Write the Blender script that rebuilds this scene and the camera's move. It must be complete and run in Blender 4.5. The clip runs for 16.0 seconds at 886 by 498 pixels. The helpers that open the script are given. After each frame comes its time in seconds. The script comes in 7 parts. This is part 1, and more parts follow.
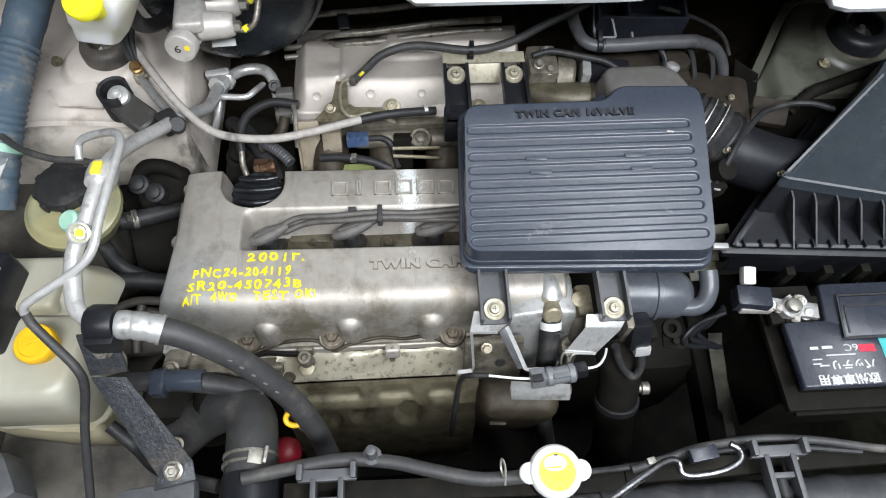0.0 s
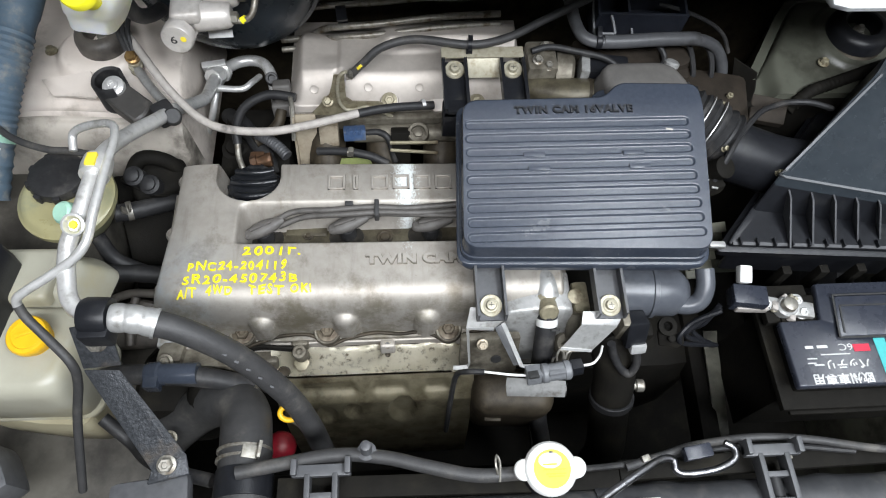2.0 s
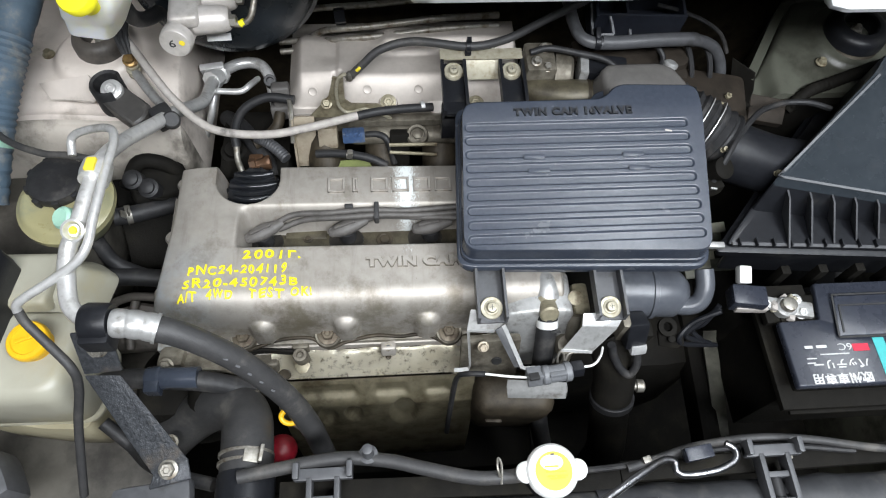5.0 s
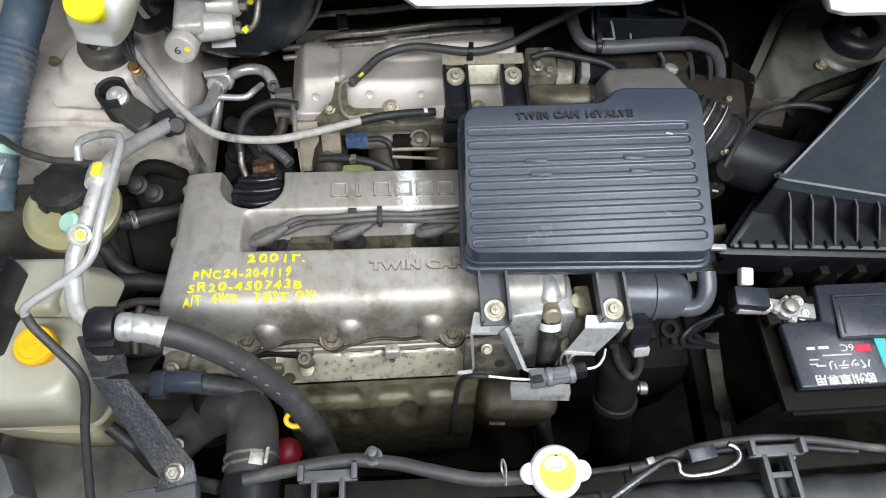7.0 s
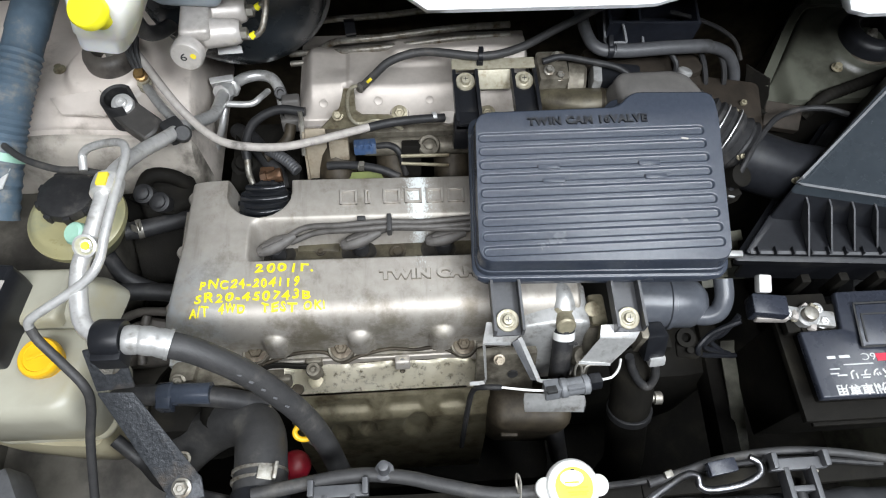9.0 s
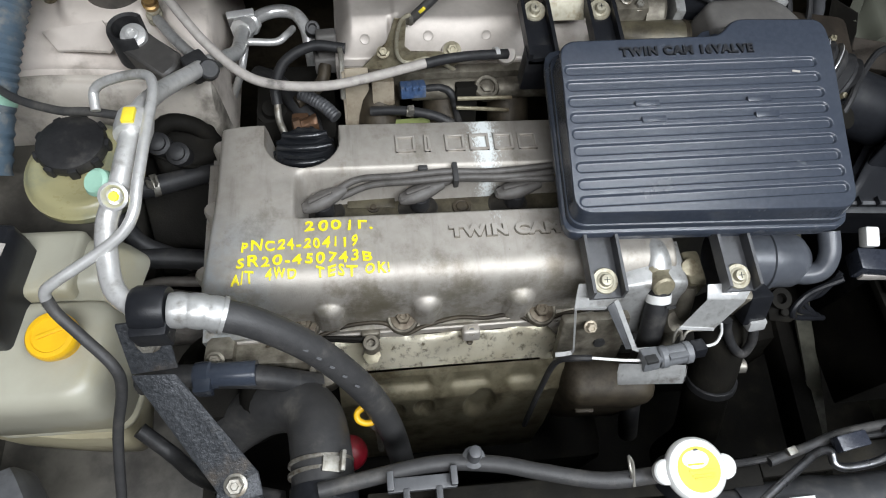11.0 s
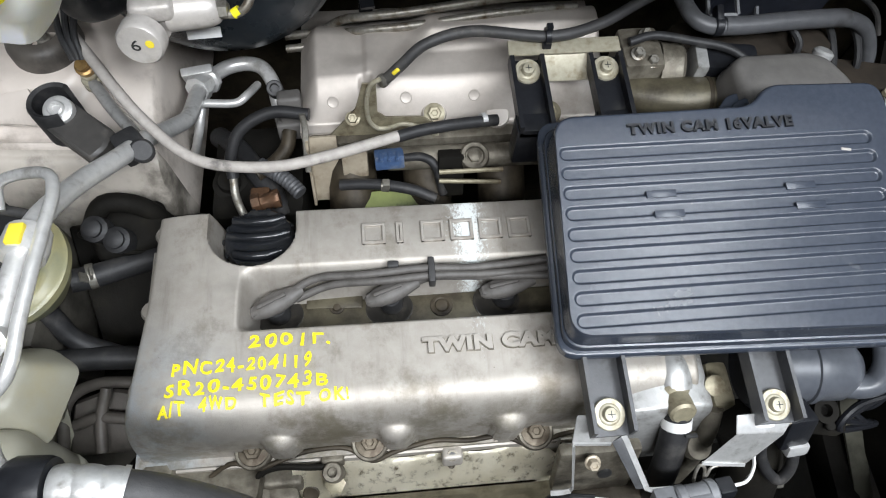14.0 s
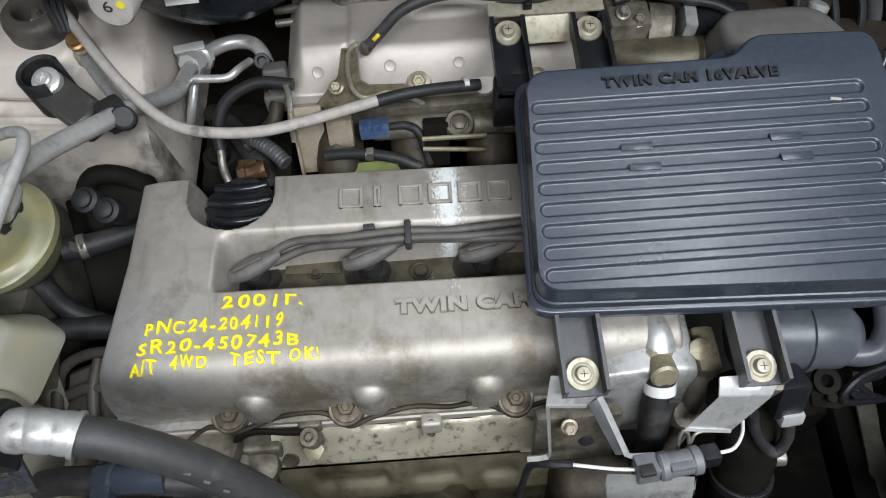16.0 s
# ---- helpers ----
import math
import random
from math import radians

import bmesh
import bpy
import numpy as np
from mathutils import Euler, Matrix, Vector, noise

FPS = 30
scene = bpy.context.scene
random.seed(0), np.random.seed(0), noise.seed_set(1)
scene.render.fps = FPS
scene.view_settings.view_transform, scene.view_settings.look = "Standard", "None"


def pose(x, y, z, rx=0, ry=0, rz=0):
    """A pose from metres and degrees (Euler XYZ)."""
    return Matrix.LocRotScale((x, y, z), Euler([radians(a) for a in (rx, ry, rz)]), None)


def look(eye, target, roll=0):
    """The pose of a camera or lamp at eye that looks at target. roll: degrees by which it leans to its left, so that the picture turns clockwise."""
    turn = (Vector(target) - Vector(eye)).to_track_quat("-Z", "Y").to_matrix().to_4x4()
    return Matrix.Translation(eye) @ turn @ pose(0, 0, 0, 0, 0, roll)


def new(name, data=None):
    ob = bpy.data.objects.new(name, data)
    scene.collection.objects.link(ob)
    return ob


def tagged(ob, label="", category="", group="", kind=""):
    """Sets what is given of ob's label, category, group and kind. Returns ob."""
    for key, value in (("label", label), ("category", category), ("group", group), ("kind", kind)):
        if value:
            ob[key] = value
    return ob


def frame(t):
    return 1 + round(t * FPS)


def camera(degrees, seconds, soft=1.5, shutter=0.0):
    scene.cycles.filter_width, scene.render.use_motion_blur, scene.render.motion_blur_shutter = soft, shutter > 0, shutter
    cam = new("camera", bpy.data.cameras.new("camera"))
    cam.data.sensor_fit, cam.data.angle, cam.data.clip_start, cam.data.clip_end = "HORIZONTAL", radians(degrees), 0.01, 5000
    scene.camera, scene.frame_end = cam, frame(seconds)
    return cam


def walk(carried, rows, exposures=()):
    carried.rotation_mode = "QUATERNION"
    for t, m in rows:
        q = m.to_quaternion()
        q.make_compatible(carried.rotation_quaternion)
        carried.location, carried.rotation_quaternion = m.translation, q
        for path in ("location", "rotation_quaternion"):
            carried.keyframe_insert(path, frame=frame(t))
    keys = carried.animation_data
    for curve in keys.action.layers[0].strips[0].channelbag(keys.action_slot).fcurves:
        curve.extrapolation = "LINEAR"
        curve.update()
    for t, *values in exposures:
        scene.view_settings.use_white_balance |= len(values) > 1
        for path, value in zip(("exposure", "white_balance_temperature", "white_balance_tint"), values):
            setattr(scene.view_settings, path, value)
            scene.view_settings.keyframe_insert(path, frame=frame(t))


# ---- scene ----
from mathutils.geometry import delaunay_2d_cdt

cam = camera(68.1, 16.0, soft=1.1)
PATH = [
    (0, (-0.017, 0.012, 1.569), (0.08, 0.962, -0.189), 2.8),
    (0.5, (-0.018, 0.014, 1.568), (0.08, 0.962, -0.19), 3.0),
    (1, (-0.017, 0.016, 1.569), (0.085, 0.962, -0.19), 3.2),
    (1.5, (-0.018, 0.016, 1.568), (0.09, 0.955, -0.194), 3.8),
    (2, (-0.019, 0.015, 1.567), (0.093, 0.948, -0.198), 4.3),
    (2.5, (-0.017, 0.017, 1.569), (0.09, 0.951, -0.196), 3.6),
    (3, (-0.021, 0.018, 1.568), (0.092, 0.952, -0.197), 4.0),
    (3.5, (-0.02, 0.019, 1.569), (0.091, 0.951, -0.197), 3.8),
    (4, (-0.022, 0.02, 1.568), (0.099, 0.947, -0.201), 4.5),
    (6.3, (-0.022, 0.018, 1.572), (0.096, 0.946, -0.196), 4.3),
    (6.5, (-0.024, 0.016, 1.571), (0.101, 0.946, -0.196), 4.5),
    (7, (-0.024, 0.015, 1.573), (0.091, 0.957, -0.187), 3.8),
    (7.5, (-0.023, 0.014, 1.574), (0.097, 0.965, -0.182), 4.0),
    (8, (-0.025, 0.015, 1.572), (0.107, 0.96, -0.185), 4.8),
    (8.5, (-0.027, 0.016, 1.574), (0.099, 0.959, -0.185), 4.5),
    (9, (-0.03, 0.027, 1.562), (0.071, 0.981, -0.193), 2.7),
    (9.5, (-0.058, 0.04, 1.486), (0.028, 1.032, -0.249), 3.6),
    (9.6, (-0.063, 0.048, 1.478), (0.022, 1.002, -0.278), 3.7),
    (9.7, (-0.086, 0.047, 1.466), (0.009, 0.997, -0.292), 4.0),
    (11.8, (-0.141, 0.119, 1.451), (0.083, 0.937, -0.361), 7.9),
    (12, (-0.109, 0.177, 1.445), (0.065, 0.99, -0.374), 4.0),
    (12.5, (-0.07, 0.238, 1.422), (0.082, 1.06, -0.395), 2.3),
    (13, (-0.071, 0.237, 1.425), (0.102, 1.096, -0.372), 3.2),
    (13.5, (-0.081, 0.213, 1.419), (0.06, 1.112, -0.362), 3.1),
    (14, (-0.078, 0.194, 1.408), (0.049, 1.079, -0.381), 3.5),
    (14.5, (-0.055, 0.182, 1.395), (0.038, 1.067, -0.396), 2.1),
    (15, (-0.036, 0.175, 1.394), (0.03, 1.069, -0.394), 0.6),
    (15.5, (-0.025, 0.166, 1.391), (-0.015, 1.079, -0.388), -3.3),
    (16, (-0.027, 0.158, 1.382), (-0.016, 1.077, -0.394), -3.5),
]
walk(cam, [(t, look(eye, target, roll)) for t, eye, target, roll in PATH], exposures=[(0.0, 0.2), (9.2, 0.2), (9.6, 0.14), (11.8, -0.06), (12.1, 0.04), (12.6, 0.28), (13.5, 0.28), (14.5, 0.06), (15.5, -0.14), (16.0, -0.14)])

# ---- light: unseen lamps assumed under a workshop ceiling ----
world = bpy.data.worlds.new("world")
scene.world = world
world.use_nodes = True
world.node_tree.nodes["Background"].inputs[0].default_value = (0.75, 0.85, 1.0, 1)
world.node_tree.nodes["Background"].inputs[1].default_value = 0.02


def area_lamp(name, m, sx, sy, watts, colour):
    data = bpy.data.lights.new(name, "AREA")
    data.shape, data.size, data.size_y, data.energy, data.color = "RECTANGLE", sx, sy, watts, colour
    ob = new(name, data)
    ob.matrix_world = m
    return ob


area_lamp("assumed_lamp", look((0.0, -1.05, 3.1), (0.0, 0.3, 0.9)), 1.8, 0.5, 71, (0.925, 0.955, 1.0))
area_lamp("assumed_lamp", look((1.25, -0.9, 3.1), (0.3, 0.3, 0.9)), 1.2, 0.5, 47, (0.87, 0.93, 1.0))

area_lamp("assumed_lamp", look((0.95, 0.46, 3.1), (0.45, 0.44, 0.9)), 1.6, 0.45, 36, (0.90, 0.95, 1.0))


# ---- materials ----
def material(name, colour, second=None, rough=0.5, metal=0.0, scale=60.0, amount=0.5, bump=0.15, bump_scale=400.0,
             dirt=None, dirt_scale=14.0, dirt_amount=0.0, coat=0.0, spread=0.12, glow=0.0, shine=0.5):
    m = bpy.data.materials.new(name)
    m.use_nodes = True
    nt = m.node_tree
    bsdf = nt.nodes["Principled BSDF"]
    co = nt.nodes.new("ShaderNodeTexCoord")

    def noise_tex(s, detail=6.0, rough_=0.6):
        n = nt.nodes.new("ShaderNodeTexNoise")
        n.inputs["Scale"].default_value, n.inputs["Detail"].default_value, n.inputs["Roughness"].default_value = s, detail, rough_
        nt.links.new(co.outputs["Object"], n.inputs["Vector"])
        return n

    def ramp(src, a, b):
        r = nt.nodes.new("ShaderNodeMapRange")
        r.inputs[1].default_value, r.inputs[2].default_value = a, b
        r.interpolation_type = "SMOOTHSTEP"
        nt.links.new(src, r.inputs[0])
        return r.outputs[0]

    def mix(fac, a, b):
        x = nt.nodes.new("ShaderNodeMix")
        x.data_type = "RGBA"
        for sock, v in ((x.inputs[0], fac), (x.inputs[6], a), (x.inputs[7], b)):
            if isinstance(v, bpy.types.NodeSocket):
                nt.links.new(v, sock)
            elif isinstance(v, tuple):
                sock.default_value = (*v[:3], 1)
            else:
                sock.default_value = v
        return x.outputs[2]

    second = second or tuple(c * 0.7 for c in colour)
    fine = noise_tex(scale)
    col = mix(ramp(fine.outputs["Fac"], 0.5 - amount * 0.5, 0.5 + amount * 0.5), colour, second)
    big = noise_tex(dirt_scale, 8.0, 0.65)
    if dirt:
        col = mix(ramp(big.outputs["Fac"], 0.72 - dirt_amount * 0.6, 0.85 - dirt_amount * 0.35), col, dirt)
    nt.links.new(col, bsdf.inputs["Base Color"])
    rg = nt.nodes.new("ShaderNodeMapRange")
    rg.inputs[3].default_value, rg.inputs[4].default_value = max(0.02, rough - spread), min(1.0, rough + spread)
    nt.links.new(big.outputs["Fac"], rg.inputs[0])
    nt.links.new(rg.outputs[0], bsdf.inputs["Roughness"])
    bsdf.inputs["Metallic"].default_value = metal
    bsdf.inputs["Specular IOR Level"].default_value = shine
    bsdf.inputs["Coat Weight"].default_value = coat
    if glow:
        bsdf.inputs["Subsurface Weight"].default_value = glow
        bsdf.inputs["Subsurface Radius"].default_value = (0.05, 0.045, 0.03)
        bsdf.inputs["Subsurface Scale"].default_value = 1.0
    if bump:
        bn = noise_tex(bump_scale, 4.0)
        b = nt.nodes.new("ShaderNodeBump")
        b.inputs["Strength"].default_value, b.inputs["Distance"].default_value = bump, 0.001
        nt.links.new(bn.outputs["Fac"], b.inputs["Height"])
        nt.links.new(b.outputs[0], bsdf.inputs["Normal"])
    return m


CAST = material("cast_aluminium", (0.46, 0.43, 0.39), (0.37, 0.34, 0.30), 0.58, 0.55, 75, 0.8, 0.16, 700, (0.21, 0.18, 0.14), 17, 0.36)
CAST_DARK = material("grimy_aluminium", (0.28, 0.26, 0.21), (0.16, 0.14, 0.11), 0.55, 0.5, 70, 0.7, 0.4, 500, (0.07, 0.06, 0.045), 18, 0.6)
PLENUM = material("plenum_aluminium", (0.52, 0.475, 0.43), (0.45, 0.41, 0.37), 0.55, 0.5, 120, 0.8, 0.2, 800, (0.33, 0.29, 0.245), 12, 0.28, spread=0.06)
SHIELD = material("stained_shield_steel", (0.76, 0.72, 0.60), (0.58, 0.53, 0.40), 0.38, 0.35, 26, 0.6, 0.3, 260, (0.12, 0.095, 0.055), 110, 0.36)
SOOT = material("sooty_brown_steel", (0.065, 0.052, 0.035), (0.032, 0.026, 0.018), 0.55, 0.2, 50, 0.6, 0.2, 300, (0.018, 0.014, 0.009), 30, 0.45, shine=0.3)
SHIELD_LOW = material("dark_brown_shield_steel", (0.30, 0.268, 0.185), (0.195, 0.17, 0.108), 0.42, 0.32, 50, 0.6, 0.2, 300, (0.09, 0.07, 0.04), 26, 0.45)
GREY_PLASTIC = material("blue_black_plastic", (0.041, 0.049, 0.066), (0.033, 0.040, 0.055), 0.24, 0.0, 200, 0.5, 0.08, 1400, (0.060, 0.065, 0.075), 22, 0.25)
BOOSTER = material("blue_black_drum_paint", (0.033, 0.040, 0.047), (0.025, 0.031, 0.037), 0.27, 0.0, 100, 0.5, 0.05, 500, (0.05, 0.053, 0.056), 20, 0.3)
DUSTY_PLASTIC = material("dusty_grey_plastic", (0.125, 0.118, 0.110), (0.085, 0.08, 0.075), 0.62, 0.0, 60, 0.7, 0.2, 600, (0.045, 0.043, 0.042), 18, 0.4)
BATTERY = material("battery_plastic", (0.030, 0.034, 0.046), (0.022, 0.025, 0.035), 0.28, 0.0, 200, 0.5, 0.08, 1200, (0.048, 0.048, 0.052), 30, 0.25, shine=0.45)
DIST_GREY = material("blue_grey_plastic", (0.085, 0.092, 0.105), (0.065, 0.070, 0.082), 0.32, 0.0, 120, 0.5, 0.12, 900, (0.045, 0.047, 0.05), 25, 0.35)
GREY_MID = material("mid_grey_plastic", (0.085, 0.087, 0.092), (0.058, 0.059, 0.063), 0.45, 0.0, 90, 0.6, 0.15, 800, (0.035, 0.034, 0.033), 30, 0.35)
CHROME = material("polished_rod_steel", (0.26, 0.26, 0.27), (0.19, 0.19, 0.20), 0.3, 1.0, 150, 0.5, 0.05, 800, (0.10, 0.095, 0.09), 40, 0.4)
BLACK_PLASTIC = material("black_plastic", (0.013, 0.014, 0.017), (0.008, 0.0085, 0.0105), 0.40, 0.0, 150, 0.5, 0.15, 900, (0.035, 0.034, 0.032), 18, 0.3, shine=0.35)
DARK = material("grimy_shaded_dark", (0.011, 0.010, 0.0083), (0.006, 0.0055, 0.0045), 0.75, 0.0, 80, 0.7, 0.5, 300, (0.020, 0.018, 0.0135), 20, 0.4, shine=0.12)
RUBBER = material("black_rubber", (0.026, 0.026, 0.027), (0.015, 0.015, 0.016), 0.52, 0.0, 120, 0.6, 0.2, 600, (0.065, 0.061, 0.057), 25, 0.4, shine=0.35)
DUSTY_RUBBER = material("dusty_rubber", (0.046, 0.045, 0.045), (0.027, 0.027, 0.028), 0.55, 0.0, 90, 0.7, 0.3, 500, (0.10, 0.094, 0.085), 22, 0.38)
CRIMP = material("dull_crimp_aluminium", (0.50, 0.50, 0.49), (0.38, 0.38, 0.37), 0.4, 0.5, 140, 0.6, 0.15, 800, (0.22, 0.21, 0.19), 60, 0.4)
PLUG_GREY = material("plug_grey_plastic", (0.16, 0.165, 0.175), (0.12, 0.125, 0.13), 0.45, 0.0, 150, 0.5, 0.15, 800, (0.07, 0.07, 0.07), 40, 0.3)
GREY_SLEEVE = material("grey_sleeve", (0.42, 0.39, 0.36), (0.31, 0.285, 0.26), 0.6, 0.0, 120, 0.6, 0.2, 600, (0.13, 0.12, 0.11), 40, 0.3)
ALU = material("pipe_aluminium", (0.70, 0.695, 0.68), (0.58, 0.575, 0.56), 0.33, 0.5, 140, 0.6, 0.15, 800, (0.36, 0.345, 0.32), 45, 0.35)
BRIGHT_CAST = material("bright_cast_aluminium", (0.60, 0.565, 0.53), (0.49, 0.46, 0.43), 0.42, 0.3, 120, 0.6, 0.2, 700, (0.40, 0.37, 0.33), 30, 0.35)
FEED = material("pale_blue_plastic", (0.42, 0.49, 0.56), (0.34, 0.41, 0.48), 0.35, 0.0, 30, 0.7, 0.06, 300, (0.5, 0.53, 0.55), 12, 0.3)
STEEL = material("zinc_steel", (0.36, 0.345, 0.31), (0.24, 0.225, 0.19), 0.46, 0.7, 200, 0.6, 0.15, 900, (0.11, 0.08, 0.05), 60, 0.42)
TAN = material("tan_zinc_plate", (0.44, 0.38, 0.29), (0.33, 0.28, 0.21), 0.45, 0.3, 90, 0.6, 0.15, 700, (0.16, 0.12, 0.08), 35, 0.42)
WASHER = material("cream_zinc_washer", (0.43, 0.40, 0.31), (0.31, 0.285, 0.21), 0.45, 0.3, 150, 0.6, 0.15, 900, (0.22, 0.18, 0.11), 80, 0.35)
YELLOW_ZINC = material("yellow_zinc", (0.34, 0.305, 0.215), (0.24, 0.215, 0.145), 0.45, 0.35, 150, 0.6, 0.15, 900, (0.13, 0.10, 0.06), 50, 0.45)
VALLEY = material("oily_valley_plate", (0.125, 0.11, 0.072), (0.075, 0.066, 0.045), 0.42, 0.3, 60, 0.6, 0.25, 500, (0.045, 0.037, 0.025), 40, 0.52)
RUSTY_BOLT = material("browned_bolt_steel", (0.15, 0.125, 0.09), (0.085, 0.07, 0.05), 0.48, 0.5, 150, 0.6, 0.2, 900, (0.06, 0.042, 0.026), 80, 0.45)
WHITE_STEEL = material("pale_zinc_plate", (0.62, 0.62, 0.61), (0.48, 0.48, 0.475), 0.36, 0.4, 120, 0.5, 0.1, 700, (0.25, 0.23, 0.2), 45, 0.3)
HAMMER = material("hammered_black_steel", (0.060, 0.064, 0.070), (0.028, 0.030, 0.034), 0.42, 0.3, 260, 0.4, 1.0, 330, (0.11, 0.09, 0.07), 20, 0.3)
TANK = material("milky_plastic", (0.39, 0.38, 0.31), (0.32, 0.305, 0.24), 0.38, 0.0, 20, 0.8, 0.08, 300, (0.36, 0.325, 0.215), 8, 0.42)
RESERVOIR = material("white_translucent_plastic", (0.93, 0.925, 0.86), (0.90, 0.89, 0.81), 0.35, 0.0, 20, 0.8, 0.05, 300, (0.7, 0.67, 0.52), 8, 0.2, glow=0.8)
TANK_LOW = material("dirty_milky_plastic", (0.35, 0.32, 0.22), (0.28, 0.25, 0.165), 0.4, 0.0, 20, 0.8, 0.08, 300, (0.18, 0.15, 0.09), 8, 0.45)
BOWL = material("yellowed_plastic", (0.37, 0.335, 0.175), (0.28, 0.265, 0.15), 0.3, 0.0, 20, 0.8, 0.06, 300, (0.19, 0.21, 0.155), 10, 0.45)
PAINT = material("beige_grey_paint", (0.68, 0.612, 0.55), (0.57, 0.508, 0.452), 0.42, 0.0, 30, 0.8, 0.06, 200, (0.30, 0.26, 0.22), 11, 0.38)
PAINT_DIM = material("shaded_dusty_green_grey_paint", (0.15, 0.148, 0.115), (0.10, 0.098, 0.075), 0.5, 0.0, 30, 0.8, 0.08, 200, (0.024, 0.022, 0.017), 9, 0.55, shine=0.25)
TOWER_GREEN = material("shaded_satin_green_grey_paint", (0.105, 0.108, 0.086), (0.080, 0.082, 0.064), 0.34, 0.0, 24, 0.8, 0.05, 200, (0.030, 0.029, 0.022), 8, 0.40, shine=0.45)
RUST_GRIME = material("rust_brown_grime", (0.042, 0.033, 0.025), (0.022, 0.018, 0.014), 0.7, 0.0, 60, 0.7, 0.4, 300, (0.022, 0.018, 0.014), 24, 0.45, shine=0.2)
TRAY_BLACK = material("blue_black_plastic", (0.020, 0.023, 0.032), (0.013, 0.015, 0.021), 0.4, 0.0, 120, 0.5, 0.08, 800, (0.035, 0.034, 0.034), 30, 0.3, shine=0.35)
RELAY_GREY = material("dusty_black_plastic", (0.060, 0.056, 0.052), (0.040, 0.038, 0.036), 0.5, 0.0, 90, 0.6, 0.15, 800, (0.10, 0.092, 0.082), 30, 0.3)
COPPER = material("browned_copper", (0.21, 0.115, 0.065), (0.12, 0.068, 0.04), 0.4, 0.6, 120, 0.6, 0.2, 700, (0.07, 0.045, 0.03), 50, 0.5)
MOUNT_DUST = material("dusty_brown_rubber", (0.115, 0.102, 0.088), (0.07, 0.062, 0.054), 0.5, 0.0, 60, 0.7, 0.2, 500, (0.035, 0.032, 0.030), 24, 0.4)
PAINT_FRONT = material("shaded_stained_beige_paint", (0.50, 0.452, 0.395), (0.38, 0.345, 0.298), 0.5, 0.0, 30, 0.8, 0.1, 200, (0.085, 0.076, 0.062), 13, 0.5)
PAINT_LOW = material("shaded_grimy_beige_paint", (0.115, 0.106, 0.088), (0.068, 0.062, 0.052), 0.55, 0.0, 30, 0.8, 0.1, 200, (0.025, 0.022, 0.018), 9, 0.5)
WHITE = material("white_body_paint", (0.62, 0.63, 0.63), (0.58, 0.59, 0.59), 0.25, 0.0, 20, 0.8, 0.03, 200, coat=0.5)
YELLOW = material("yellow_plastic", (0.85, 0.50, 0.015), (0.75, 0.42, 0.01), 0.4, 0.0, 60, 0.6, 0.1, 500, (0.55, 0.34, 0.03), 30, 0.3)
YELLOW_CAP = material("bright_yellow_plastic", (0.88, 0.82, 0.02), (0.8, 0.72, 0.02), 0.4, 0.0, 60, 0.6, 0.1, 500)
MARKER = material("yellow_marker_paint", (0.90, 0.78, 0.015), (0.82, 0.68, 0.01), 0.5, 0.0, 300, 0.5, 0.2, 900)
BLUE = material("blue_connector", (0.055, 0.10, 0.20), (0.035, 0.065, 0.14), 0.45, 0.0, 150, 0.5, 0.15, 700, (0.12, 0.14, 0.17), 60, 0.4)
GREEN = material("mint_green_plastic", (0.33, 0.55, 0.43), (0.28, 0.48, 0.38), 0.4, 0.0, 100, 0.5, 0.1, 600)
RED = material("red_plastic", (0.30, 0.012, 0.025), (0.2, 0.008, 0.016), 0.4, 0.0, 100, 0.5, 0.1, 600, (0.06, 0.01, 0.01), 40, 0.3)
BRASS = material("brass_fitting", (0.42, 0.27, 0.10), (0.28, 0.17, 0.07), 0.38, 0.7, 120, 0.6, 0.2, 700, (0.07, 0.05, 0.03), 60, 0.45)
GREEN_PLATE = material("olive_green_plate", (0.27, 0.31, 0.11), (0.19, 0.22, 0.08), 0.5, 0.0, 60, 0.6, 0.15, 500, (0.06, 0.06, 0.03), 40, 0.4)
BLUE_DUCT = material("dusty_blue_tube", (0.085, 0.125, 0.165), (0.055, 0.085, 0.115), 0.6, 0.0, 80, 0.7, 0.15, 500, (0.27, 0.26, 0.23), 20, 0.4)
LABEL_WHITE = material("white_print", (0.60, 0.60, 0.59), (0.50, 0.50, 0.49), 0.5, 0.0, 200, 0.5, 0.05, 500)
LABEL_RED = material("red_print", (0.6, 0.03, 0.06), (0.5, 0.02, 0.05), 0.5, 0.0, 200, 0.5, 0.05, 500)
LABEL_TEAL = material("teal_print", (0.06, 0.42, 0.42), (0.05, 0.36, 0.36), 0.5, 0.0, 200, 0.5, 0.05, 500)
LABEL_YELLOW = material("yellow_sticker", (0.85, 0.70, 0.05), (0.8, 0.62, 0.04), 0.5, 0.0, 200, 0.5, 0.05, 500)
CAP_WHITE = material("white_enamel", (0.72, 0.72, 0.70), (0.64, 0.64, 0.62), 0.3, 0.0, 100, 0.5, 0.05, 500)
PRINT_DARK = material("dark_print_and_hollow", (0.03, 0.03, 0.03), (0.02, 0.02, 0.02), 0.5, 0.0, 200, 0.5, 0.05, 500)
BOOT = material("dusty_grey_rubber", (0.115, 0.107, 0.099), (0.07, 0.065, 0.06), 0.55, 0.0, 110, 0.7, 0.3, 600, (0.06, 0.055, 0.05), 45, 0.42)
WELL = material("well_shade_black", (0.022, 0.019, 0.016), (0.012, 0.011, 0.009), 0.45, 0.0, 80, 0.6, 0.2, 500, (0.05, 0.043, 0.032), 60, 0.4)
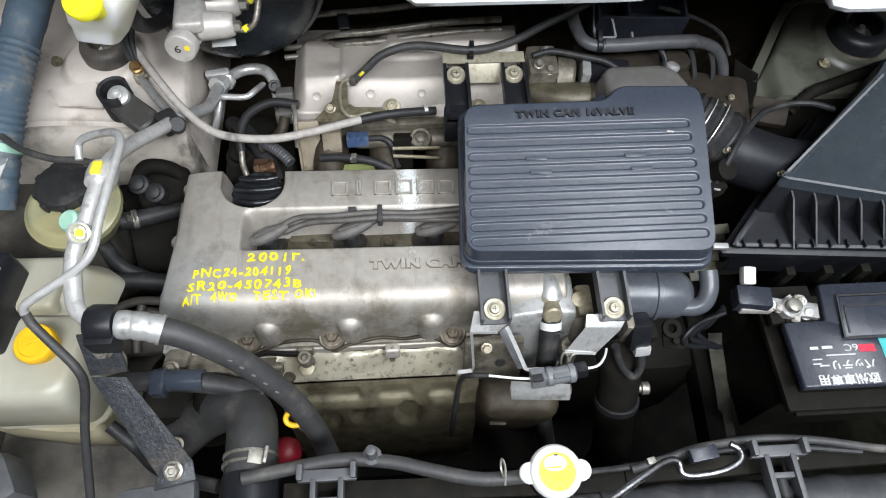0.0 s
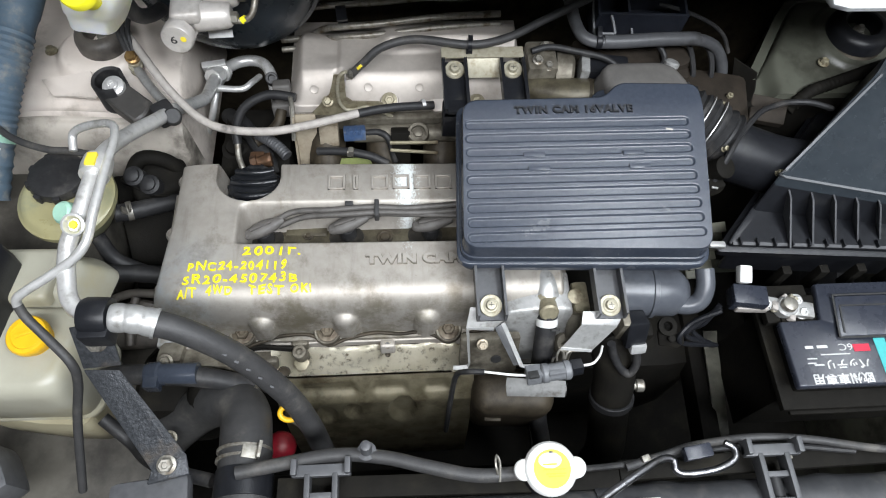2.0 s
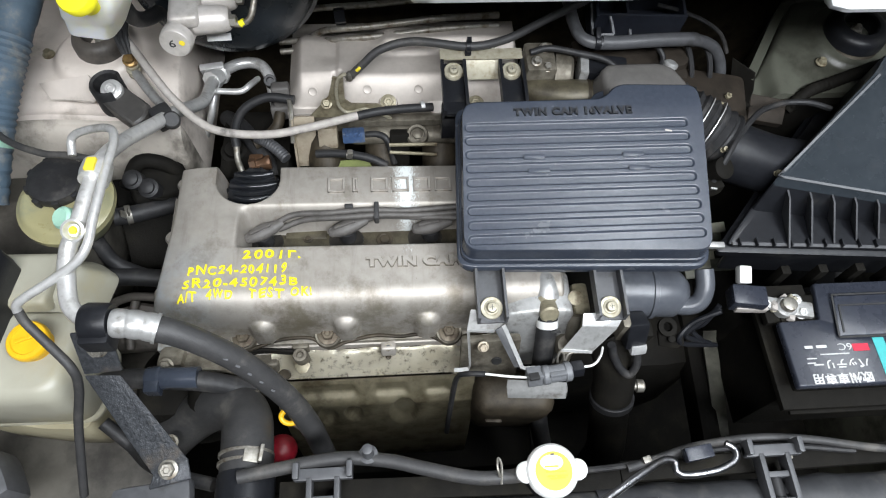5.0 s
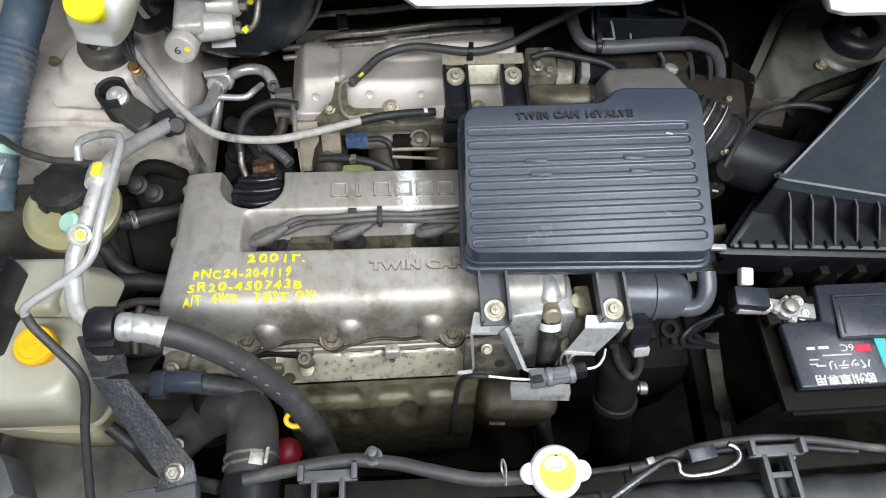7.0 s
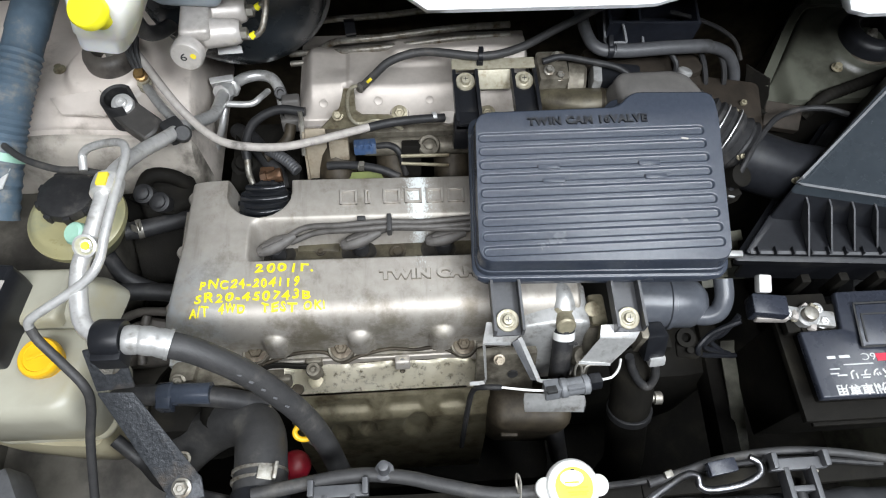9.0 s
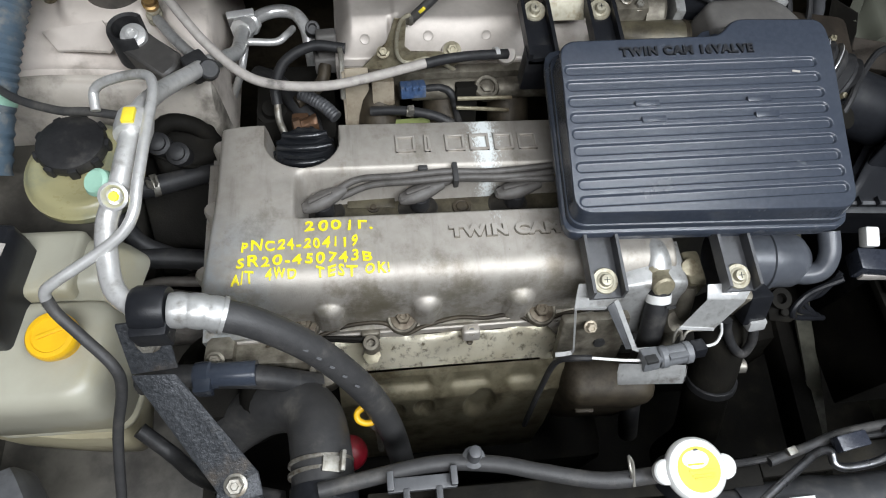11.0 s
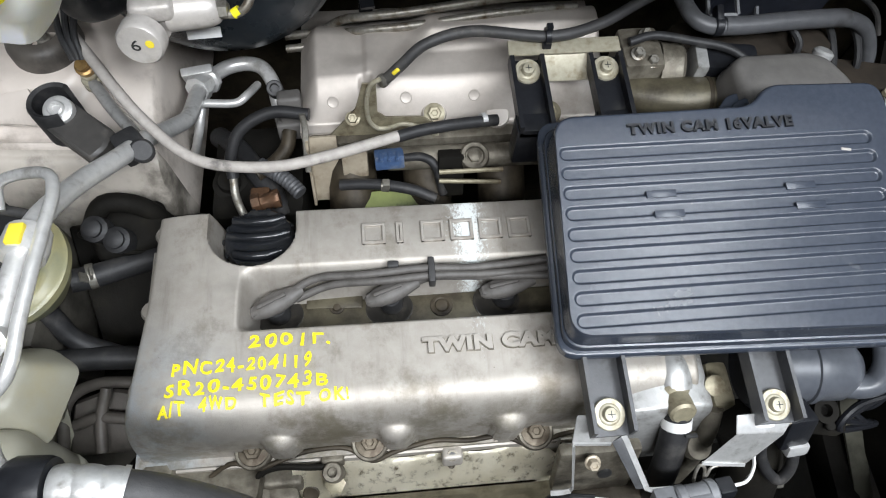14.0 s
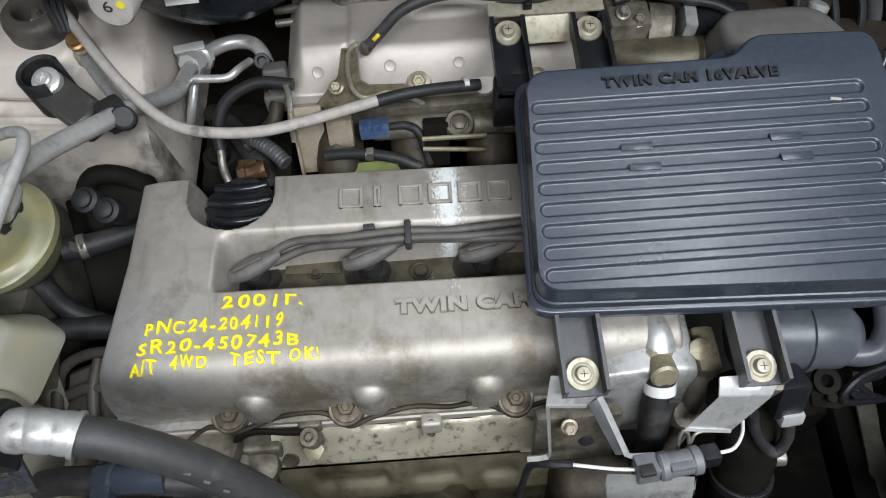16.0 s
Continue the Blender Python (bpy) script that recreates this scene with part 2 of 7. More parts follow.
GLOSS_BLACK = material("glossy_black_plastic", (0.012, 0.013, 0.015), (0.008, 0.009, 0.011), 0.22, 0.0, 150, 0.5, 0.1, 900, (0.03, 0.03, 0.03), 30, 0.3)
TANK_BLACK = material("dusty_black_nylon", (0.048, 0.049, 0.052), (0.030, 0.031, 0.034), 0.5, 0.0, 90, 0.6, 0.15, 800, (0.09, 0.086, 0.08), 24, 0.36)
CONCRETE = material("concrete", (0.33, 0.32, 0.29), (0.25, 0.24, 0.22), 0.8, 0.0, 6, 0.8, 0.3, 60, (0.16, 0.15, 0.13), 1.5, 0.4)
PLASTER = material("plaster_wall", (0.30, 0.30, 0.30), (0.26, 0.26, 0.26), 0.8, 0.0, 3, 0.8, 0.2, 80, (0.28, 0.27, 0.26), 0.8, 0.3)


def corroded(base, name, x_at, y_at):
    """The cast metal with a chalky bloom of corrosion across one place."""
    m = base.copy()
    m.name = name
    nt = m.node_tree
    bsdf = nt.nodes["Principled BSDF"]
    old = bsdf.inputs["Base Color"].links[0].from_socket
    co = nt.nodes.new("ShaderNodeTexCoord")
    sep = nt.nodes.new("ShaderNodeSeparateXYZ")
    nt.links.new(co.outputs["Object"], sep.inputs[0])

    def math_node(op, a, b):
        n = nt.nodes.new("ShaderNodeMath")
        n.operation = op
        for sock, v in zip(n.inputs, (a, b)):
            if isinstance(v, bpy.types.NodeSocket):
                nt.links.new(v, sock)
            else:
                sock.default_value = v
        return n.outputs[0]

    def fall(sock, at, half):
        d = math_node("ABSOLUTE", math_node("SUBTRACT", sock, at), 0.0)
        r = nt.nodes.new("ShaderNodeMapRange")
        r.inputs[1].default_value, r.inputs[2].default_value, r.inputs[3].default_value, r.inputs[4].default_value = 0.0, half, 1.0, 0.0
        nt.links.new(d, r.inputs[0])
        return r.outputs[0]

    def noise(scale, stretch, detail=8.0, rough=0.7):
        vec = nt.nodes.new("ShaderNodeMapping")
        vec.inputs["Scale"].default_value = stretch
        nt.links.new(co.outputs["Object"], vec.inputs["Vector"])
        n = nt.nodes.new("ShaderNodeTexNoise")
        n.inputs["Scale"].default_value, n.inputs["Detail"].default_value, n.inputs["Roughness"].default_value = scale, detail, rough
        nt.links.new(vec.outputs[0], n.inputs["Vector"])
        return n.outputs["Fac"]

    def step(sock, lo, hi):
        r = nt.nodes.new("ShaderNodeMapRange")
        r.interpolation_type = "SMOOTHSTEP"
        r.inputs[1].default_value, r.inputs[2].default_value = lo, hi
        nt.links.new(sock, r.inputs[0])
        return r.outputs[0]

    def blend(fac, under, colour):
        x = nt.nodes.new("ShaderNodeMix")
        x.data_type = "RGBA"
        nt.links.new(fac, x.inputs[0])
        nt.links.new(under, x.inputs[6])
        x.inputs[7].default_value = (*colour, 1)
        return x.outputs[2]

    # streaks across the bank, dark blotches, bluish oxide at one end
    col = blend(math_node("MULTIPLY", step(noise(60, (1.0, 0.12, 0.3)), 0.5, 0.8), 0.55), old, (0.19, 0.17, 0.14))
    col = blend(math_node("MULTIPLY", step(noise(22, (1, 0.8, 1)), 0.52, 0.70), 0.55), col, (0.17, 0.15, 0.11))
    col = blend(math_node("MULTIPLY", step(noise(210, (1, 1, 1)), 0.66, 0.74), 0.6), col, (0.10, 0.085, 0.06))
    end = math_node("MULTIPLY", step(math_node("MULTIPLY", sep.outputs[0], -1.0), 0.12, 0.26), step(math_node("MULTIPLY", sep.outputs[1], -1.0), -0.02, 0.09))
    patch = math_node("MULTIPLY", end, step(noise(18, (1, 1, 1)), 0.36, 0.60))
    col = blend(math_node("MULTIPLY", patch, 0.9), col, (0.43, 0.48, 0.53))
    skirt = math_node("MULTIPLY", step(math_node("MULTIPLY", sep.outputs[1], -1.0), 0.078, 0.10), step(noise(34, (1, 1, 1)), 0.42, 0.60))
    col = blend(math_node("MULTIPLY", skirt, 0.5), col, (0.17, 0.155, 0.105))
    spot = noise(420, (1.0, 0.6, 1.0), 10.0, 0.8)
    core = math_node("POWER", fall(sep.outputs[0], x_at, 0.030), 1.6)
    far = math_node("MULTIPLY", fall(sep.outputs[0], x_at - 0.01, 0.10), 0.30)
    mask = math_node("MULTIPLY", math_node("ADD", core, far), math_node("ADD", fall(sep.outputs[1], y_at, 0.15), 0.1))
    both = math_node("ADD", math_node("MULTIPLY", mask, 0.32), spot)
    chalk = step(both, 0.68, 0.83)
    col = blend(chalk, col, (0.64, 0.67, 0.66))
    nt.links.new(col, bsdf.inputs["Base Color"])
    metal = math_node("SUBTRACT", 0.66, math_node("MULTIPLY", chalk, 0.65))
    nt.links.new(metal, bsdf.inputs["Metallic"])
    return m


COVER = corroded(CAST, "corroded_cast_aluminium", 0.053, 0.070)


# ---- mesh helpers ----
def rings_to(bm, rings, cap=True, closed=True):
    rows = [[bm.verts.new(p) for p in ring] for ring in rings]
    n = len(rows[0])
    for a, b in zip(rows, rows[1:]):
        for i in range(n if closed else n - 1):
            j = (i + 1) % n
            bm.faces.new((a[i], a[j], b[j], b[i]))
    if cap and closed:
        bm.faces.new(list(reversed(rows[0])))
        bm.faces.new(rows[-1])
    return bm


def frame_of(way):
    w = Vector(way).normalized()
    side = w.cross(Vector((0, 0, 1)))
    if side.length < 0.05:
        side = Vector((1, 0, 0))
    side.normalize()
    return w, side, side.cross(w)


def lathe(bm, p, way, profile, seg=24, squash=1.0):
    """A turned shape: profile rows are (height along way, radius)."""
    w, a, b = frame_of(way)
    p = Vector(p)
    rings = []
    for h, r in profile:
        r = max(r, 0.0002)
        rings.append([p + w * h + (a * math.cos(2 * math.pi * i / seg) + b * math.sin(2 * math.pi * i / seg) * squash) * r for i in range(seg)])
    return rings_to(bm, rings)


def spline(points, per=8):
    pts = [Vector(p) for p in points]
    pts = [pts[0] * 2 - pts[1], *pts, pts[-1] * 2 - pts[-2]]
    out = []
    for i in range(1, len(pts) - 2):
        a, b, c, d = pts[i - 1:i + 3]
        for k in range(per):
            t = k / per
            out.append(0.5 * ((2 * b) + (c - a) * t + (2 * a - 5 * b + 4 * c - d) * t * t + (3 * b - a - 3 * c + d) * t ** 3))
    out.append(pts[-2])
    return out


def tube(bm, points, r, seg=14, per=8, swell=None):
    """A hose along a smooth line; swell(s) scales the radius at s metres along it."""
    line = spline(points, per)
    up, rings, s = None, [], 0.0
    for i, p in enumerate(line):
        way = (line[min(i + 1, len(line) - 1)] - line[max(i - 1, 0)]).normalized()
        if up is None:
            up = frame_of(way)[2]
        up = (up - way * up.dot(way)).normalized()
        side = way.cross(up)
        if i:
            s += (p - line[i - 1]).length
        rr = r * (swell(s) if swell else 1.0)
        rings.append([p + (side * math.cos(2 * math.pi * k / seg) + up * math.sin(2 * math.pi * k / seg)) * rr for k in range(seg)])
    return rings_to(bm, rings)


def outline(points, radius, inset=0.0, seg=5):
    """A rounded polygon (counter-clockwise), drawn in by inset."""
    pts = [Vector(p).to_2d() if len(p) > 2 else Vector(p) for p in points]
    n = len(pts)
    if inset:
        moved = []
        for i in range(n):
            a, b, c = pts[i - 1], pts[i], pts[(i + 1) % n]
            u, v = (b - a).normalized(), (c - b).normalized()
            nu, nv = Vector((-u.y, u.x)), Vector((-v.y, v.x))
            k = 1 + nu.dot(nv)
            moved.append(b + (nu + nv) * (inset / max(k, 0.25)))
        pts = moved
    out = []
    for i in range(n):
        a, b, c = pts[i - 1], pts[i], pts[(i + 1) % n]
        u, v = (a - b), (c - b)
        cut = min(radius, u.length * 0.45, v.length * 0.45)
        p, q = b + u.normalized() * cut, b + v.normalized() * cut
        for k in range(seg + 1):
            t = k / seg
            out.append(p * (1 - t) ** 2 + b * 2 * t * (1 - t) + q * t * t)
    return out


def loft(bm, points, layers, radius, seg=5):
    """Stacked rounded outlines; layers are (inset, height), height a number or a function of x and y."""
    rings = []
    for inset, z in layers:
        flat = outline(points, radius, inset, seg)
        rings.append([Vector((p.x, p.y, z(p.x, p.y) if callable(z) else z)) for p in flat])
    return rings_to(bm, rings)


def rbox(bm, centre, size, bevel=0.003, turn=(0, 0, 0), seg=2):
    m = Matrix.LocRotScale(centre, Euler([radians(a) for a in turn]), size)
    made = bmesh.ops.create_cube(bm, size=1.0, matrix=m)
    if bevel:
        edges = {e for v in made["verts"] for e in v.link_edges}
        bmesh.ops.bevel(bm, geom=list(edges), offset=min(bevel, min(size) * 0.45), segments=seg, profile=0.6, affect="EDGES")
    return bm


def prism(bm, points, push, bevel=0.0008):
    """A plate: a polygon in space pushed along a vector."""
    a = [bm.verts.new(p) for p in points]
    b = [bm.verts.new(Vector(p) + Vector(push)) for p in points]
    n = len(a)
    faces = [bm.faces.new(a), bm.faces.new(list(reversed(b)))]
    for i in range(n):
        faces.append(bm.faces.new((a[(i + 1) % n], a[i], b[i], b[(i + 1) % n])))
    if bevel:
        edges = {e for f in faces for e in f.edges}
        bmesh.ops.bevel(bm, geom=list(edges), offset=bevel, segments=1, affect="EDGES")
    return bm


def strap(bm, points, wide, thick, way):
    """A flat strip along a line of points; way: across the strip."""
    line = [Vector(p) for p in points]
    w = Vector(way).normalized()
    rings = []
    for i, p in enumerate(line):
        along = (line[min(i + 1, len(line) - 1)] - line[max(i - 1, 0)]).normalized()
        n = along.cross(w).normalized() * thick * 0.5
        s = (w - along * w.dot(along)).normalized() * wide * 0.5
        rings.append([p - s - n, p + s - n, p + s + n, p - s + n])
    return rings_to(bm, rings)


def finish(name, bm, mat, smooth=38):
    bmesh.ops.recalc_face_normals(bm, faces=bm.faces)
    me = bpy.data.meshes.new(name)
    bm.to_mesh(me)
    bm.free()
    me.materials.append(mat)
    if me.polygons:
        lo = [min(v.co[k] for v in me.vertices) for k in range(3)]
        hi = [max(v.co[k] for v in me.vertices) for k in range(3)]
        base = Vector(((lo[0] + hi[0]) / 2, (lo[1] + hi[1]) / 2, lo[2]))
        me.transform(Matrix.Translation(-base))
    else:
        base = Vector()
    me.shade_smooth()
    me.set_sharp_from_angle(angle=radians(smooth))
    ob = new(name, me)
    ob.matrix_world = Matrix.Translation(base)
    return ob


def part(name, bm, mat, parent, label="", smooth=38):
    ob = finish(name, bm, mat, smooth)
    ob.parent = parent
    at = Vector(parent["base"])
    ob["base"] = tuple(ob.location)
    ob.matrix_parent_inverse = Matrix.Translation(-at)
    if label:
        ob["label"] = label
    return ob


def single(name, bm, mat, label, category, group="", kind="", smooth=38):
    ob = finish(name, bm, mat, smooth)
    ob["base"] = tuple(ob.location)
    return tagged(ob, label, category, group, kind)


def thing(name, base, label, category, group="", kind=""):
    ob = new(name)
    ob.empty_display_size = 0.02
    ob.location = base
    ob["base"] = tuple(base)
    return tagged(ob, label, category, group, kind)


def nb():
    return bmesh.new()


def bolt(parent, p, way, r=0.007, washer=0.011, mat=None, name="bolt", label=""):
    bm = nb()
    lathe(bm, Vector(p), way, [(0, washer), (0.0016, washer), (0.002, washer * 0.92)], 20)
    lathe(bm, Vector(p) + Vector(way).normalized() * 0.002, way, [(0, r), (0.0045, r), (0.0055, r * 0.85), (0.0055, r * 0.5), (0.0045, r * 0.4)], 6 if r < 0.0095 else 18)
    return part(name, bm, mat or STEEL, parent, label)


def screw(parent, p, way, r, mat):
    """A cross-head screw on a wide cupped washer."""
    bm = nb()
    lathe(bm, p, way, [(-0.0015, r * 0.97), (0, r * 1.06), (0.002, r * 1.06), (0.003, r), (0.0027, r * 0.72), (0.0034, r * 0.66), (0.0036, r * 0.55)], 28)
    washer = part("washer", bm, mat, parent)
    bm = nb()
    q = Vector(p) + Vector(way).normalized() * 0.002
    lathe(bm, q, way, [(0, r * 0.52), (0.004, r * 0.50), (0.006, r * 0.42), (0.0066, r * 0.2)], 18)
    head = part("screw_head", bm, mat, parent)
    w, a, b = frame_of(way)
    bm = nb()
    c = q + w * 0.0064
    for u, v in ((a, b), (b, a)):
        prism(bm, [c - u * r * 0.24 - v * r * 0.028, c + u * r * 0.24 - v * r * 0.028, c + u * r * 0.24 + v * r * 0.028, c - u * r * 0.24 + v * r * 0.028], w * 0.0006, 0)
    part("slot", bm, PRINT_DARK, head)
    return washer


def letters(body, size, depth, bold=0.0, gap=1.0):
    """A mesh of built-in lettering, lying flat with its foot on the x axis; returns vertices and faces."""
    cu = bpy.data.curves.new("letters", "FONT")
    cu.body, cu.size, cu.extrude, cu.resolution_u, cu.offset = body, size, depth, 3, bold
    cu.space_character = gap
    ob = new("letters", cu)
    bpy.context.view_layer.update()
    me = bpy.data.meshes.new_from_object(ob.evaluated_get(bpy.context.evaluated_depsgraph_get()))
    verts, faces = [v.co.copy() for v in me.vertices], [tuple(p.vertices) for p in me.polygons]
    bpy.data.objects.remove(ob)
    bpy.data.curves.remove(cu)
    bpy.data.meshes.remove(me)
    return verts, faces


def write(name, body, size, depth, lay, mat, parent, label="", bold=0.0, width=None, gap=1.0):
    """Lettering as a part: lay(point) carries its flat place (x along the line, y up, z proud) into the world."""
    verts, faces = letters(body, size, depth, bold, gap)
    if not verts:
        return None
    x0, x1 = min(v.x for v in verts), max(v.x for v in verts)
    k = width / (x1 - x0) if width else 1.0
    me = bpy.data.meshes.new(name)
    me.from_pydata([Vector(((v.x - x0) * k, v.y, v.z)) for v in verts], [], faces)
    bm = nb()
    bm.from_mesh(me)
    bpy.data.meshes.remove(me)
    for j in range(-1, 6):
        bmesh.ops.bisect_plane(bm, geom=bm.verts[:] + bm.edges[:] + bm.faces[:], plane_co=(0, (j + 0.5) * size * 0.16, 0), plane_no=(0, 1, 0))
    for v in bm.verts:
        v.co = lay(v.co.copy())
    return part(name, bm, mat, parent, label, 20)


def sm(a, b, x):
    t = min(1.0, max(0.0, (x - a) / (b - a)))
    return t * t * (3 - 2 * t)


def field(bm, x0, x1, nx, y0, y1, ny, height, foot):
    """A closed block whose upper face is height(x, y)."""
    top = [[bm.verts.new((x0 + (x1 - x0) * i / nx, y0 + (y1 - y0) * j / ny, height(x0 + (x1 - x0) * i / nx, y0 + (y1 - y0) * j / ny))) for i in range(nx + 1)] for j in range(ny + 1)]
    for j in range(ny):
        for i in range(nx):
            bm.faces.new((top[j][i], top[j][i + 1], top[j + 1][i + 1], top[j + 1][i]))
    rim = top[0][:] + [row[-1] for row in top[1:]] + list(reversed(top[-1][:-1])) + [row[0] for row in reversed(top[1:-1])]
    low = [bm.verts.new((v.co.x, v.co.y, foot)) for v in rim]
    n = len(rim)
    for i in range(n):
        j = (i + 1) % n
        bm.faces.new((rim[j], rim[i], low[i], low[j]))
    bm.faces.new(list(reversed(low)))
    return bm


# ---- the workshop round the car: unseen, it closes the place for bounce light ----
def slab(name, centre, size, mat, label, category):
    bm = nb()
    rbox(bm, centre, size, 0.0)
    return single(name, bm, mat, label, category, kind="structure")


slab("floor", (0, 0, -0.05), (7.0, 7.0, 0.1), CONCRETE, "grey worn concrete workshop floor", "floor")
slab("ceiling", (0, 0, 3.45), (7.0, 7.0, 0.1), PLASTER, "plain pale workshop ceiling", "ceiling")
slab("wall_south", (0, -3.55, 1.7), (7.0, 0.1, 3.4), PLASTER, "plain pale plaster workshop wall", "wall")
slab("wall_north", (0, 3.55, 1.7), (7.0, 0.1, 3.4), PLASTER, "plain pale plaster workshop wall", "wall")
slab("wall_west", (-3.55, 0, 1.7), (0.1, 7.0, 3.4), PLASTER, "plain pale plaster workshop wall", "wall")
slab("wall_east", (3.55, 0, 1.7), (0.1, 7.0, 3.4), PLASTER, "plain pale plaster workshop wall", "wall")

# ---- the car's body round the engine bay ----
car = thing("car_body", (0.05, 0.45, 0.25), "beige-grey engine bay of a white car, bonnet open, dusty", "car")
bm = nb()
rbox(bm, (0.05, 0.86, 0.72), (1.5, 0.03, 0.86), 0.004)
part("firewall", bm, SOOT, car, "dark dusty firewall behind the engine")
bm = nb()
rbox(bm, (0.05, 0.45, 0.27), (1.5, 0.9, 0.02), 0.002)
part("undertray", bm, DARK, car, "oily undertray, near black for deep shade")


def tower(cx, cy, top, side, lip, foot, low):
    """The near strut tower's upper face: a rounded dome whose inner and front walls stop at low."""
    def z(x, y):
        u, v = (x - cx) * side, y - cy
        inner = sm(lip, foot, u)
        front = 0.08 * sm(-0.02, -0.088, v) + 0.92 * sm(-0.092, -0.195, v)
        h = top - 0.016 * (u / 0.12) ** 2 * (1 if u > 0 else 0.3) - 0.014 * sm(0.045, 0.06, math.hypot(u, v)) + 0.35 * v * (0.1 if v < 0 else 0)
        h -= 0.42 * inner ** 1.6
        h -= 0.26 * front
        h += 0.004 * math.sin(26 * x + 14 * y) * (1 - inner)
        h -= 0.007 * sm(-0.084, -0.092, v) - 0.003 * math.exp(-((v + 0.085) / 0.004) ** 2)
        h += 0.005 * math.exp(-((v + 0.075 + 0.3 * u) / 0.010) ** 2) * sm(0.0, -0.05, u)
        return max(h, low)
    return z


bm = nb()
near_tower = tower(-0.425, 0.69, 0.905, 1, 0.106, 0.124, 0.742)
field(bm, -0.62, -0.309, 110, 0.602, 0.84, 62, near_tower, 0.735)
part("strut_tower", bm, PAINT, car, "dusty beige-grey painted strut tower", smooth=60)
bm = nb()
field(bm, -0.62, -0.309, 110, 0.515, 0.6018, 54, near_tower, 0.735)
part("tower_front", bm, PAINT_FRONT, car, "grime-stained beige front of the strut tower, darkened for shade", smooth=60)
def dim_tower(x, y):
    """The far strut tower: a pressed dome behind a slanting folded edge, with a raised seat for the mount."""
    u = x - (0.474 + 0.62 * (y - 0.627))
    crest = 0.050 - 0.035 * sm(0.60, 0.68, y)
    h = 0.893 - 0.022 * sm(crest, crest - 0.022, u) - 0.55 * sm(0.004, -0.006, u)
    h -= 0.012 * sm(0.70, 0.60, y)
    h += 0.006 * sm(0.062, 0.056, math.hypot(x - 0.636, y - 0.698)) + 0.002 * math.sin(21 * x + 9 * y)
    return max(h, 0.31)


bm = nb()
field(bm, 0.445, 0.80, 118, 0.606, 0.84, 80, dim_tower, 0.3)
part("strut_tower", bm, TOWER_GREEN, car, "green-grey painted strut tower, darkened for shade", smooth=60)
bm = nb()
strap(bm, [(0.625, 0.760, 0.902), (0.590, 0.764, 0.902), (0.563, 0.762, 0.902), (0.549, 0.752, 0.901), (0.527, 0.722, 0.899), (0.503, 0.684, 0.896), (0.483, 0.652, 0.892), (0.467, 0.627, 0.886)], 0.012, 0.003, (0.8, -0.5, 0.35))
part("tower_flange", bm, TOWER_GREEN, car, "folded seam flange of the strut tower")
bm = nb()
prism(bm, [(0.468, 0.608, 0.880), (0.516, 0.594, 0.880), (0.509, 0.566, 0.862), (0.462, 0.578, 0.862)], (0, 0.004, -0.012), 0.001)
part("bracket_plate", bm, RUST_GRIME, car, "dim plate at the foot of the strut tower")
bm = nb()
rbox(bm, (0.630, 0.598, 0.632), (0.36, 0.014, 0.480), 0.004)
part("tower_dark_sheet", bm, DARK, car, "dark sheet added before the strut tower's lower wall")
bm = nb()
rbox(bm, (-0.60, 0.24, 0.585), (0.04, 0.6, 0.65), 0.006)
part("inner_wing", bm, PAINT_LOW, car, "grimy beige-grey inner wing, darkened for shade")
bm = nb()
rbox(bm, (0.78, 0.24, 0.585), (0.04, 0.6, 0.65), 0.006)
part("inner_wing", bm, PAINT_DIM, car, "green-grey inner wing, darkened for shade")
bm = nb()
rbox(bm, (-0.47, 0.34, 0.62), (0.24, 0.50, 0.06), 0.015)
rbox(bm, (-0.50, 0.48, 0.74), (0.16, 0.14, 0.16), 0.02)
part("side_rail", bm, PAINT_LOW, car, "grimy beige-grey side rail, darkened for shade")
bm = nb()
rbox(bm, (0.415, 0.25, 0.60), (0.03, 0.4, 0.05), 0.01, (8, 0, 0))
part("side_rail", bm, DARK, car, "dark side rail beside the battery")
for x in (-0.62, 0.80):
    bm = nb()
    lathe(bm, (x - 0.1, 0.62, 0.30), (1, 0, 0), [(0, 0.17), (0.01, 0.27), (0.03, 0.30), (0.17, 0.30), (0.19, 0.27), (0.2, 0.17)], 40)
    part("wheel", bm, RUBBER, car, "black tyre under the wing")
# front cross-member
bm = nb()
rbox(bm, (0.05, 0.0, 0.80), (1.5, 0.07, 0.06), 0.01)
part("front_panel", bm, BLACK_PLASTIC, car, "black front cross-member")

bm = nb()
prism(bm, [(-0.42, 0.548, 0.800), (-0.285, 0.560, 0.790), (-0.285, 0.44, 0.70), (-0.40, 0.42, 0.70)], (0, 0.006, -0.006), 0.002)
part("dark_panel", bm, DARK, car, "dark panel over the strut tower's lower slope")
# bonnet, propped open above the bay; unseen, placed to shape the lid's reflections
bm = nb()
prism(bm, [(-0.66, 0.72, 1.26), (0.76, 0.72, 1.26), (0.72, 0.52, 1.86), (-0.62, 0.52, 1.86)], (0, 0.025, 0.012), 0.008)
part("bonnet", bm, WHITE, car, "white bonnet propped wide open, out of view")
# white cowl that hangs over the back of the bay
def cowl_edge(x):
    z = 1.108 + 0.02 * sm(0.0, -0.03, x) + 0.22 * max(0.0, -0.02 - x) * 0.9
    z += 0.03 * sm(0.215, 0.30, x) - 0.05 * sm(0.39, 0.44, x)
    return z


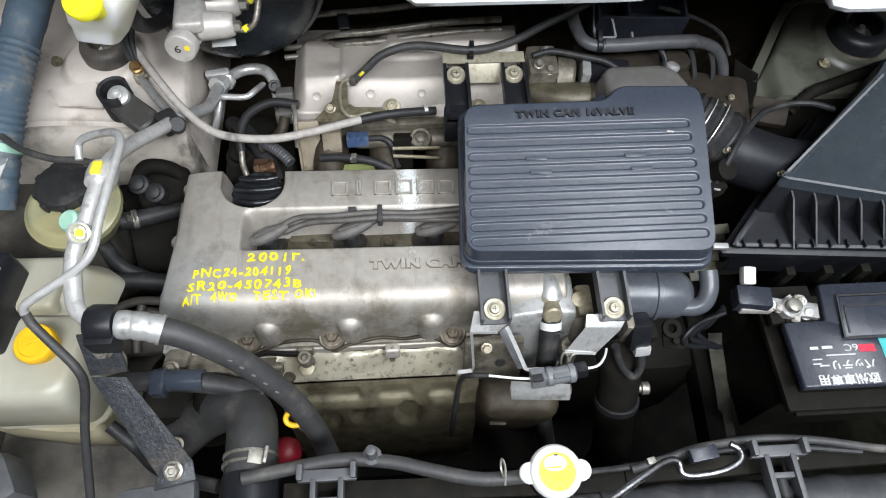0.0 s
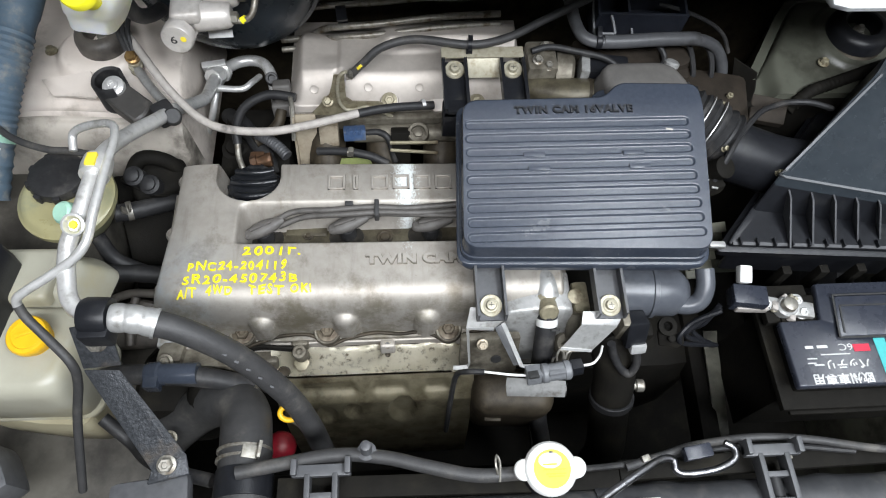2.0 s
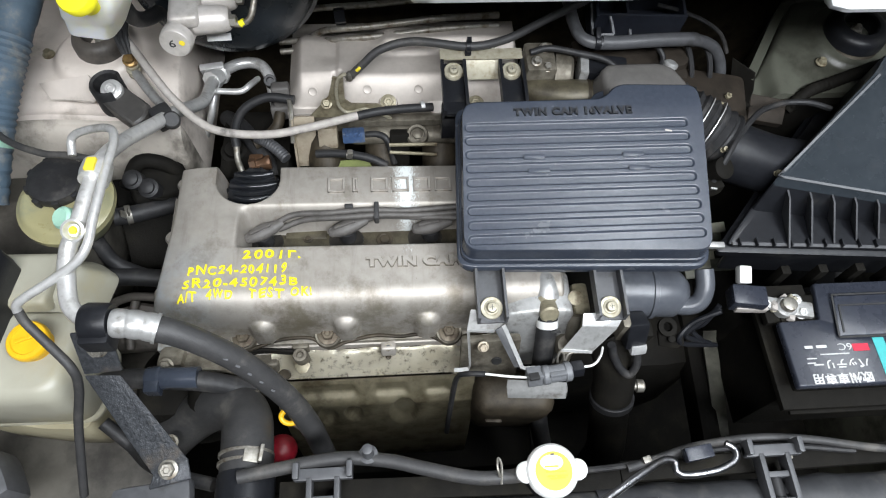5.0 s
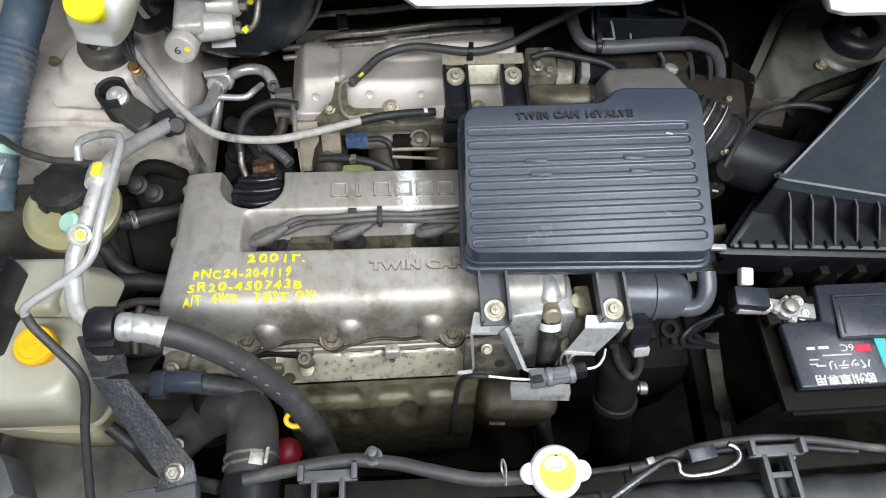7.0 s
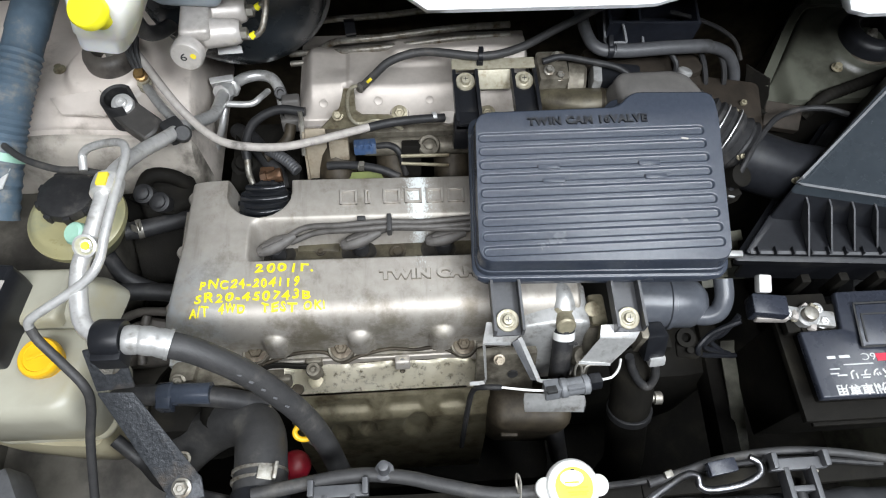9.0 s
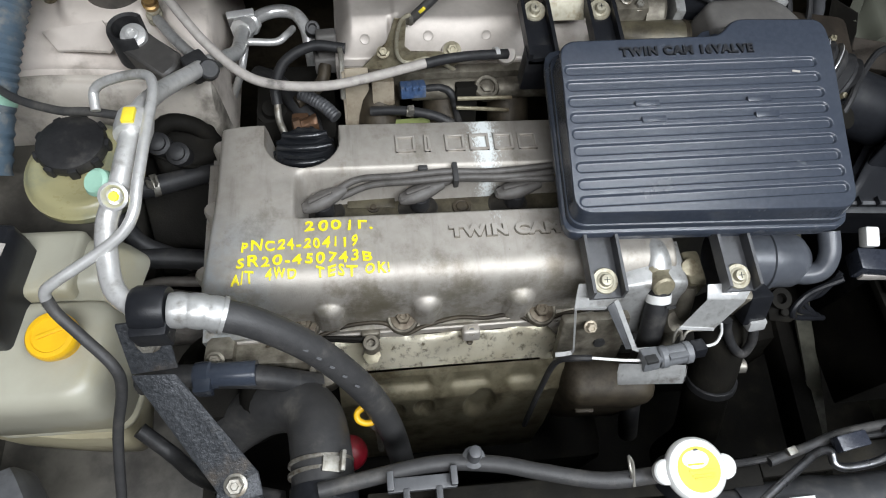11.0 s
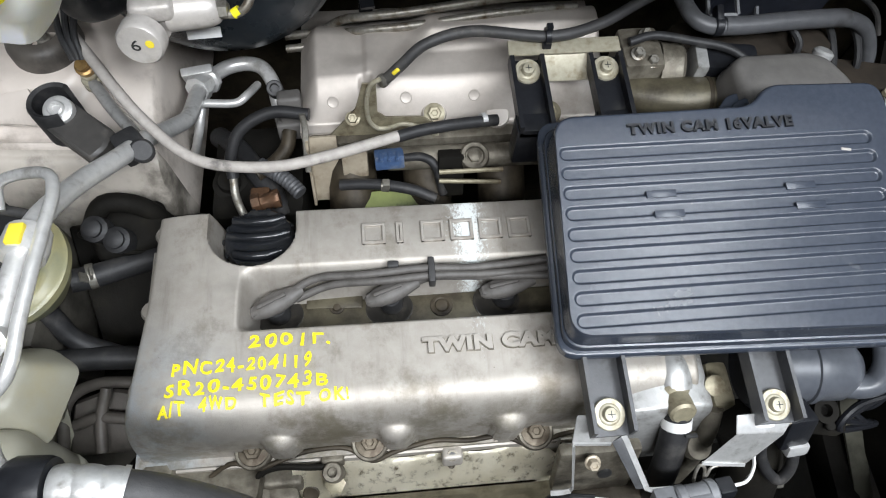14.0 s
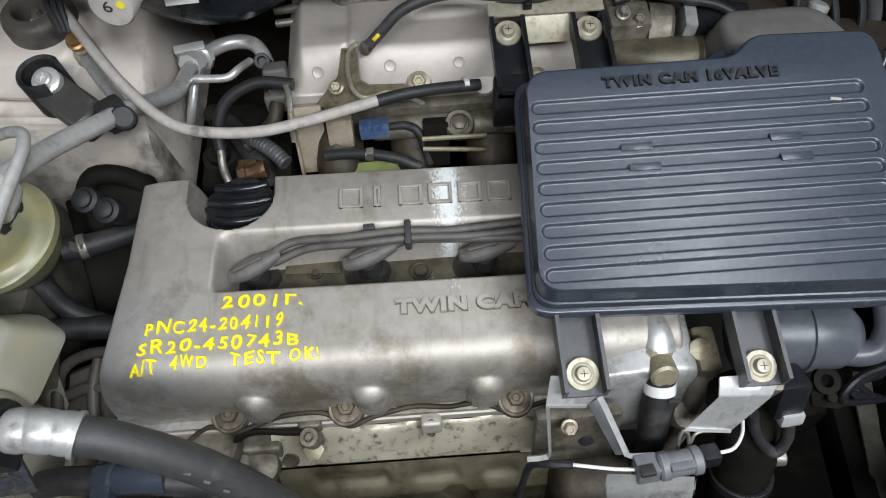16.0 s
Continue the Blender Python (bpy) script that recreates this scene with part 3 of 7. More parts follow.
bm = nb()
rings = []
for i in range(70):
    x = -0.62 + 1.42 * i / 69
    e = cowl_edge(x)
    rings.append([Vector((x, y, e + z)) for y, z in ((0.60, 0.004), (0.545, 0.001), (0.534, 0.003), (0.532, 0.009), (0.540, 0.016), (0.60, 0.05), (0.75, 0.11), (0.95, 0.16), (0.95, 0.15), (0.75, 0.10), (0.62, 0.03))])
rings_to(bm, rings)
part("cowl_panel", bm, WHITE, car, "glossy white cowl panel overhanging the engine bay", smooth=60)


def strut_cap(p, k, mat, label):
    """Rubber strut top with a sunk nut, on its steel flange; k scales its radius."""
    bm = nb()
    lathe(bm, p, (0, 0, 1), [(-0.012, 0.0455 * k), (0.003, 0.0452 * k), (0.009, 0.0425 * k), (0.0125, 0.037 * k), (0.0140, 0.031 * k), (0.0140, 0.027 * k), (0.012, 0.0245 * k), (0.004, 0.0232 * k), (-0.006, 0.022 * k), (-0.010, 0.021 * k)], 44)
    cap = single("strut_mount", bm, mat, label, "strut mount", "strut mounts")
    bm = nb()
    lathe(bm, Vector(p) + Vector((0, 0, -0.020)), (0, 0, 1), [(0, 0.049 * k), (0.007, 0.049 * k), (0.009, 0.047 * k), (0.010, 0.044 * k)], 44)
    part("flange", bm, SOOT, cap, "dull brown steel flange")
    bm = nb()
    lathe(bm, Vector(p) + Vector((0, 0, -0.010)), (0, 0, 1), [(0, 0.0125 * k), (0.004, 0.0125 * k), (0.0045, 0.008), (0.012, 0.008), (0.013, 0.006), (0.018, 0.004)], 6)
    part("nut", bm, STEEL, cap)


strut_cap((-0.4160, 0.7005, 0.910), 0.78, MOUNT_DUST, "round dusty brown-black rubber strut top mount")
strut_cap((0.637, 0.698, 0.907), 0.95, BLACK_PLASTIC, "round black rubber strut top mount")
for p in ((-0.488, 0.691, 0.893), (-0.335, 0.735, 0.87), (0.579, 0.653, 0.889)):
    bolt(car, p, (0, 0, 1), 0.0055, 0.008, YELLOW_ZINC)

# ---- engine ----
engine = thing("engine", (-0.06, 0.40, 0.28), "dusty aluminium four-cylinder engine with yellow marker writing", "engine")


def cover_z(x, y):
    top = 0.8945 - 0.03 * (x + 0.25)
    z = top - 0.0030 * ((y - 0.468) / 0.036) ** 2 * sm(0.42, 0.445, y) * sm(-0.25, -0.2, x)
    valley = sm(0.3855, 0.3945, y) * (1 - sm(0.416, 0.4455, y)) * sm(-0.218, -0.204, x)
    z -= 0.044 * valley
    # oil filler well, open to the rear
    dx, dy = x + 0.208, (y - 0.480) * 1.10
    r = math.hypot(dx, dy) if dy < 0 else abs(dx)
    well = 1 - sm(0.0330, 0.0385, r)
    z = min(z, top - 0.044 * well)
    # rounded front bank, flange, end faces and rear
    t = min(1.0, max(0.0, (0.336 - y) / 0.033))
    z -= 0.052 * (1 - math.sqrt(max(0.0, 1 - t ** 2.3)))
    f2 = sm(0.3045, 0.3005, y)
    z = z * (1 - f2) + 0.8165 * f2
    z -= 0.065 * sm(0.498, 0.5135, y)
    lx = -0.293 - 0.09 * (0.42 - y) * (1 if y < 0.42 else 0.35)
    u = max(0.0, (lx + 0.040 - x) / 0.05)
    z -= 0.010 * min(u, 1.0) ** 2 + 0.06 * sm(0.72, 1.12, u) ** 1.3
    z -= 0.05 * sm(0.160, 0.178, x)
    # domes on the front slope
    for bx in (-0.188, -0.092, 0.003):
        d = math.hypot(x - bx, (y - 0.3105) * 1.05)
        if d < 0.0175:
            h = 0.8480 + math.sqrt(0.0175 ** 2 - d * d) * 0.95
            k = 0.004
            m = max(k - abs(z - h), 0.0) / k
            z = max(z, h) + m * m * k * 0.25
    return max(z, 0.8135)


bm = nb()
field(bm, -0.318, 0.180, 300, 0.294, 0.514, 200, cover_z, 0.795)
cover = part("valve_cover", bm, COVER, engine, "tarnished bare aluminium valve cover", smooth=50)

# ears and bolts along the cover's flange
for x, y, z in ((-0.2155, 0.3055, 0.8255), (-0.1160, 0.3045, 0.8250), (0.029, 0.3025, 0.8230)):
    bm = nb()
    lathe(bm, (x, y, z - 0.02), (0, -0.18, 1), [(0.012, 0.0165), (0.0185, 0.0162), (0.0200, 0.0150), (0.0200, 0.0130), (0.0183, 0.0124), (0.0183, 0.004)], 30)
    part("bolt_boss", bm, CAST_DARK, cover)
    bolt(cover, (x, y - 0.003, z - 0.0016), (0, -0.18, 1), 0.0078, 0.0128, RUSTY_BOLT)
for x, y, z in ((-0.307, 0.43, 0.845), (-0.314, 0.36, 0.835), (-0.300, 0.505, 0.85)):
    bm = nb()
    lathe(bm, (x, y, z - 0.03), (0, 0, 1), [(0, 0.010), (0.028, 0.010), (0.031, 0.008)], 16)
    part("bolt_boss", bm, CAST, cover)
# gasket line and head face
bm = nb()
rbox(bm, (-0.066, 0.403, 0.793), (0.496, 0.222, 0.006), 0.001)
part("gasket", bm, RUBBER, cover)
bm = nb()
rbox(bm, (-0.066, 0.403, 0.745), (0.50, 0.226, 0.092), 0.006)
rbox(bm, (-0.066, 0.2985, 0.800), (0.46, 0.014, 0.018), 0.003)
part("cylinder_head", bm, CAST, engine, "stained aluminium cylinder head")
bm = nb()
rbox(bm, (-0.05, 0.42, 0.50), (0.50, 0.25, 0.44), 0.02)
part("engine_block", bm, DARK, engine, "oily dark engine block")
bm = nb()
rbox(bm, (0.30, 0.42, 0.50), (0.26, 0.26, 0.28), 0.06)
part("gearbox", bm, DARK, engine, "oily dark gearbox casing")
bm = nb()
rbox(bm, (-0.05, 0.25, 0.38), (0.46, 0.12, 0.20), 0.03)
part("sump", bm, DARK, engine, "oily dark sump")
for x, y, z, s in ((-0.045, 0.289, 0.802, 0.0185), (0.046, 0.297, 0.803, 0.015)):
    bm = nb()
    rbox(bm, (x, y, z), (s, 0.016, 0.016), 0.0035, (-18, 0, 0), 3)
    boss = part("threaded_boss", bm, CAST, cover)
    bm = nb()
    lathe(bm, (x, y - 0.0025, z + 0.0076), (0, -0.31, 1), [(0, 0.0050), (0.0008, 0.0050), (0.0009, 0.0032), (0.0004, 0.003)], 16)
    part("thread_rim", bm, CAST_DARK, boss)
    bm = nb()
    lathe(bm, (x, y - 0.0027, z + 0.0084), (0, -0.31, 1), [(0, 0.0032), (0.0002, 0.0031)], 14)
    part("thread_hole", bm, PRINT_DARK, boss)
bm = nb()
lathe(bm, (-0.150, 0.284, 0.786), (0, -0.12, 1), [(0, 0.0086), (0.001, 0.0092), (0.026, 0.0090), (0.0285, 0.0078), (0.0285, 0.0045), (0.022, 0.004)], 22)
rbox(bm, (-0.150, 0.294, 0.806), (0.020, 0.012, 0.014), 0.003, (-10, 0, 0), 3)
stud = part("stud", bm, CAST_DARK, cover, "cast post with a brass-coloured nut")
bm = nb()
lathe(bm, (-0.150, 0.277, 0.783), (0, -0.35, 1), [(0, 0.007), (0.007, 0.007), (0.008, 0.0095), (0.010, 0.0095), (0.011, 0.006)], 6)
part("nut", bm, YELLOW_ZINC, stud)

bm = nb()
rbox(bm, (-0.010, 0.4085, 0.8515), (0.37, 0.029, 0.004), 0.001)
part("valley_plate", bm, VALLEY, cover, "oily olive-brown plate in the valley")
# spark-plug valley: wells, floor plates and leads
for x in (-0.190, -0.092, 0.005):
    bm = nb()
    lathe(bm, (x, 0.4125, 0.8535), (0, 0, 1), [(0, 0.0215), (0.0006, 0.0215), (0.0008, 0.0205), (0.0004, 0.0195)], 30, 0.82)
    part("plug_well", bm, WELL, cover, "flat black disc for the dark of an open plug well")
for x, y, r in ((-0.045, 0.4115, 0.0105), (-0.139, 0.417, 0.0070)):
    bm = nb()
    lathe(bm, (x, y, 0.853), (0, 0, 1), [(0, r), (0.0018, r * 0.97), (0.0022, r * 0.7), (0.0014, r * 0.6), (0.0026, r * 0.5), (0.003, r * 0.3)], 20)
    part("valley_bolt", bm, SOOT, cover)
bm = nb()
rbox(bm, (-0.141, 0.4215, 0.8545), (0.050, 0.012, 0.003), 0.001, (4, 0, -3))
part("valley_strip", bm, VALLEY, cover, "pale oily ledge in the valley")

# writing in yellow marker, line by line
random.seed(4)


def scribble(body, x0, y0, x1, y1, size, seed):
    random.seed(seed)
    wob = [random.uniform(0, 6.28) for _ in range(3)]
    run = Vector((x1 - x0, y1 - y0))
    along, up = run.normalized(), Vector((-run.normalized().y, run.normalized().x))

    def lay(v):
        lean = 0.06 + 0.10 * math.sin(v.x * 290 + wob[0])
        p = Vector((x0, y0)) + along * (v.x + v.y * lean) + up * (v.y * (1 + 0.10 * math.sin(v.x * 210 + wob[1])) + 0.0008 * math.sin(v.x * 260 + wob[2]))
        return Vector((p.x, p.y, cover_z(p.x, p.y) + (0.0016 if v.z > 0 else -0.0006)))
    return lay


for k, (body, x0, y0, x1, y1, size) in enumerate((
        ("2001г.", -0.2063, 0.3713, -0.1410, 0.3708, 0.0150),
        ("PNC24-204119", -0.2650, 0.3522, -0.1562, 0.3528, 0.0152),
        ("SR20-450743B", -0.2692, 0.3356, -0.1432, 0.3369, 0.0150),
        ("A/T", -0.2745, 0.3204, -0.2540, 0.3204, 0.0142),
        ("4WD", -0.2428, 0.3232, -0.2148, 0.3238, 0.0135),
        ("TEST", -0.1972, 0.3236, -0.1584, 0.3230, 0.0135),
        ("OK!", -0.1500, 0.3232, -0.1268, 0.3252, 0.0128))):
    w = math.hypot(x1 - x0, y1 - y0)
    write("writing", body, size, 0.0003, scribble(body, x0, y0, x1, y1, size, 11 + k), MARKER, cover, "yellow marker writing", width=w, bold=0.00026, gap=1.25)


def cast_lay(x0, y0, tilt=0.0, proud=0.0012):
    def lay(v):
        x, y = x0 + v.x, y0 + v.y + v.x * tilt
        return Vector((x, y, cover_z(x, y) + (proud if v.z > 0 else -0.002)))
    return lay


write("letter_outline", "TWIN CAM", 0.0160, 0.001, cast_lay(-0.0663, 0.3573, 0.0, 0.0007), CAST_DARK, cover, "dark outline round the cast letters", width=0.1127, bold=0.0014, gap=1.1)
write("cast_lettering", "TWIN CAM", 0.0160, 0.001, cast_lay(-0.066, 0.3575, 0.0, 0.0030), CAST, cover, "raised cast lettering", width=0.112, bold=0.0009, gap=1.1)
# raised maker's badge as plain blocks
for i in range(6):
    x = -0.112 + 0.0262 * i
    w = 0.0065 if i == 1 else 0.021
    if i == 1:
        x += 0.004
    bm = nb()
    for dx, dy, sx, sy in ((0, 0, 0.003, 0.021), (w - 0.003, 0, 0.003, 0.021), (0, 0, w, 0.003), (0, 0.018, w, 0.003)):
        pts = [(x + dx, 0.459 + dy), (x + dx + sx, 0.459 + dy), (x + dx + sx, 0.459 + dy + sy), (x + dx, 0.459 + dy + sy)]
        prism(bm, [Vector((a, b, cover_z(a, b) - 0.002)) for a, b in pts], (0, 0, 0.0046), 0.0005)
    part("badge_block", bm, CAST, cover, "raised plain cast block")

# oil filler cap, low in its well
bm = nb()
lathe(bm, (-0.2085, 0.486, 0.848), (0, 0, 1), [(0, 0.026), (0.006, 0.026), (0.007, 0.0325), (0.014, 0.0325), (0.017, 0.0305), (0.018, 0.022)], 44)
cap = part("oil_cap", bm, GLOSS_BLACK, engine, "ribbed black oil filler cap")
for dy, w in ((-0.015, 0.042), (0.004, 0.056), (0.020, 0.046)):
    bm = nb()
    tube(bm, [(-0.2085 - w / 2, 0.482 + dy + 0.004, 0.866), (-0.2085 - w / 4, 0.482 + dy, 0.869), (-0.2085, 0.482 + dy - 0.001, 0.870), (-0.2085 + w / 4, 0.482 + dy, 0.869), (-0.2085 + w / 2, 0.482 + dy + 0.004, 0.866)], 0.0042, 10, 5)
    part("grip", bm, GLOSS_BLACK, cap)
for k in range(14):
    bm = nb()
    a = 2 * math.pi * k / 14
    rbox(bm, (-0.2085 + 0.0325 * math.cos(a), 0.486 + 0.0325 * math.sin(a), 0.8590), (0.003, 0.005, 0.008), 0.001, (0, 0, math.degrees(a)))
    part("knurl", bm, GLOSS_BLACK, cap)

# ignition leads and boots in the valley
def hose(name, points, r, mat, label, category="hose", seg=14, per=8, swell=None, group=""):
    bm = nb()
    tube(bm, points, r, seg, per, swell)
    return single(name, bm, mat, label, category, group)


hose("ignition_lead", [(-0.178, 0.424, 0.876), (-0.152, 0.433, 0.884), (-0.109, 0.431, 0.889), (-0.062, 0.433, 0.890), (-0.014, 0.431, 0.889), (0.05, 0.434, 0.890)], 0.0036, BOOT, "dusty grey ignition lead in the cover's valley", "cable", 10, group="ignition leads")
hose("ignition_lead", [(-0.172, 0.420, 0.872), (-0.140, 0.427, 0.881), (-0.096, 0.424, 0.889), (-0.048, 0.426, 0.889), (0.0, 0.424, 0.889), (0.05, 0.426, 0.890)], 0.0036, BOOT, "dusty grey ignition lead in the cover's valley", "cable", 10, group="ignition leads")
hose("ignition_lead", [(-0.068, 0.426, 0.877), (-0.050, 0.427, 0.884), (-0.015, 0.424, 0.886), (0.05, 0.419, 0.888)], 0.0036, BOOT, "dusty grey ignition lead in the cover's valley", "cable", 10, group="ignition leads")
for x, y, turn in ((-0.190, 0.4165, 22), (-0.090, 0.4190, 16), (0.012, 0.4170, 8)):
    boot = thing("plug_boot", (x, y, 0.853), "dusty grey rubber spark plug boot in its well", "plug boot", "plug boots")
    u, v = Vector((math.cos(radians(turn)), math.sin(radians(turn)), 0.12)), Vector((-math.sin(radians(turn)), math.cos(radians(turn)), 0))
    at = Vector((x, y, 0.874))
    bm = nb()
    rings = []
    for k, wide, tall in ((-0.023, 0.0035, 0.0025), (-0.020, 0.0065, 0.0045), (-0.010, 0.0095, 0.0070), (0.002, 0.0105, 0.0080), (0.012, 0.0085, 0.0070), (0.020, 0.0062, 0.0060), (0.026, 0.0048, 0.0048)):
        rings.append([at + u * k + v * wide * math.cos(a) + Vector((0, 0, tall)) * max(-0.75, math.sin(a)) for a in [2 * math.pi * j / 14 for j in range(14)]])
    rings_to(bm, rings)
    part("cap", bm, BOOT, boot)
    bm = nb()
    rbox(bm, at + Vector((0, 0, 0.0078)) - u * 0.002, (0.026, 0.0034, 0.0030), 0.001, (0, -7, turn))
    part("rib", bm, BOOT, boot)
    bm = nb()
    lathe(bm, (x, y - 0.003, 0.852), (0, 0, 1), [(0, 0.0105), (0.012, 0.0105), (0.019, 0.009)], 16)
    part("stem", bm, RUBBER, boot)
    bm = nb()
    rbox(bm, at - u * 0.0185 + Vector((0, 0, 0.003)), (0.006, 0.0085, 0.003), 0.001, (0, -10, turn))
    part("pull_tab", bm, BOOT, boot)
bm = nb()
rbox(bm, (-0.053, 0.430, 0.888), (0.006, 0.024, 0.014), 0.002)
single("lead_clip", bm, DUSTY_RUBBER, "small black plastic clip round the ignition leads", "clip")
bm = nb()
rbox(bm, (-0.086, 0.437, 0.890), (0.010, 0.006, 0.010), 0.0015)
single("lead_stop", bm, DUSTY_RUBBER, "small dark stop on the ignition leads", "clip")

# exhaust heat shield
def along(points, v):
    """Straight steps through (v, value) pairs that fall in v."""
    for (v0, a), (v1, b) in zip(points, points[1:]):
        if v >= v1:
            return a + (b - a) * (v - v0) / (v1 - v0)
    return points[-1][1]


POCKETS = ((-0.163, -0.083), (-0.070, -0.019), (-0.006, 0.034))


def shield_y(x, z):
    """Embossed front of the heat shield: recessed pockets over ledges, then a skirt."""
    wall = max(sm(a, a + 0.010, x) * (1 - sm(b - 0.010, b, x)) for a, b in POCKETS)
    ridge = along(((0.7625, 0.264), (0.756, 0.2580), (0.724, 0.2400), (0.70, 0.2370), (0.60, 0.2240), (0.50, 0.2180)), z)
    pocket = along(((0.7625, 0.264), (0.757, 0.2592), (0.742, 0.2555), (0.737, 0.2450), (0.732, 0.2412), (0.728, 0.2395), (0.70, 0.2370), (0.60, 0.2240), (0.50, 0.2180)), z)
    dent = 0.0
    for cx, cz, rx, rz in ((-0.030, 0.695, 0.020, 0.042), (-0.095, 0.698, 0.013, 0.026), (-0.130, 0.690, 0.014, 0.030)):
        dent = max(dent, 1 - ((x - cx) / rx) ** 2 - ((z - cz) / rz) ** 2)
    return ridge * (1 - wall) + pocket * wall + 0.010 * sm(0.0, 0.6, dent)


shield_cols = [-0.188 + 0.25 * i / 180 for i in range(181)]
bm = nb()
lip = ((0.2950, 0.7930), (0.2940, 0.7962), (0.2905, 0.7960), (0.2855, 0.7915), (0.2800, 0.7850), (0.2745, 0.7775), (0.2690, 0.7705), (0.2655, 0.7655), (0.264, 0.7625))


def lip_row(i, y, z):
    """One row of the rolled lip, wavy with heat and cut away towards its far corner."""
    row = []
    for x in shield_cols:
        fall = min(0.020 * sm(0.034, 0.060, x), max(0.0, z - 0.7640))
        wave = (0 < i < 7)
        row.append(Vector((x, y - fall * 0.55 + 0.0016 * math.sin(x * 55 + 0.9 * i) * wave, z - fall + (0.0016 * math.sin(x * 83 + 0.7 * i) + 0.0010 * math.sin(x * 190 + 0.5 * i)) * wave)))
    return row


rings_to(bm, [lip_row(i, y, z) for i, (y, z) in enumerate(lip)], cap=False, closed=False)
bmesh.ops.solidify(bm, geom=bm.faces, thickness=0.0012)
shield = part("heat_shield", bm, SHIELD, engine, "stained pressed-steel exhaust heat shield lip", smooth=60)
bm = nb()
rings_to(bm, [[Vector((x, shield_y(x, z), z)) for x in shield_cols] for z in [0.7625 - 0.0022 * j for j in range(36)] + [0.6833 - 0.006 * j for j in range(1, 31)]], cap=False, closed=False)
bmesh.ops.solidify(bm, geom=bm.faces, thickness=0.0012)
part("shield_panel", bm, SHIELD_LOW, engine, "brown embossed heat shield panel, darker than its lip", smooth=60)
# wavy dark seam of the cover along the head, and a dark line drawn above the heat shield
SEAM = [(-0.262, 0.283, 0.802), (-0.245, 0.292, 0.812), (-0.231, 0.294, 0.819), (-0.213, 0.2885, 0.816), (-0.196, 0.2925, 0.818), (-0.170, 0.299, 0.8195), (-0.137, 0.299, 0.8195), (-0.1155, 0.2875, 0.814), (-0.094, 0.293, 0.8175), (-0.06, 0.299, 0.819), (-0.03, 0.297, 0.8175), (0.0, 0.298, 0.8185), (0.027, 0.2885, 0.812), (0.05, 0.295, 0.816), (0.085, 0.299, 0.817)]
bm = nb()
tube(bm, SEAM, 0.0022, 10, 6)
part("gasket_lip", bm, SOOT, cover, "dark wavy gasket lip")
bm = nb()
tube(bm, [(x, 0.2935 + 0.0012 * math.sin(x * 90), 0.7972 + 0.0010 * math.sin(x * 61)) for x in [-0.186 + 0.011 * k for k in range(23)]], 0.0016, 8, 3)
part("joint_line", bm, SOOT, engine, "dark uneven line above the heat shield")
bm = nb()
rbox(bm, (0.112, 0.246, 0.690), (0.105, 0.060, 0.150), 0.028, (6, 0, -4), 5)
rbox(bm, (0.086, 0.214, 0.712), (0.022, 0.006, 0.012), 0.003, (6, 0, -4), 2)
part("manifold", bm, SOOT, engine, "rust-browned exhaust pipe shield")
for x, y, z, r in ((-0.174, 0.2700, 0.7735, 0.0075), (-0.0455, 0.2815, 0.7885, 0.0032)):
    bm = nb()
    lathe(bm, (x, y, z), (0, -0.62, 0.78), [(-0.003, r), (0.0008, r), (0.0014, r * 0.85), (0.0008, r * 0.55)], 20)
    part("bolt", bm, SOOT, shield)

# ---- black resonator box over the engine ----
box_rim = [(0.036, 0.334), (0.319, 0.324), (0.338, 0.50), (0.337, 0.553), (0.222, 0.556), (0.207, 0.5365), (0.046, 0.5365)]


def rim_z(x, y):
    return 0.926 + 0.12 * (y - 0.335)


def top_z(x, y):
    return 0.957 + 0.2 * (y - 0.36)


resonator = thing("resonator_box", (0.185, 0.43, 0.92), "blue-black plastic intake resonator box with long pressed grooves", "resonator box")
bm = nb()
box_top = [(0.0395, 0.3385), (0.3160, 0.3285), (0.3320, 0.500), (0.3290, 0.530), (0.2325, 0.533), (0.2150, 0.5150), (0.0480, 0.5140)]


def box_row(k, inset, z):
    """One level of the box: k runs from the wide rim (0) to the narrower top (1)."""
    pts = [Vector(a).lerp(Vector(b), k) for a, b in zip(box_rim, box_top)]
    return [Vector((p.x, p.y, z(p.x, p.y))) for p in outline(pts, 0.018, inset, 7)]


rings_to(bm, [box_row(k, inset, (lambda x, y, f=base, d=dz: f(x, y) + d)) for k, inset, base, dz in (
    (0, 0.004, rim_z, -0.022), (0, 0.004, rim_z, -0.010), (0, 0.0, rim_z, -0.009), (0, 0.0, rim_z, -0.001), (0, 0.001, rim_z, 0.0), (0, 0.0026, rim_z, 0.0),
    (0.30, 0.0022, rim_z, 0.0002), (0.34, 0.0022, rim_z, 0.0060), (0.42, 0.0022, rim_z, 0.0072), (0.72, 0.0022, rim_z, 0.0076), (0.76, 0.0022, rim_z, 0.0095),
    (0.84, 0.0024, top_z, -0.0070), (0.88, 0.0025, top_z, -0.0034), (0.93, 0.0026, top_z, -0.0011), (1.0, 0.0028, top_z, 0.0))])
bm.faces.ensure_lookup_table()
bm.faces.remove(bm.faces[-1])
GROOVES = [(0.0512 - 0.0005 * k, 0.3095, 0.4815 - 0.0163 * k) for k in range(9)]
GROOVE_HALF, GROOVE_DEEP = 0.0056, 0.0024


def stadium(xa, xb, y, h, n=7):
    left = [Vector((xa + GROOVE_HALF + h * math.cos(a), y + h * math.sin(a))) for a in [math.pi / 2 + math.pi * k / n for k in range(n + 1)]]
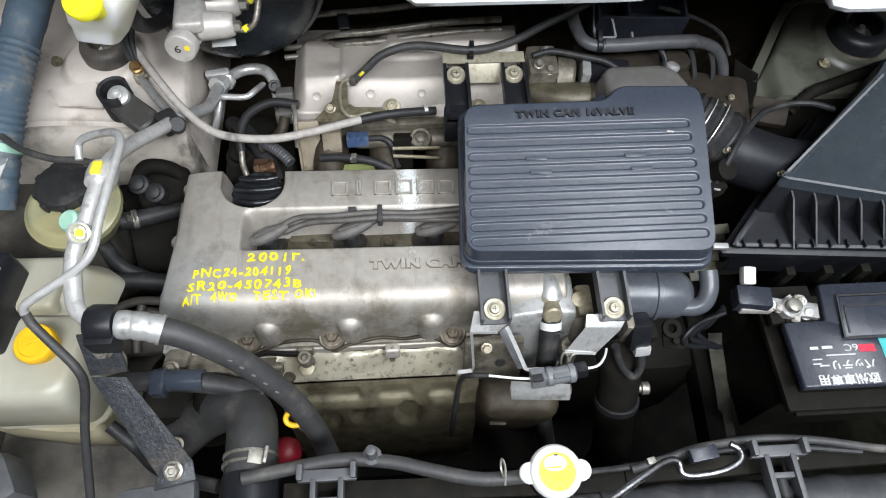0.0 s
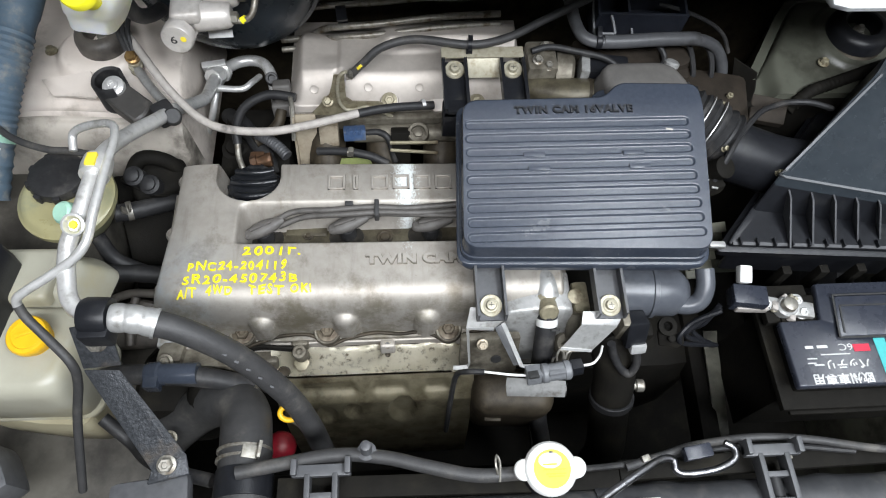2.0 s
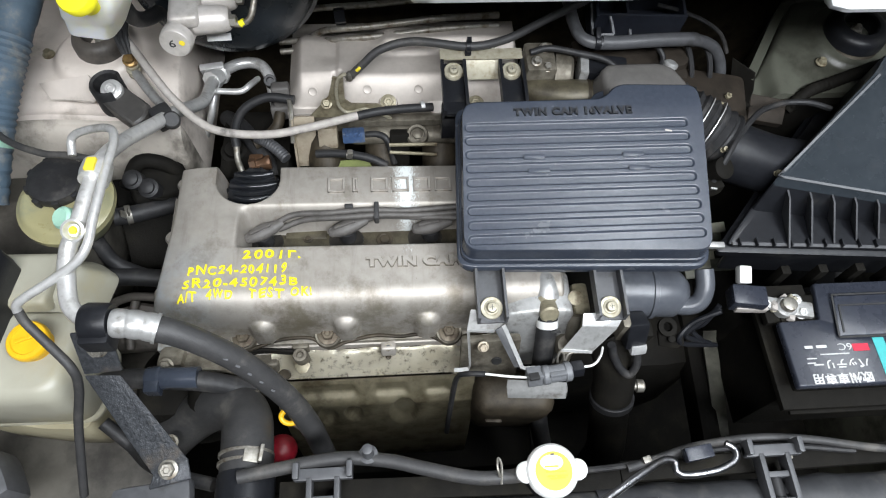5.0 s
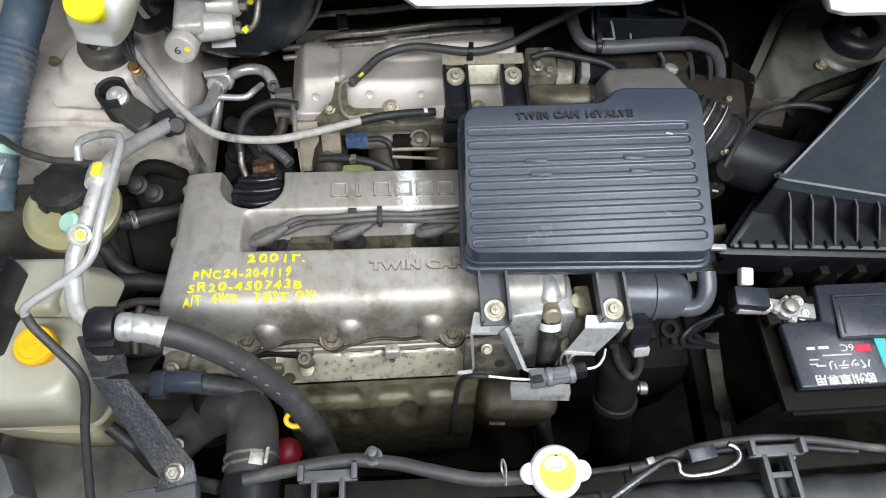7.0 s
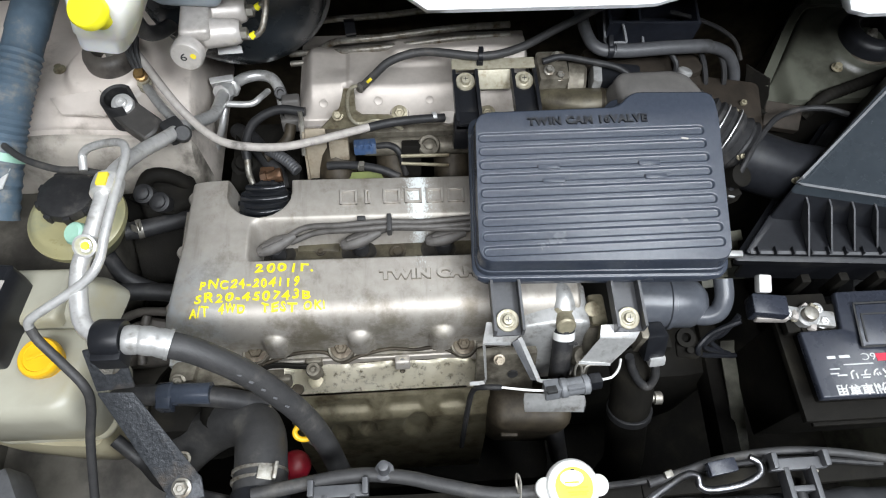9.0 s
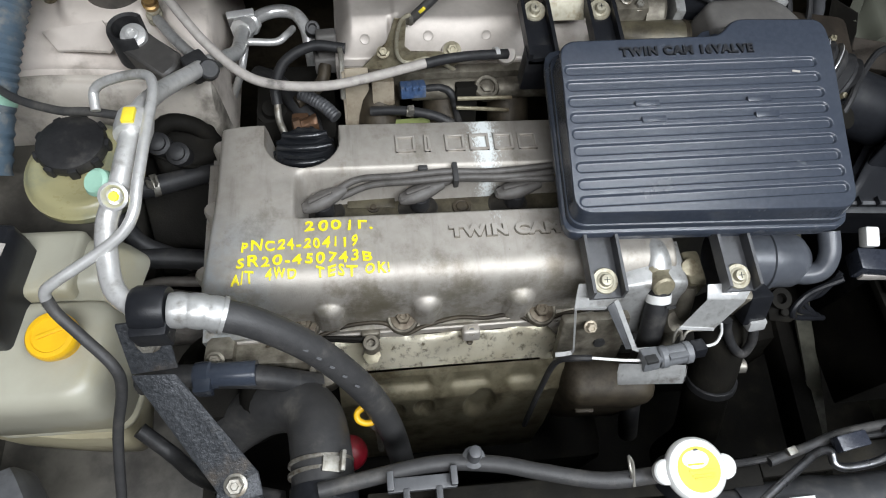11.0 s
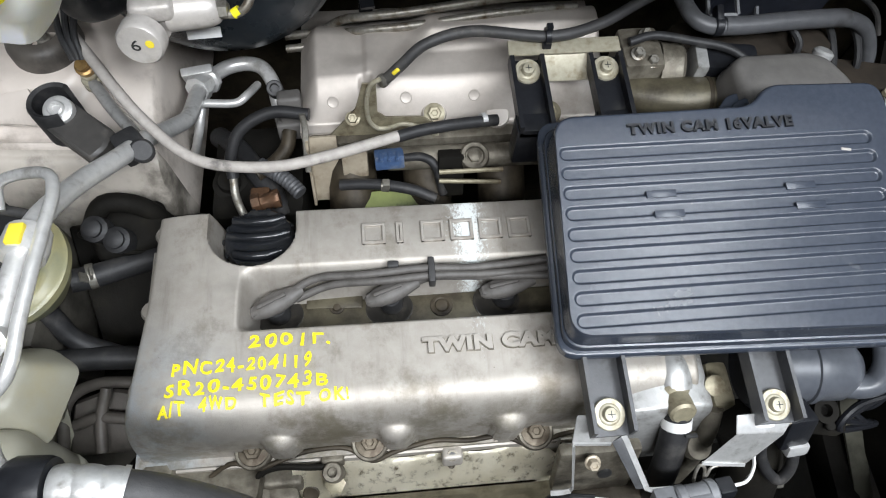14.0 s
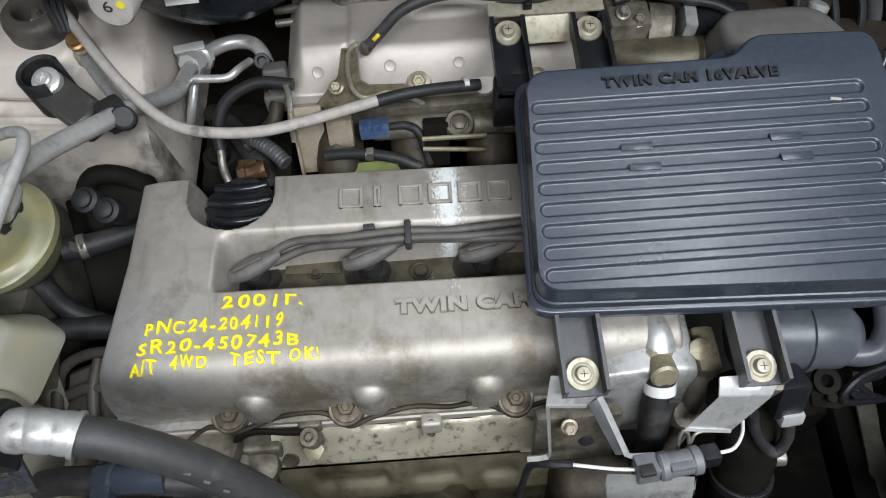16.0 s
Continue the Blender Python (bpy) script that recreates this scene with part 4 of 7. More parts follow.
    right = [Vector((xb - GROOVE_HALF + h * math.cos(a), y + h * math.sin(a))) for a in [-math.pi / 2 + math.pi * k / n for k in range(n + 1)]]
    return left + right


def sunk_top(bm):
    """The lid's upper face: one sheet with nine long rounded grooves pressed into it."""
    flat, edges, drop = [], [], []

    def loop(pts, down):
        n0 = len(flat)
        flat.extend(pts)
        drop.extend([down] * len(pts))
        edges.extend((n0 + i, n0 + (i + 1) % len(pts)) for i in range(len(pts)))

    loop(outline(box_top, 0.018, 0.0028, 7), 0.0)
    loop(outline(box_top, 0.018, 0.0036, 7), 0.0)
    for xa, xb, y in GROOVES:
        for back, down in ((-0.0010, 0.0), (-0.0004, 0.0), (0.0002, 0.0003), (0.0011, 0.0018), (0.0017, 0.0023), (0.0023, 0.0024), (0.0030, 0.0024)):
            loop(stadium(xa, xb, y, GROOVE_HALF - back), down)
    co, _, tris, origin, _, _ = delaunay_2d_cdt(flat, edges, [], 1, 1e-6)
    verts = [bm.verts.new((p.x, p.y, top_z(p.x, p.y) - (drop[src[0]] if src else 0.0))) for p, src in zip(co, origin)]
    for f in tris:
        bm.faces.new([verts[i] for i in f])


sunk_top(bm)
bmesh.ops.remove_doubles(bm, verts=bm.verts, dist=0.00002)
part("lid", bm, GREY_PLASTIC, resonator, smooth=50)
bm = nb()
loft(bm, [(0.228, 0.532), (0.338, 0.500), (0.340, 0.560), (0.326, 0.590), (0.308, 0.598), (0.240, 0.597), (0.229, 0.586)], [(0.0, 0.88), (-0.002, 0.936), (0.0, 0.940), (0.002, 0.952), (0.004, 0.957), (0.008, 0.9595), (0.014, 0.960)], 0.008)
part("neck", bm, DUSTY_PLASTIC, resonator, "dusty grey plastic neck", smooth=60)
bm = nb()
loft(bm, [(0.31, 0.345), (0.326, 0.342), (0.345, 0.50), (0.347, 0.56), (0.31, 0.56)], [(0.0, 0.888), (0.0, 0.912), (0.003, 0.922)], 0.01)
part("lower_half", bm, DUSTY_PLASTIC, resonator, "dusty lower half of the box", smooth=60)
bm = nb()
rbox(bm, (0.285, 0.4715, top_z(0.285, 0.4715) + 0.0002), (0.008, 0.0022, 0.0008), 0.0003, (11, 0, -12))
part("scuff", bm, GREY_SLEEVE, resonator, "small whitish scuff")


for x, y in ((0.127, 0.4442), (0.240, 0.4442), (0.131, 0.4279), (0.245, 0.4279)):
    bm = nb()
    rbox(bm, (x, y, top_z(x, y) - 0.0008), (0.024, 0.0060, 0.004), 0.0006, (11.3, 0, 0))
    part("groove_bridge", bm, GREY_PLASTIC, resonator)


def lid_lay(x0, y0):
    return lambda v: Vector((x0 + v.x, y0 + v.y, top_z(x0, y0 + v.y) + (0.0020 if v.z > 0 else -0.001)))


write("lettering", "TWIN CAM 16VALVE", 0.0118, 0.001, lid_lay(0.1085, 0.4942), BLACK_PLASTIC, resonator, "raised moulded lettering", width=0.137, bold=0.0006, gap=1.15)
# feet: two to the front, two to the rear


def channel(bm, x, y0, z0, y1, z1, wide, tall, t=0.004):
    """An upright-sided channel running from front to back."""
    prof = [(-wide / 2, tall), (-wide / 2, 0), (wide / 2, 0), (wide / 2, tall), (wide / 2 - t, tall), (wide / 2 - t, t), (-wide / 2 + t, t), (-wide / 2 + t, tall)]
    return rings_to(bm, [[Vector((x + u, y, z + v)) for u, v in prof] for y, z in ((y0, z0), (y1, z1))])


for x, y, z in ((0.0715, 0.295, 0.9135), (0.205, 0.293, 0.907)):
    bm = nb()
    channel(bm, x, 0.276, z - 0.012, 0.338, z - 0.006, 0.033, 0.017, 0.003)
    part("foot", bm, GREY_MID, resonator, "grey-black plastic mounting foot")
    screw(resonator, (x, y - 0.003, z - 0.007), (0, -0.25, 1), 0.0118, WASHER)
for x, y, z in ((0.049, 0.600, 0.944), (0.123, 0.600, 0.943)):
    bm = nb()
    channel(bm, x, 0.536, z - 0.014, 0.616, z - 0.008, 0.032, 0.015)
    part("foot", bm, BLACK_PLASTIC, resonator, "black plastic mounting foot")
    bm = nb()
    rbox(bm, (x, 0.546, z - 0.03), (0.036, 0.020, 0.05), 0.003)
    part("foot_block", bm, BLACK_PLASTIC, resonator)
    screw(resonator, (x, y + 0.002, z - 0.004), (0, -0.25, 1), 0.0118, WASHER)

# ---- intake side of the engine ----
def plenum_z(x, y):
    lobe = sm(-0.099, -0.106, x)
    t = min(1.0, max(0.0, (y - 0.610 - 0.006 * lobe) / 0.034))
    b = (1 - (1 - t) ** 1.6) * (1 - sm(0.700, 0.765, y)) * sm(-0.1725, -0.150, x) ** 0.7 * (1 - sm(0.138, 0.153, x))
    z = 0.860 + (0.038 - 0.003 * lobe) * b + 0.10 * max(0.0, min(y, 0.70) - 0.644) * b
    z -= 0.014 * math.exp(-((x + 0.1025) / 0.0058) ** 4) * b * sm(0.650, 0.636, y)
    z += 0.014 * sm(0.668, 0.690, y) * sm(-0.060, -0.030, x) * b
    z -= 0.006 * math.exp(-((x + 0.112) / 0.02) ** 2) * b * sm(0.655, 0.68, y)
    z -= 0.0012 * math.cos((x + 0.02) * 38) * b
    return max(z, 0.850)


bm = nb()
field(bm, -0.1725, 0.153, 200, 0.606, 0.775, 120, plenum_z, 0.835)
plenum = part("intake_plenum", bm, PLENUM, engine, "satin cast aluminium intake plenum", smooth=60)
for x, y, r in ((-0.1365, 0.6290, 0.0062), (-0.063, 0.6260, 0.0062), (0.006, 0.6255, 0.0058), (0.062, 0.6250, 0.0058)):
    up_way = Vector((-(plenum_z(x + 0.004, y) - plenum_z(x - 0.004, y)) / 0.008, -(plenum_z(x, y + 0.004) - plenum_z(x, y - 0.004)) / 0.008, 1))
    bm = nb()
    lathe(bm, (x, y, plenum_z(x, y)), up_way, [(-0.002, r), (0.0002, r), (0.0006, r * 0.88), (0.0003, r * 0.74)], 24)
    part("cast_dot", bm, PLENUM, plenum)
for x, y, z in ((-0.0355, 0.6116, 0.874), (0.083, 0.607, 0.872), (0.030, 0.610, 0.868)):
    bm = nb()
    lathe(bm, (x, y + 0.014, z - 0.024), (0, -0.55, 1), [(0, 0.0140), (0.022, 0.0132), (0.0265, 0.0115), (0.027, 0.004)], 24)
    part("flange_boss", bm, PLENUM, plenum)
bolt(plenum, (-0.0355, 0.6116, 0.874), (0, -0.6, 1), 0.0072, 0.0108, YELLOW_ZINC)
bolt(plenum, (0.083, 0.607, 0.872), (0, -0.5, 1), 0.0075, 0.0115, YELLOW_ZINC)
bm = nb()
rbox(bm, (-0.01, 0.618, 0.832), (0.32, 0.05, 0.05), 0.01)
part("intake_flange", bm, CAST_DARK, engine, "grimy aluminium intake flange")
bm = nb()
rbox(bm, (-0.080, 0.5500, 0.812), (0.078, 0.022, 0.004), 0.001, (14, 0, 2))
part("green_plate", bm, GREEN_PLATE, engine, "olive-green plate behind the valve cover")
for k in range(4):
    bm = nb()
    tube(bm, [(-0.125 + 0.08 * k, 0.60, 0.83), (-0.125 + 0.08 * k, 0.57, 0.805), (-0.125 + 0.08 * k, 0.53, 0.775), (-0.125 + 0.08 * k, 0.50, 0.76)], 0.026, 16, 5)
    part("intake_runner", bm, SOOT, engine, "grimy aluminium intake runner")
# rear heater pipes behind the plenum
for dz, dy, r in ((0.0, 0.0, 0.0048), (-0.010, -0.009, 0.0044)):
    hose("coolant_pipe", [(-0.188, 0.730 + dy, 0.870 + dz), (-0.15, 0.730 + dy, 0.875 + dz), (-0.125, 0.724 + dy, 0.895 + dz), (-0.10, 0.712 + dy, 0.910 + dz), (-0.05, 0.708 + dy, 0.918 + dz), (0.04, 0.708 + dy, 0.930 + dz), (0.12, 0.718 + dy, 0.925 + dz)], r, STEEL, "dull steel coolant pipe behind the intake plenum", "pipe", 12, group="coolant pipes")
bm = nb()
strap(bm, [(-0.095, 0.700, 0.932), (-0.097, 0.716, 0.936), (-0.099, 0.734, 0.925), (-0.099, 0.745, 0.88)], 0.014, 0.004, (1, 0.1, 0))
single("pipe_bracket", bm, BLACK_PLASTIC, "black strap holding the coolant pipes", "bracket")

# lifting bracket and tan stay
bm = nb()
prism(bm, [(-0.148, 0.606, 0.821), (-0.144, 0.606, 0.811), (-0.137, 0.606, 0.816), (-0.131, 0.606, 0.853), (-0.106, 0.606, 0.851), (-0.065, 0.606, 0.848), (-0.036, 0.606, 0.852), (-0.026, 0.606, 0.861), (-0.049, 0.606, 0.880), (-0.085, 0.606, 0.881), (-0.093, 0.606, 0.890), (-0.091, 0.606, 0.932), (-0.104, 0.606, 0.933), (-0.113, 0.606, 0.896), (-0.142, 0.606, 0.858)], (0, -0.003, 0.002), 0.0006)
lift = single("lifting_bracket", bm, YELLOW_ZINC, "dull olive zinc lifting bracket under the plenum", "bracket")
bolt(lift, (-0.117, 0.603, 0.884), (0, -0.6, 1), 0.0052, 0.0075, YELLOW_ZINC)
bm = nb()
rbox(bm, (-0.150, 0.579, 0.835), (0.029, 0.004, 0.075), 0.001, (-25, 0, 0))
rbox(bm, (-0.1645, 0.576, 0.835), (0.003, 0.014, 0.075), 0.001, (-25, 0, 0))
single("stay_bracket", bm, TAN, "tan zinc-plated intake stay bracket", "bracket")
hose("stay_wire", [(-0.166, 0.607, 0.890), (-0.165, 0.600, 0.876), (-0.166, 0.585, 0.862), (-0.166, 0.57, 0.845)], 0.0032, STEEL, "thin dull steel tube beside the plenum", "pipe", 8)

# fuel rail with blue connector
bm = nb()
tube(bm, [(-0.085, 0.582, 0.842), (-0.02, 0.578, 0.846), (0.05, 0.574, 0.850), (0.12, 0.570, 0.854)], 0.0125, 16, 3)
rail = single("fuel_rail", bm, CAST_DARK, "grimy aluminium fuel rail along the intake", "fuel rail")
bm = nb()
lathe(bm, (0.002, 0.570, 0.852), (0, -0.35, 1), [(0, 0.0155), (0.008, 0.0150), (0.010, 0.0135), (0.010, 0.010), (0.006, 0.009)], 26)
lathe(bm, (0.002, 0.569, 0.858), (0, -0.35, 1), [(0, 0.0075), (0.004, 0.0075), (0.005, 0.006)], 6)
part("regulator", bm, CAST_DARK, rail, "round brown-grey regulator")
bm = nb()
rbox(bm, (-0.084, 0.577, 0.849), (0.030, 0.016, 0.016), 0.002, (-20, 0, 3))
plug = single("connector", bm, BLUE, "blue plastic electrical connector by the fuel rail", "connector")
for dx in (-0.010, -0.002, 0.006):
    bm = nb()
    rbox(bm, (-0.082 + dx, 0.574, 0.8570), (0.0030, 0.013, 0.004), 0.0008, (-20, 0, 3))
    part("ridge", bm, BLUE, plug)
for a, b in (((-0.036, 0.545, 0.868), (0.027, 0.545, 0.867)), ((-0.036, 0.545, 0.852), (0.027, 0.545, 0.844))):
    hose("injector_pipe", [a, tuple(0.5 * (p + q) for p, q in zip(a, b)), b], 0.0024, YELLOW_ZINC, "thin dull zinc pipe below the fuel rail", "pipe", 8, group="injector pipes")
bm = nb()
rbox(bm, (-0.119, 0.580, 0.844), (0.026, 0.014, 0.030), 0.002, (-25, 0, 0))
single("sensor_block", bm, TAN, "tan sensor block beside the blue connector", "sensor")
hose("connector_loom", [(-0.068, 0.576, 0.851), (-0.050, 0.574, 0.853), (-0.038, 0.566, 0.848), (-0.030, 0.55, 0.820)], 0.0048, RUBBER, "black taped wire loom from the blue connector", "cable", 10)
bm = nb()
rbox(bm, (-0.022, 0.563, 0.838), (0.026, 0.016, 0.05), 0.003, (-20, 0, 0))
single("injector_plug", bm, DARK, "black plastic injector plug on the rail", "plug")
hose("heater_hose", [(-0.135, 0.556, 0.838), (-0.11, 0.553, 0.842), (-0.085, 0.548, 0.844), (-0.06, 0.542, 0.842), (-0.04, 0.534, 0.836)], 0.0056, RUBBER, "short black rubber hose behind the valve cover", "hose", 12)
bm = nb()
lathe(bm, (-0.093, 0.5495, 0.8435), (1, -0.2, 0), [(0, 0.0064), (0.008, 0.0064)], 16)
rbox(bm, (-0.0885, 0.5455, 0.851), (0.007, 0.008, 0.008), 0.001)
single("hose_clamp", bm, STEEL, "shiny steel spring clamp", "clamp")
hose("fuel_pipe", [(-0.087, 0.600, 0.943), (-0.095, 0.600, 0.937), (-0.100, 0.600, 0.923), (-0.102, 0.600, 0.903), (-0.101, 0.600, 0.884), (-0.094, 0.600, 0.871), (-0.083, 0.600, 0.870), (-0.070, 0.600, 0.875), (-0.059, 0.600, 0.873), (-0.045, 0.600, 0.864), (-0.027, 0.600, 0.849), (-0.019, 0.600, 0.835)], 0.0024, WASHER, "thin bent yellow-zinc pipe on the plenum", "pipe", 8)
# hose over the plenum
over = hose("vacuum_hose", [(-0.087, 0.628, 0.906), (-0.079, 0.626, 0.916), (-0.066, 0.6265, 0.931), (-0.042, 0.634, 0.949), (0.001, 0.639, 0.957), (0.070, 0.6255, 0.960), (0.118, 0.637, 0.960), (0.164, 0.659, 0.966), (0.232, 0.690, 0.977), (0.30, 0.73, 0.98)], 0.0053, DUSTY_RUBBER, "dusty black rubber vacuum hose over the plenum", "hose", 12)
bm = nb()
rbox(bm, (-0.0715, 0.6225, 0.9275), (0.009, 0.0055, 0.004), 0.0015, (-30, -48, 0), 3)
part("paint_mark", bm, LABEL_YELLOW, over, "yellow paint mark")
bm = nb()
lathe(bm, (-0.0865, 0.628, 0.9066), (0.62, -0.1, 0.75), [(0, 0.0066), (0.006, 0.0066)], 14)
rbox(bm, (-0.084, 0.623, 0.914), (0.005, 0.008, 0.008), 0.001)
part("clamp", bm, STEEL, over, "steel spring clamp")
bm = nb()
lathe(bm, (0.066, 0.6252, 0.961), (1, 0, 0), [(0, 0.0078), (0.005, 0.0078)], 14)
rbox(bm, (0.068, 0.621, 0.950), (0.008, 0.006, 0.016), 0.001)
rbox(bm, (0.069, 0.626, 0.9705), (0.006, 0.006, 0.006), 0.001)
part("clip", bm, BLACK_PLASTIC, over, "black plastic clip")
# zinc plate between the rear feet, in a paler zinc that paints it lit
bm = nb()
rbox(bm, (0.086, 0.611, 0.938), (0.046, 0.003, 0.030), 0.0008, (-40, 0, 0))
rbox(bm, (0.085, 0.6215, 0.9505), (0.105, 0.016, 0.0025), 0.0008, (6, 0, 0))
single("rear_bracket", bm, WASHER, "yellow-zinc plate bracket carrying the resonator's rear feet", "bracket")

# throttle body and elbow
throttle = thing("throttle_body", (0.19, 0.62, 0.87), "grey cast throttle body with black sensor", "throttle body")
bm = nb()
rbox(bm, (0.165, 0.630, 0.910), (0.040, 0.050, 0.055), 0.006)
lathe(bm, (0.185, 0.625, 0.91), (1, -0.12, 0), [(0, 0.027), (0.02, 0.027), (0.024, 0.023)], 26)
part("body", bm, CAST_DARK, throttle)
for p in ((0.158, 0.618, 0.939), (0.172, 0.612, 0.934), (0.170, 0.640, 0.94)):
    bolt(throttle, p, (0, -0.3, 1), 0.005, 0.007, STEEL)
bm = nb()
rbox(bm, (0.252, 0.617, 0.918), (0.055, 0.035, 0.03), 0.006, (0, 0, -8))
part("sensor", bm, BLACK_PLASTIC, throttle)
bm = nb()
rbox(bm, (0.2215, 0.618, 0.921), (0.012, 0.037, 0.033), 0.003, (0, 0, -8))
part("band", bm, CRIMP, throttle, "pale metal band")
bm = nb()
tube(bm, [(0.148, 0.607, 0.902), (0.165, 0.597, 0.904), (0.19, 0.589, 0.907), (0.215, 0.584, 0.909), (0.245, 0.581, 0.91)], 0.021, 22, 5, lambda s: 0.75 + 0.3 * min(1, s / 0.06))
part("elbow", bm, VALLEY, throttle, "brown-grey intake elbow")
for x in (0.222, 0.236):
    bm = nb()
    lathe(bm, (x, 0.5835, 0.909), (1, -0.1, 0), [(0, 0.0228), (0.004, 0.0228)], 26)
    part("ring", bm, SOOT, throttle)
hose("breather_hose", [(0.150, 0.628, 0.945), (0.175, 0.632, 0.948), (0.21, 0.626, 0.945), (0.245, 0.617, 0.942), (0.262, 0.605, 0.935), (0.263, 0.597, 0.915)], 0.0042, RUBBER, "thin black breather hose at the throttle", "hose", 10)
bm = nb()
lathe(bm, (0.258, 0.592, 0.905), (0, 0, 1), [(0, 0.006), (0.012, 0.006), (0.013, 0.004)], 14)
single("pipe_nipple", bm, STEEL, "small bright pipe nipple", "fitting")

# black support box and loom tube behind
tray = thing("relay_tray", (0.300, 0.695, 0.90), "open blue-black plastic tray by the firewall", "tray")
for name, size, at in (("front_wall", (0.118, 0.004, 0.052), (0.300, 0.672, 0.942)), ("back_wall", (0.118, 0.004, 0.056), (0.300, 0.724, 0.948)), ("end_wall", (0.004, 0.054, 0.052), (0.2425, 0.698, 0.945)),
                       ("end_wall", (0.004, 0.054, 0.052), (0.3585, 0.698, 0.945)), ("divider", (0.004, 0.050, 0.046), (0.285, 0.698, 0.941)), ("base", (0.118, 0.056, 0.004), (0.300, 0.698, 0.918))):
    bm = nb()
    rbox(bm, at, size, 0.001, (8, 0, -3))
    part(name, bm, TRAY_BLACK, tray)
for pts in ([(0.2385, 0.700, 0.962), (0.2375, 0.680, 0.952), (0.2375, 0.6625, 0.9430), (0.2395, 0.6605, 0.9415), (0.262, 0.655, 0.9465), (0.2635, 0.6555, 0.9475), (0.259, 0.664, 0.9600), (0.256, 0.672, 0.966)], [(0.2855, 0.686, 0.958), (0.289, 0.677, 0.946), (0.2915, 0.668, 0.936), (0.293, 0.664, 0.928)]):
    bm = nb()
    strap(bm, pts, 0.0034, 0.003, (0.1, -0.5, 0.85))
    part("rim", bm, PLUG_GREY, tray, "rim drawn pale as a lit edge")
loom = hose("wiring_tube", [(0.208, 0.722, 0.957), (0.210, 0.700, 0.954), (0.213, 0.671, 0.950), (0.221, 0.650, 0.947), (0.240, 0.642, 0.945), (0.270, 0.643, 0.944), (0.317, 0.647, 0.943), (0.368, 0.651, 0.940), (0.402, 0.655, 0.926), (0.422, 0.654, 0.905), (0.433, 0.648, 0.882), (0.438, 0.644, 0.855)], 0.0080, GREY_MID, "thick grey-black wiring tube along the firewall", "wiring loom", 16)
bm = nb()
tube(bm, [(0.246, 0.6425, 0.9455), (0.270, 0.643, 0.9445), (0.317, 0.647, 0.9435), (0.368, 0.651, 0.9405), (0.376, 0.652, 0.938)], 0.0091, 16, 6)
part("sleeve", bm, GREY_MID, loom, "outer split sleeve")
for p, w in (((0.4365, 0.645, 0.866), (0.15, -0.12, -1)), ((0.4375, 0.644, 0.861), (0.25, -0.12, -1))):
    bm = nb()
    lathe(bm, p, w, [(0, 0.0084), (0.0006, 0.0092), (0.0018, 0.0092), (0.0024, 0.0084)], 18)
    part("end_clamp", bm, CRIMP, loom, "pale wire clamp")
bm = nb()
lathe(bm, (0.236, 0.6432, 0.9455), (1, -0.05, 0), [(0, 0.0092), (0.001, 0.0100), (0.007, 0.0100), (0.008, 0.0092)], 18)
rbox(bm, (0.240, 0.650, 0.953), (0.007, 0.016, 0.012), 0.002, (25, 0, 0))
single("tube_clip", bm, BLACK_PLASTIC, "black clip round the wiring tube", "clip")
for pts in ([(0.368, 0.664, 0.925), (0.376, 0.658, 0.917), (0.382, 0.648, 0.905), (0.385, 0.634, 0.891), (0.385, 0.628, 0.875)], [(0.396, 0.660, 0.922), (0.404, 0.654, 0.914), (0.409, 0.643, 0.903), (0.410, 0.632, 0.891), (0.410, 0.628, 0.875)], [(0.330, 0.655, 0.925), (0.338, 0.642, 0.915), (0.334, 0.632, 0.895), (0.340, 0.625, 0.870)]):
    hose("thin_wire", pts, 0.0038, RUBBER, "thin black wire dropping from the wiring tube", "cable", 8, group="thin wires")
hose("stray_wire", [(0.330, 0.700, 0.955), (0.360, 0.690, 0.953), (0.395, 0.677, 0.945), (0.420, 0.668, 0.930), (0.436, 0.660, 0.905)], 0.0028, RUBBER, "thin black wire behind the wiring tube", "cable", 8)
bm = nb()
prism(bm, [(0.449, 0.660, 0.896), (0.476, 0.634, 0.893), (0.472, 0.612, 0.882), (0.464, 0.592, 0.866), (0.455, 0.622, 0.842)], (-0.002, -0.002, 0.001), 0.0006)
single("rubber_flap", bm, DARK, "black rubber flap beside the strut tower", "flap")
hose("corrugated_conduit", [(0.522, 0.592, 0.862), (0.545, 0.604, 0.884), (0.580, 0.617, 0.886), (0.625, 0.630, 0.893), (0.680, 0.648, 0.896), (0.74, 0.668, 0.90)], 0.0085, DARK, "black corrugated conduit across the strut tower", "conduit", 16, 16, lambda s: 1.0 + 0.07 * math.sin(s * 2 * math.pi / 0.0075))
bm = nb()
lathe(bm, (0.321, 0.590, 0.942), (0.25, 0.35, 1), [(0, 0.008), (0.010, 0.008), (0.011, 0.0095), (0.015, 0.0095), (0.017, 0.007)], 14)
single("hose_joint", bm, CRIMP, "bright metal hose joint behind the resonator", "fitting")
bm = nb()
rbox(bm, (0.405, 0.600, 0.85), (0.10, 0.09, 0.08), 0.012, (0, 0, -12))
rbox(bm, (0.30, 0.66, 0.86), (0.16, 0.08, 0.08), 0.015)
lathe(bm, (0.36, 0.655, 0.895), (0, 0, 1), [(0, 0.022), (0.012, 0.02), (0.014, 0.014)], 18)
single("valve_block", bm, RUST_GRIME, "rust-brown grimy control valve block behind the engine", "valve block")
for p in ((0.395, 0.588, 0.8915), (0.425, 0.593, 0.8915), (0.410, 0.578, 0.8915)):
    bm = nb()
